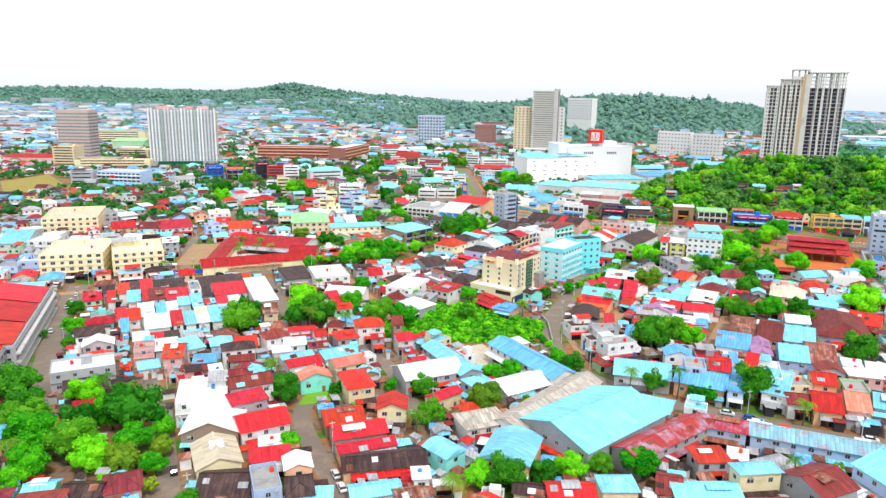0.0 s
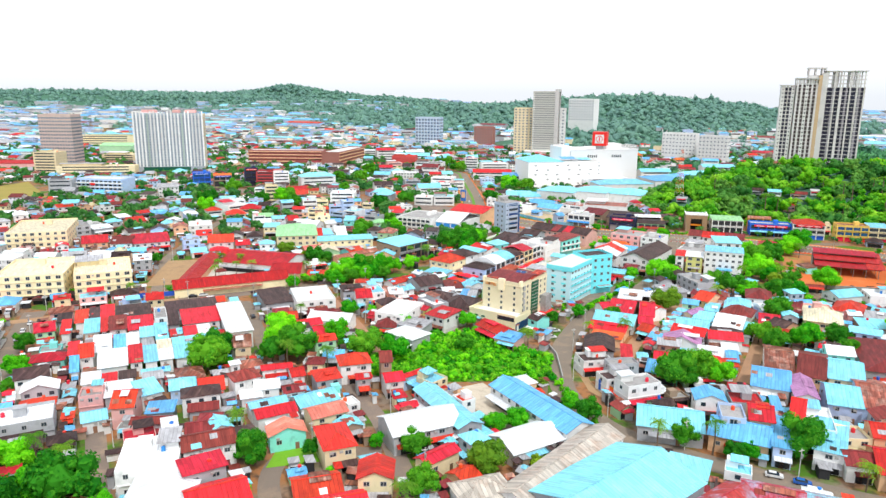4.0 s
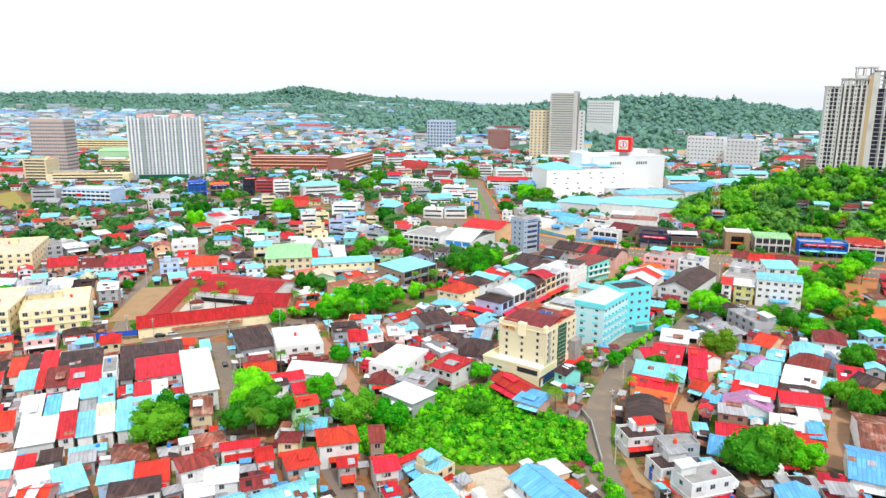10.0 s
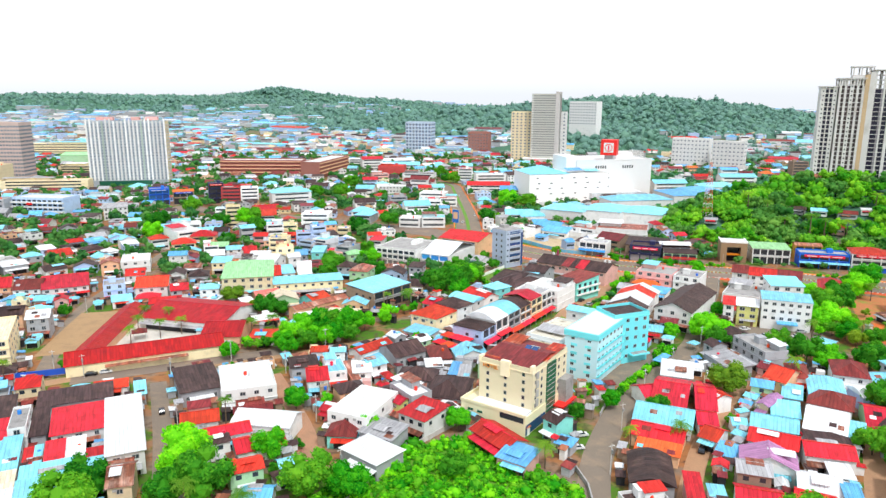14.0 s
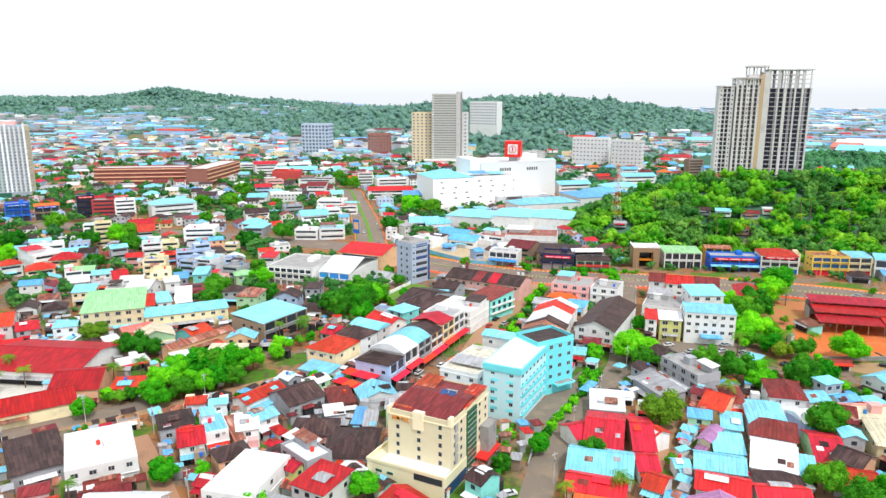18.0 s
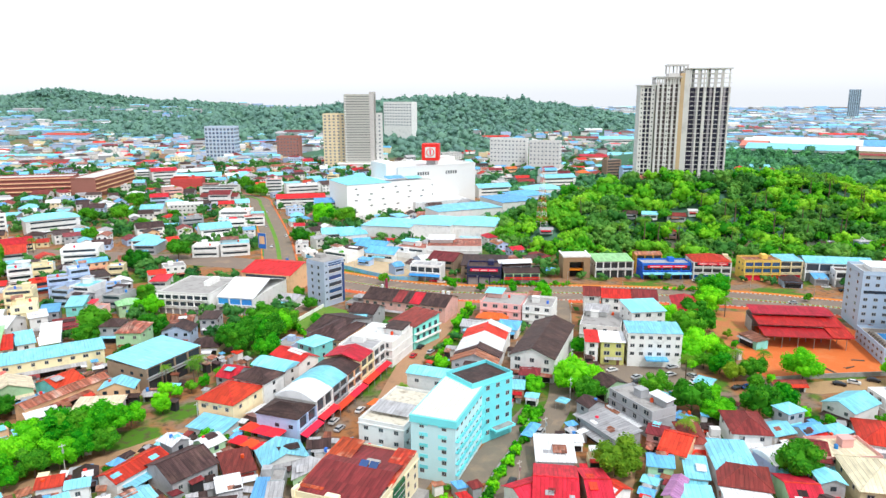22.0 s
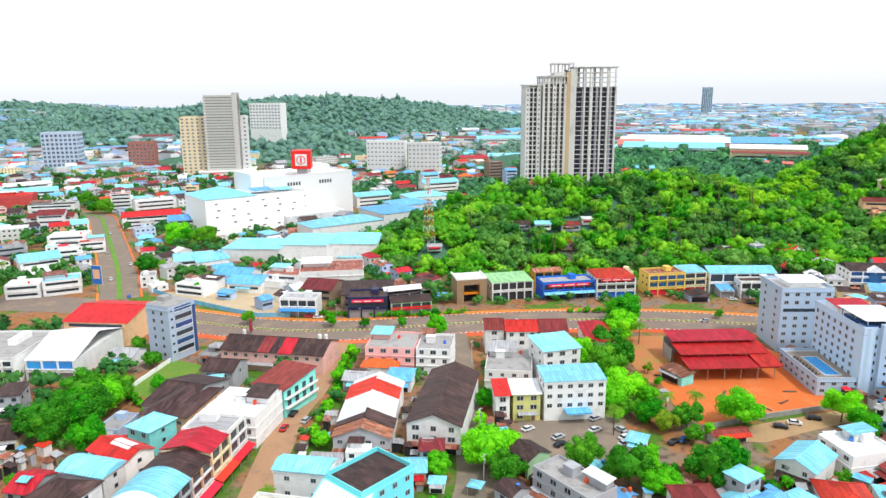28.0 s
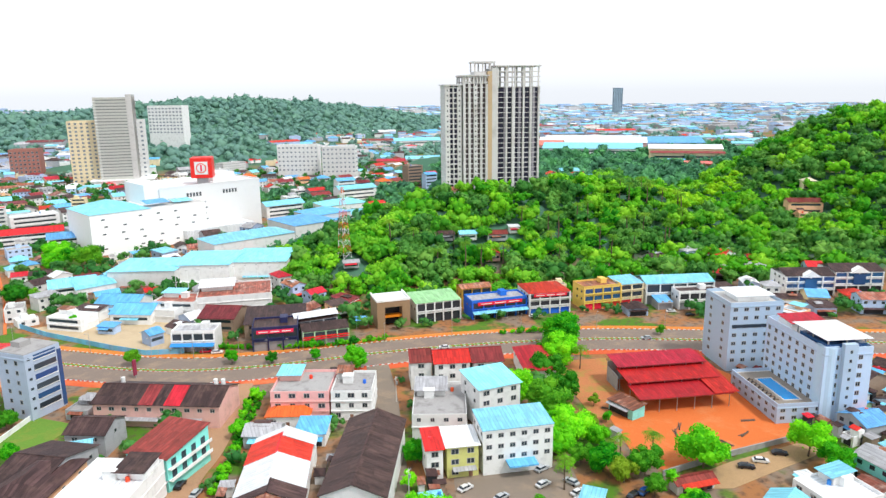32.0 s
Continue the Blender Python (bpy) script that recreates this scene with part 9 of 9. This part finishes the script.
def street_lamp(x, y, rot):
    ob = thing("street_lamp", x, y, ground_z(x, y), rot, "grey steel street lamp with a curved arm", "street lamp", "street lamps")
    part("pole", LAMP_ARM, None, ob)
    part("lamp_head", LAMP_HEAD, None, ob)


for i in range(18, len(ave) - 4, 4):
    p, q = ave[i], ave[i + 1]
    t = (q - p).normalized()
    street_lamp(p.x - t.y * 12.9, p.y + t.x * 12.9, math.degrees(math.atan2(t.y, t.x)) - 90)
for i in range(2, len(dual) - 6, 3):
    street_lamp(dual[i].x + 9.9, dual[i].y + 1, 190)
POLE = Shape().tube((0, 0, 0), (0, 0, 9), .14, .1, 6).box(-.9, -.06, 8.3, .9, .06, 8.45).mesh("pole", CONCRETE_PALE)


def power_pole(x, y, rot):
    ob = thing("power_pole", x, y, 0, rot, "concrete power pole with a crossarm", "power pole", "power poles")
    part("pole", POLE, None, ob)
    part("transformer", Shape().tube((0, -.3, 6.4), (0, -.3, 7.4), .3, .3, 8), STEEL, ob)
    return ob


for line in (curve[8:], *[[Vector((*p, 0)) for p in L_] for L_ in LANES[:8]]):
    last = None
    for p in line:
        if last is None or (p - last).length > 26:
            nx_, ny_ = p.x + 4.2, p.y + 1.5
            power_pole(nx_, ny_, 30)
            last = p


# light blue hoarding along the building site beside the avenue
HOARD = mat("light_blue_hoarding", (0.16, 0.50, 0.75), 0.6, 0, 0.15, 0.3, 0.4, (0.4, 0.6, 0.7))
fence = thing("hoarding", -20, 590, 0, 0, "light blue sheet hoarding round the building site", "fence")
pts = [(-42, 622), (-29, 603), (-16, 588), (-2, 572), (10, 560), (24, 556)]
for (x0, y0), (x1, y1) in zip(pts, pts[1:]):
    L_ = math.hypot(x1 - x0, y1 - y0)
    n = max(1, int(L_ / 2.4))
    a = math.degrees(math.atan2(y1 - y0, x1 - x0))
    for i in range(n):
        t = (i + .5) / n
        part("panel", Shape().box(-L_ / n / 2 + .03, -.05, 0, L_ / n / 2 - .03, .05, 2.2), HOARD, fence, "", pose(x0 + (x1 - x0) * t + 20, y0 + (y1 - y0) * t - 590, 0, 0, 0, a))
patch("building_site", [(-38, 618), (-16, 592), (8, 566), (26, 562), (30, 590), (0, 620)], 0.085, mat("sandy_earth", (0.55, 0.42, 0.27), 0.95, 0, .05, .6, .5, (.4, .28, .18)), "sandy building site beside the avenue")

# billboard at the junction
bb = thing("billboard", -68, 628, 0, -30, "tall printed billboard on a green post", "billboard")
part("post", Shape().tube((0, 0, 0), (0, 0, 5), .35, .35, 8), mat("green_paint", (.05, .35, .12), .6), bb)
part("board", Shape().box(-3, -.3, 5, 3, .3, 15), FRAME, bb)
part("poster", Shape().box(-2.8, -.36, 5.2, 2.8, -.3, 14.8), SIGN_BLUE, bb, "blue and white poster")
part("poster_band", Shape().box(-2.0, -.4, 8, 2.0, -.36, 13), WALL["o"], bb, "pale picture field")
tt = thing("totem_sign", 6, 537, 0, 60, "dark red totem sign at the roadside", "sign")
part("panel", Shape().box(-.9, -.25, 1.2, .9, .25, 7), mat("dark_red_panel", (.3, .03, .06), .5), tt)
part("post", Shape().box(-.3, -.2, 0, .3, .2, 1.2), STEEL, tt)
bs = thing("banner", -175, 327, 0, 28, "long blue banner board on posts", "banner")
part("panel", Shape().box(-10, -.1, 1.2, 10, .1, 3.4), SIGN_BLUE, bs)
for xx in (-9, -3, 3, 9):
    part("post", Shape().box(xx - .08, .1, 0, xx + .08, .26, 3.2), STEEL, bs)

# painted shop hoarding on the bend of the street
hd = thing("shop_hoarding", 27, 250.8, 0, -50, "painted shop hoarding in blue, orange, yellow and red", "hoarding")
for i, (w_, m_) in enumerate(((2.2, SIGN_BLUE), (1.6, PAINT_W), (2.4, ORANGE_P), (2.2, PAINT_YEL), (2, SIGN_RED))):
    part("panel", Shape().box(0, -.1, .6, w_, .1, 4.2 - .25 * i), m_, hd, "", pose(-5.3 + 2.15 * i, 0, 0))
for i in range(6):
    part("post", Shape().box(-.08, .1, 0, .08, .26, 4), STEEL, hd, "", pose(-5.3 + 2.15 * i, 0, 0))
part("awning", sloped_slab(3.4, -1.9, 2.3, -.1, 2.9, .08), AWNING, hd, "red canvas awning", pose(2, 0, 0))

# courtyard of the red-roofed compound
patch("courtyard", [(-172, 352), (-142, 372), (-152, 394), (-181, 396)], 0.11, mat("white_paving", (.66, .62, .56), .85, 0, .05, .6, .5, (.4, .36, .32), .5), "pale paved courtyard of the compound")
for x, y in ((-165, 362), (-158, 372), (-170, 376), (-152, 378), (-162, 386), (-174, 388)):
    tree(x, y, 3.0, "P")
pg = thing("pavilion", -166, 370, 0, 33, "small red-roofed pavilion in the courtyard", "pavilion")
part("roof", hip_roof(6, 5, 1.4), ROOF["m"], pg, "", pose(0, 0, 3.2))
for xx in (-2.4, 2.4):
    for yy in (-1.9, 1.9):
        part("post", Shape().box(xx - .12, yy - .12, 0, xx + .12, yy + .12, 3.25), WALL["w"], pg)

# red awnings and tents along the restaurant row
def tent(x, y, rot, w, d, h, material, label):
    ob = thing("canopy_tent", x, y, 0, rot, label, "canopy")
    part("roof", hip_roof(w, d, 1.1), material, ob, "", pose(0, 0, h))
    for xx in (-w / 2 + .3, w / 2 - .3):
        for yy in (-d / 2 + .3, d / 2 - .3):
            part("post", Shape().tube((xx, yy, 0), (xx, yy, h + .05), .07, .07, 6), STEEL, ob)
    return ob


for k in range(4):
    tent(-42 + k * 3.6, 377 - k * 2.4, -30, 5.5, 5.0, 3.2, AWNING, "bright red restaurant canopy")
for k in range(3):
    tent(-39.6 + k * 3.6, 382.4 - k * 2.2, -30, 5.2, 5.4, 4.4, AWNING, "tall bright red restaurant canopy")
tent(-3, 398, 57, 5, 4, 2.8, mat("orange_canvas", (.85, .2, .03), .8), "orange canvas tent before the shops")
tent(42, 374, 57, 9, 3.5, 2.6, ROOF["B"], "blue metal car shelter on posts")
tent(57, 392, 50, 4, 4, 2.8, ROOF["c"], "small teal guard booth")
tent(98, 556, -10, 6, 6, 4.0, ROOF["B"], "blue-roofed guard post on posts")

# boundary walls
def garden_wall(pts, h, material, label):
    ob = thing("boundary_wall", pts[0][0], pts[0][1], 0, 0, label, "wall")
    for (x0, y0), (x1, y1) in zip(pts, pts[1:]):
        L_ = math.hypot(x1 - x0, y1 - y0)
        part("wall_panel", Shape().box(0, -.12, 0, L_, .12, h).box(0, -.2, h, L_, .2, h + .12), material, ob, "", pose(x0 - pts[0][0], y0 - pts[0][1], 0, 0, 0, math.degrees(math.atan2(y1 - y0, x1 - x0))))
    return ob


garden_wall([(46, 388), (38, 372), (28, 356), (20, 340), (16, 326)], 1.1, CONCRETE, "stained low wall between the hotel forecourt and the street")
garden_wall([(-50, 266), (-46, 280), (-38, 298), (-28, 314)], 1.4, CONCRETE_PALE, "weathered wall beside the vacant lot")
garden_wall([(12, 262), (10, 284), (6, 296)], 1.4, CONCRETE, "weathered wall beside the vacant lot")
garden_wall([(134.3, 403.8), (156, 404.3), (184, 403.3)], 1.6, CONCRETE, "concrete wall round the red earth yard")
garden_wall([(-38, 488), (-24, 516)], 1.6, WALL["w"], "white wall beside the lawn")
for x, y in ((154, 421), (163, 410), (172, 412), (180, 418), (146, 443), (158, 424)):
    ob = thing("timber_pile", x, y, 0.07, rng.uniform(0, 180), "pile of rough timber on red earth", "timber pile")
    for k in range(5):
        part("plank", Shape().box(-2.2, -.12, 0, 2.2, .12, .14), TRUNK, ob, "", pose(rng.uniform(-.3, .3), (k % 3 - 1) * .3, (k // 3) * .15, 0, 0, rng.uniform(-8, 8)))
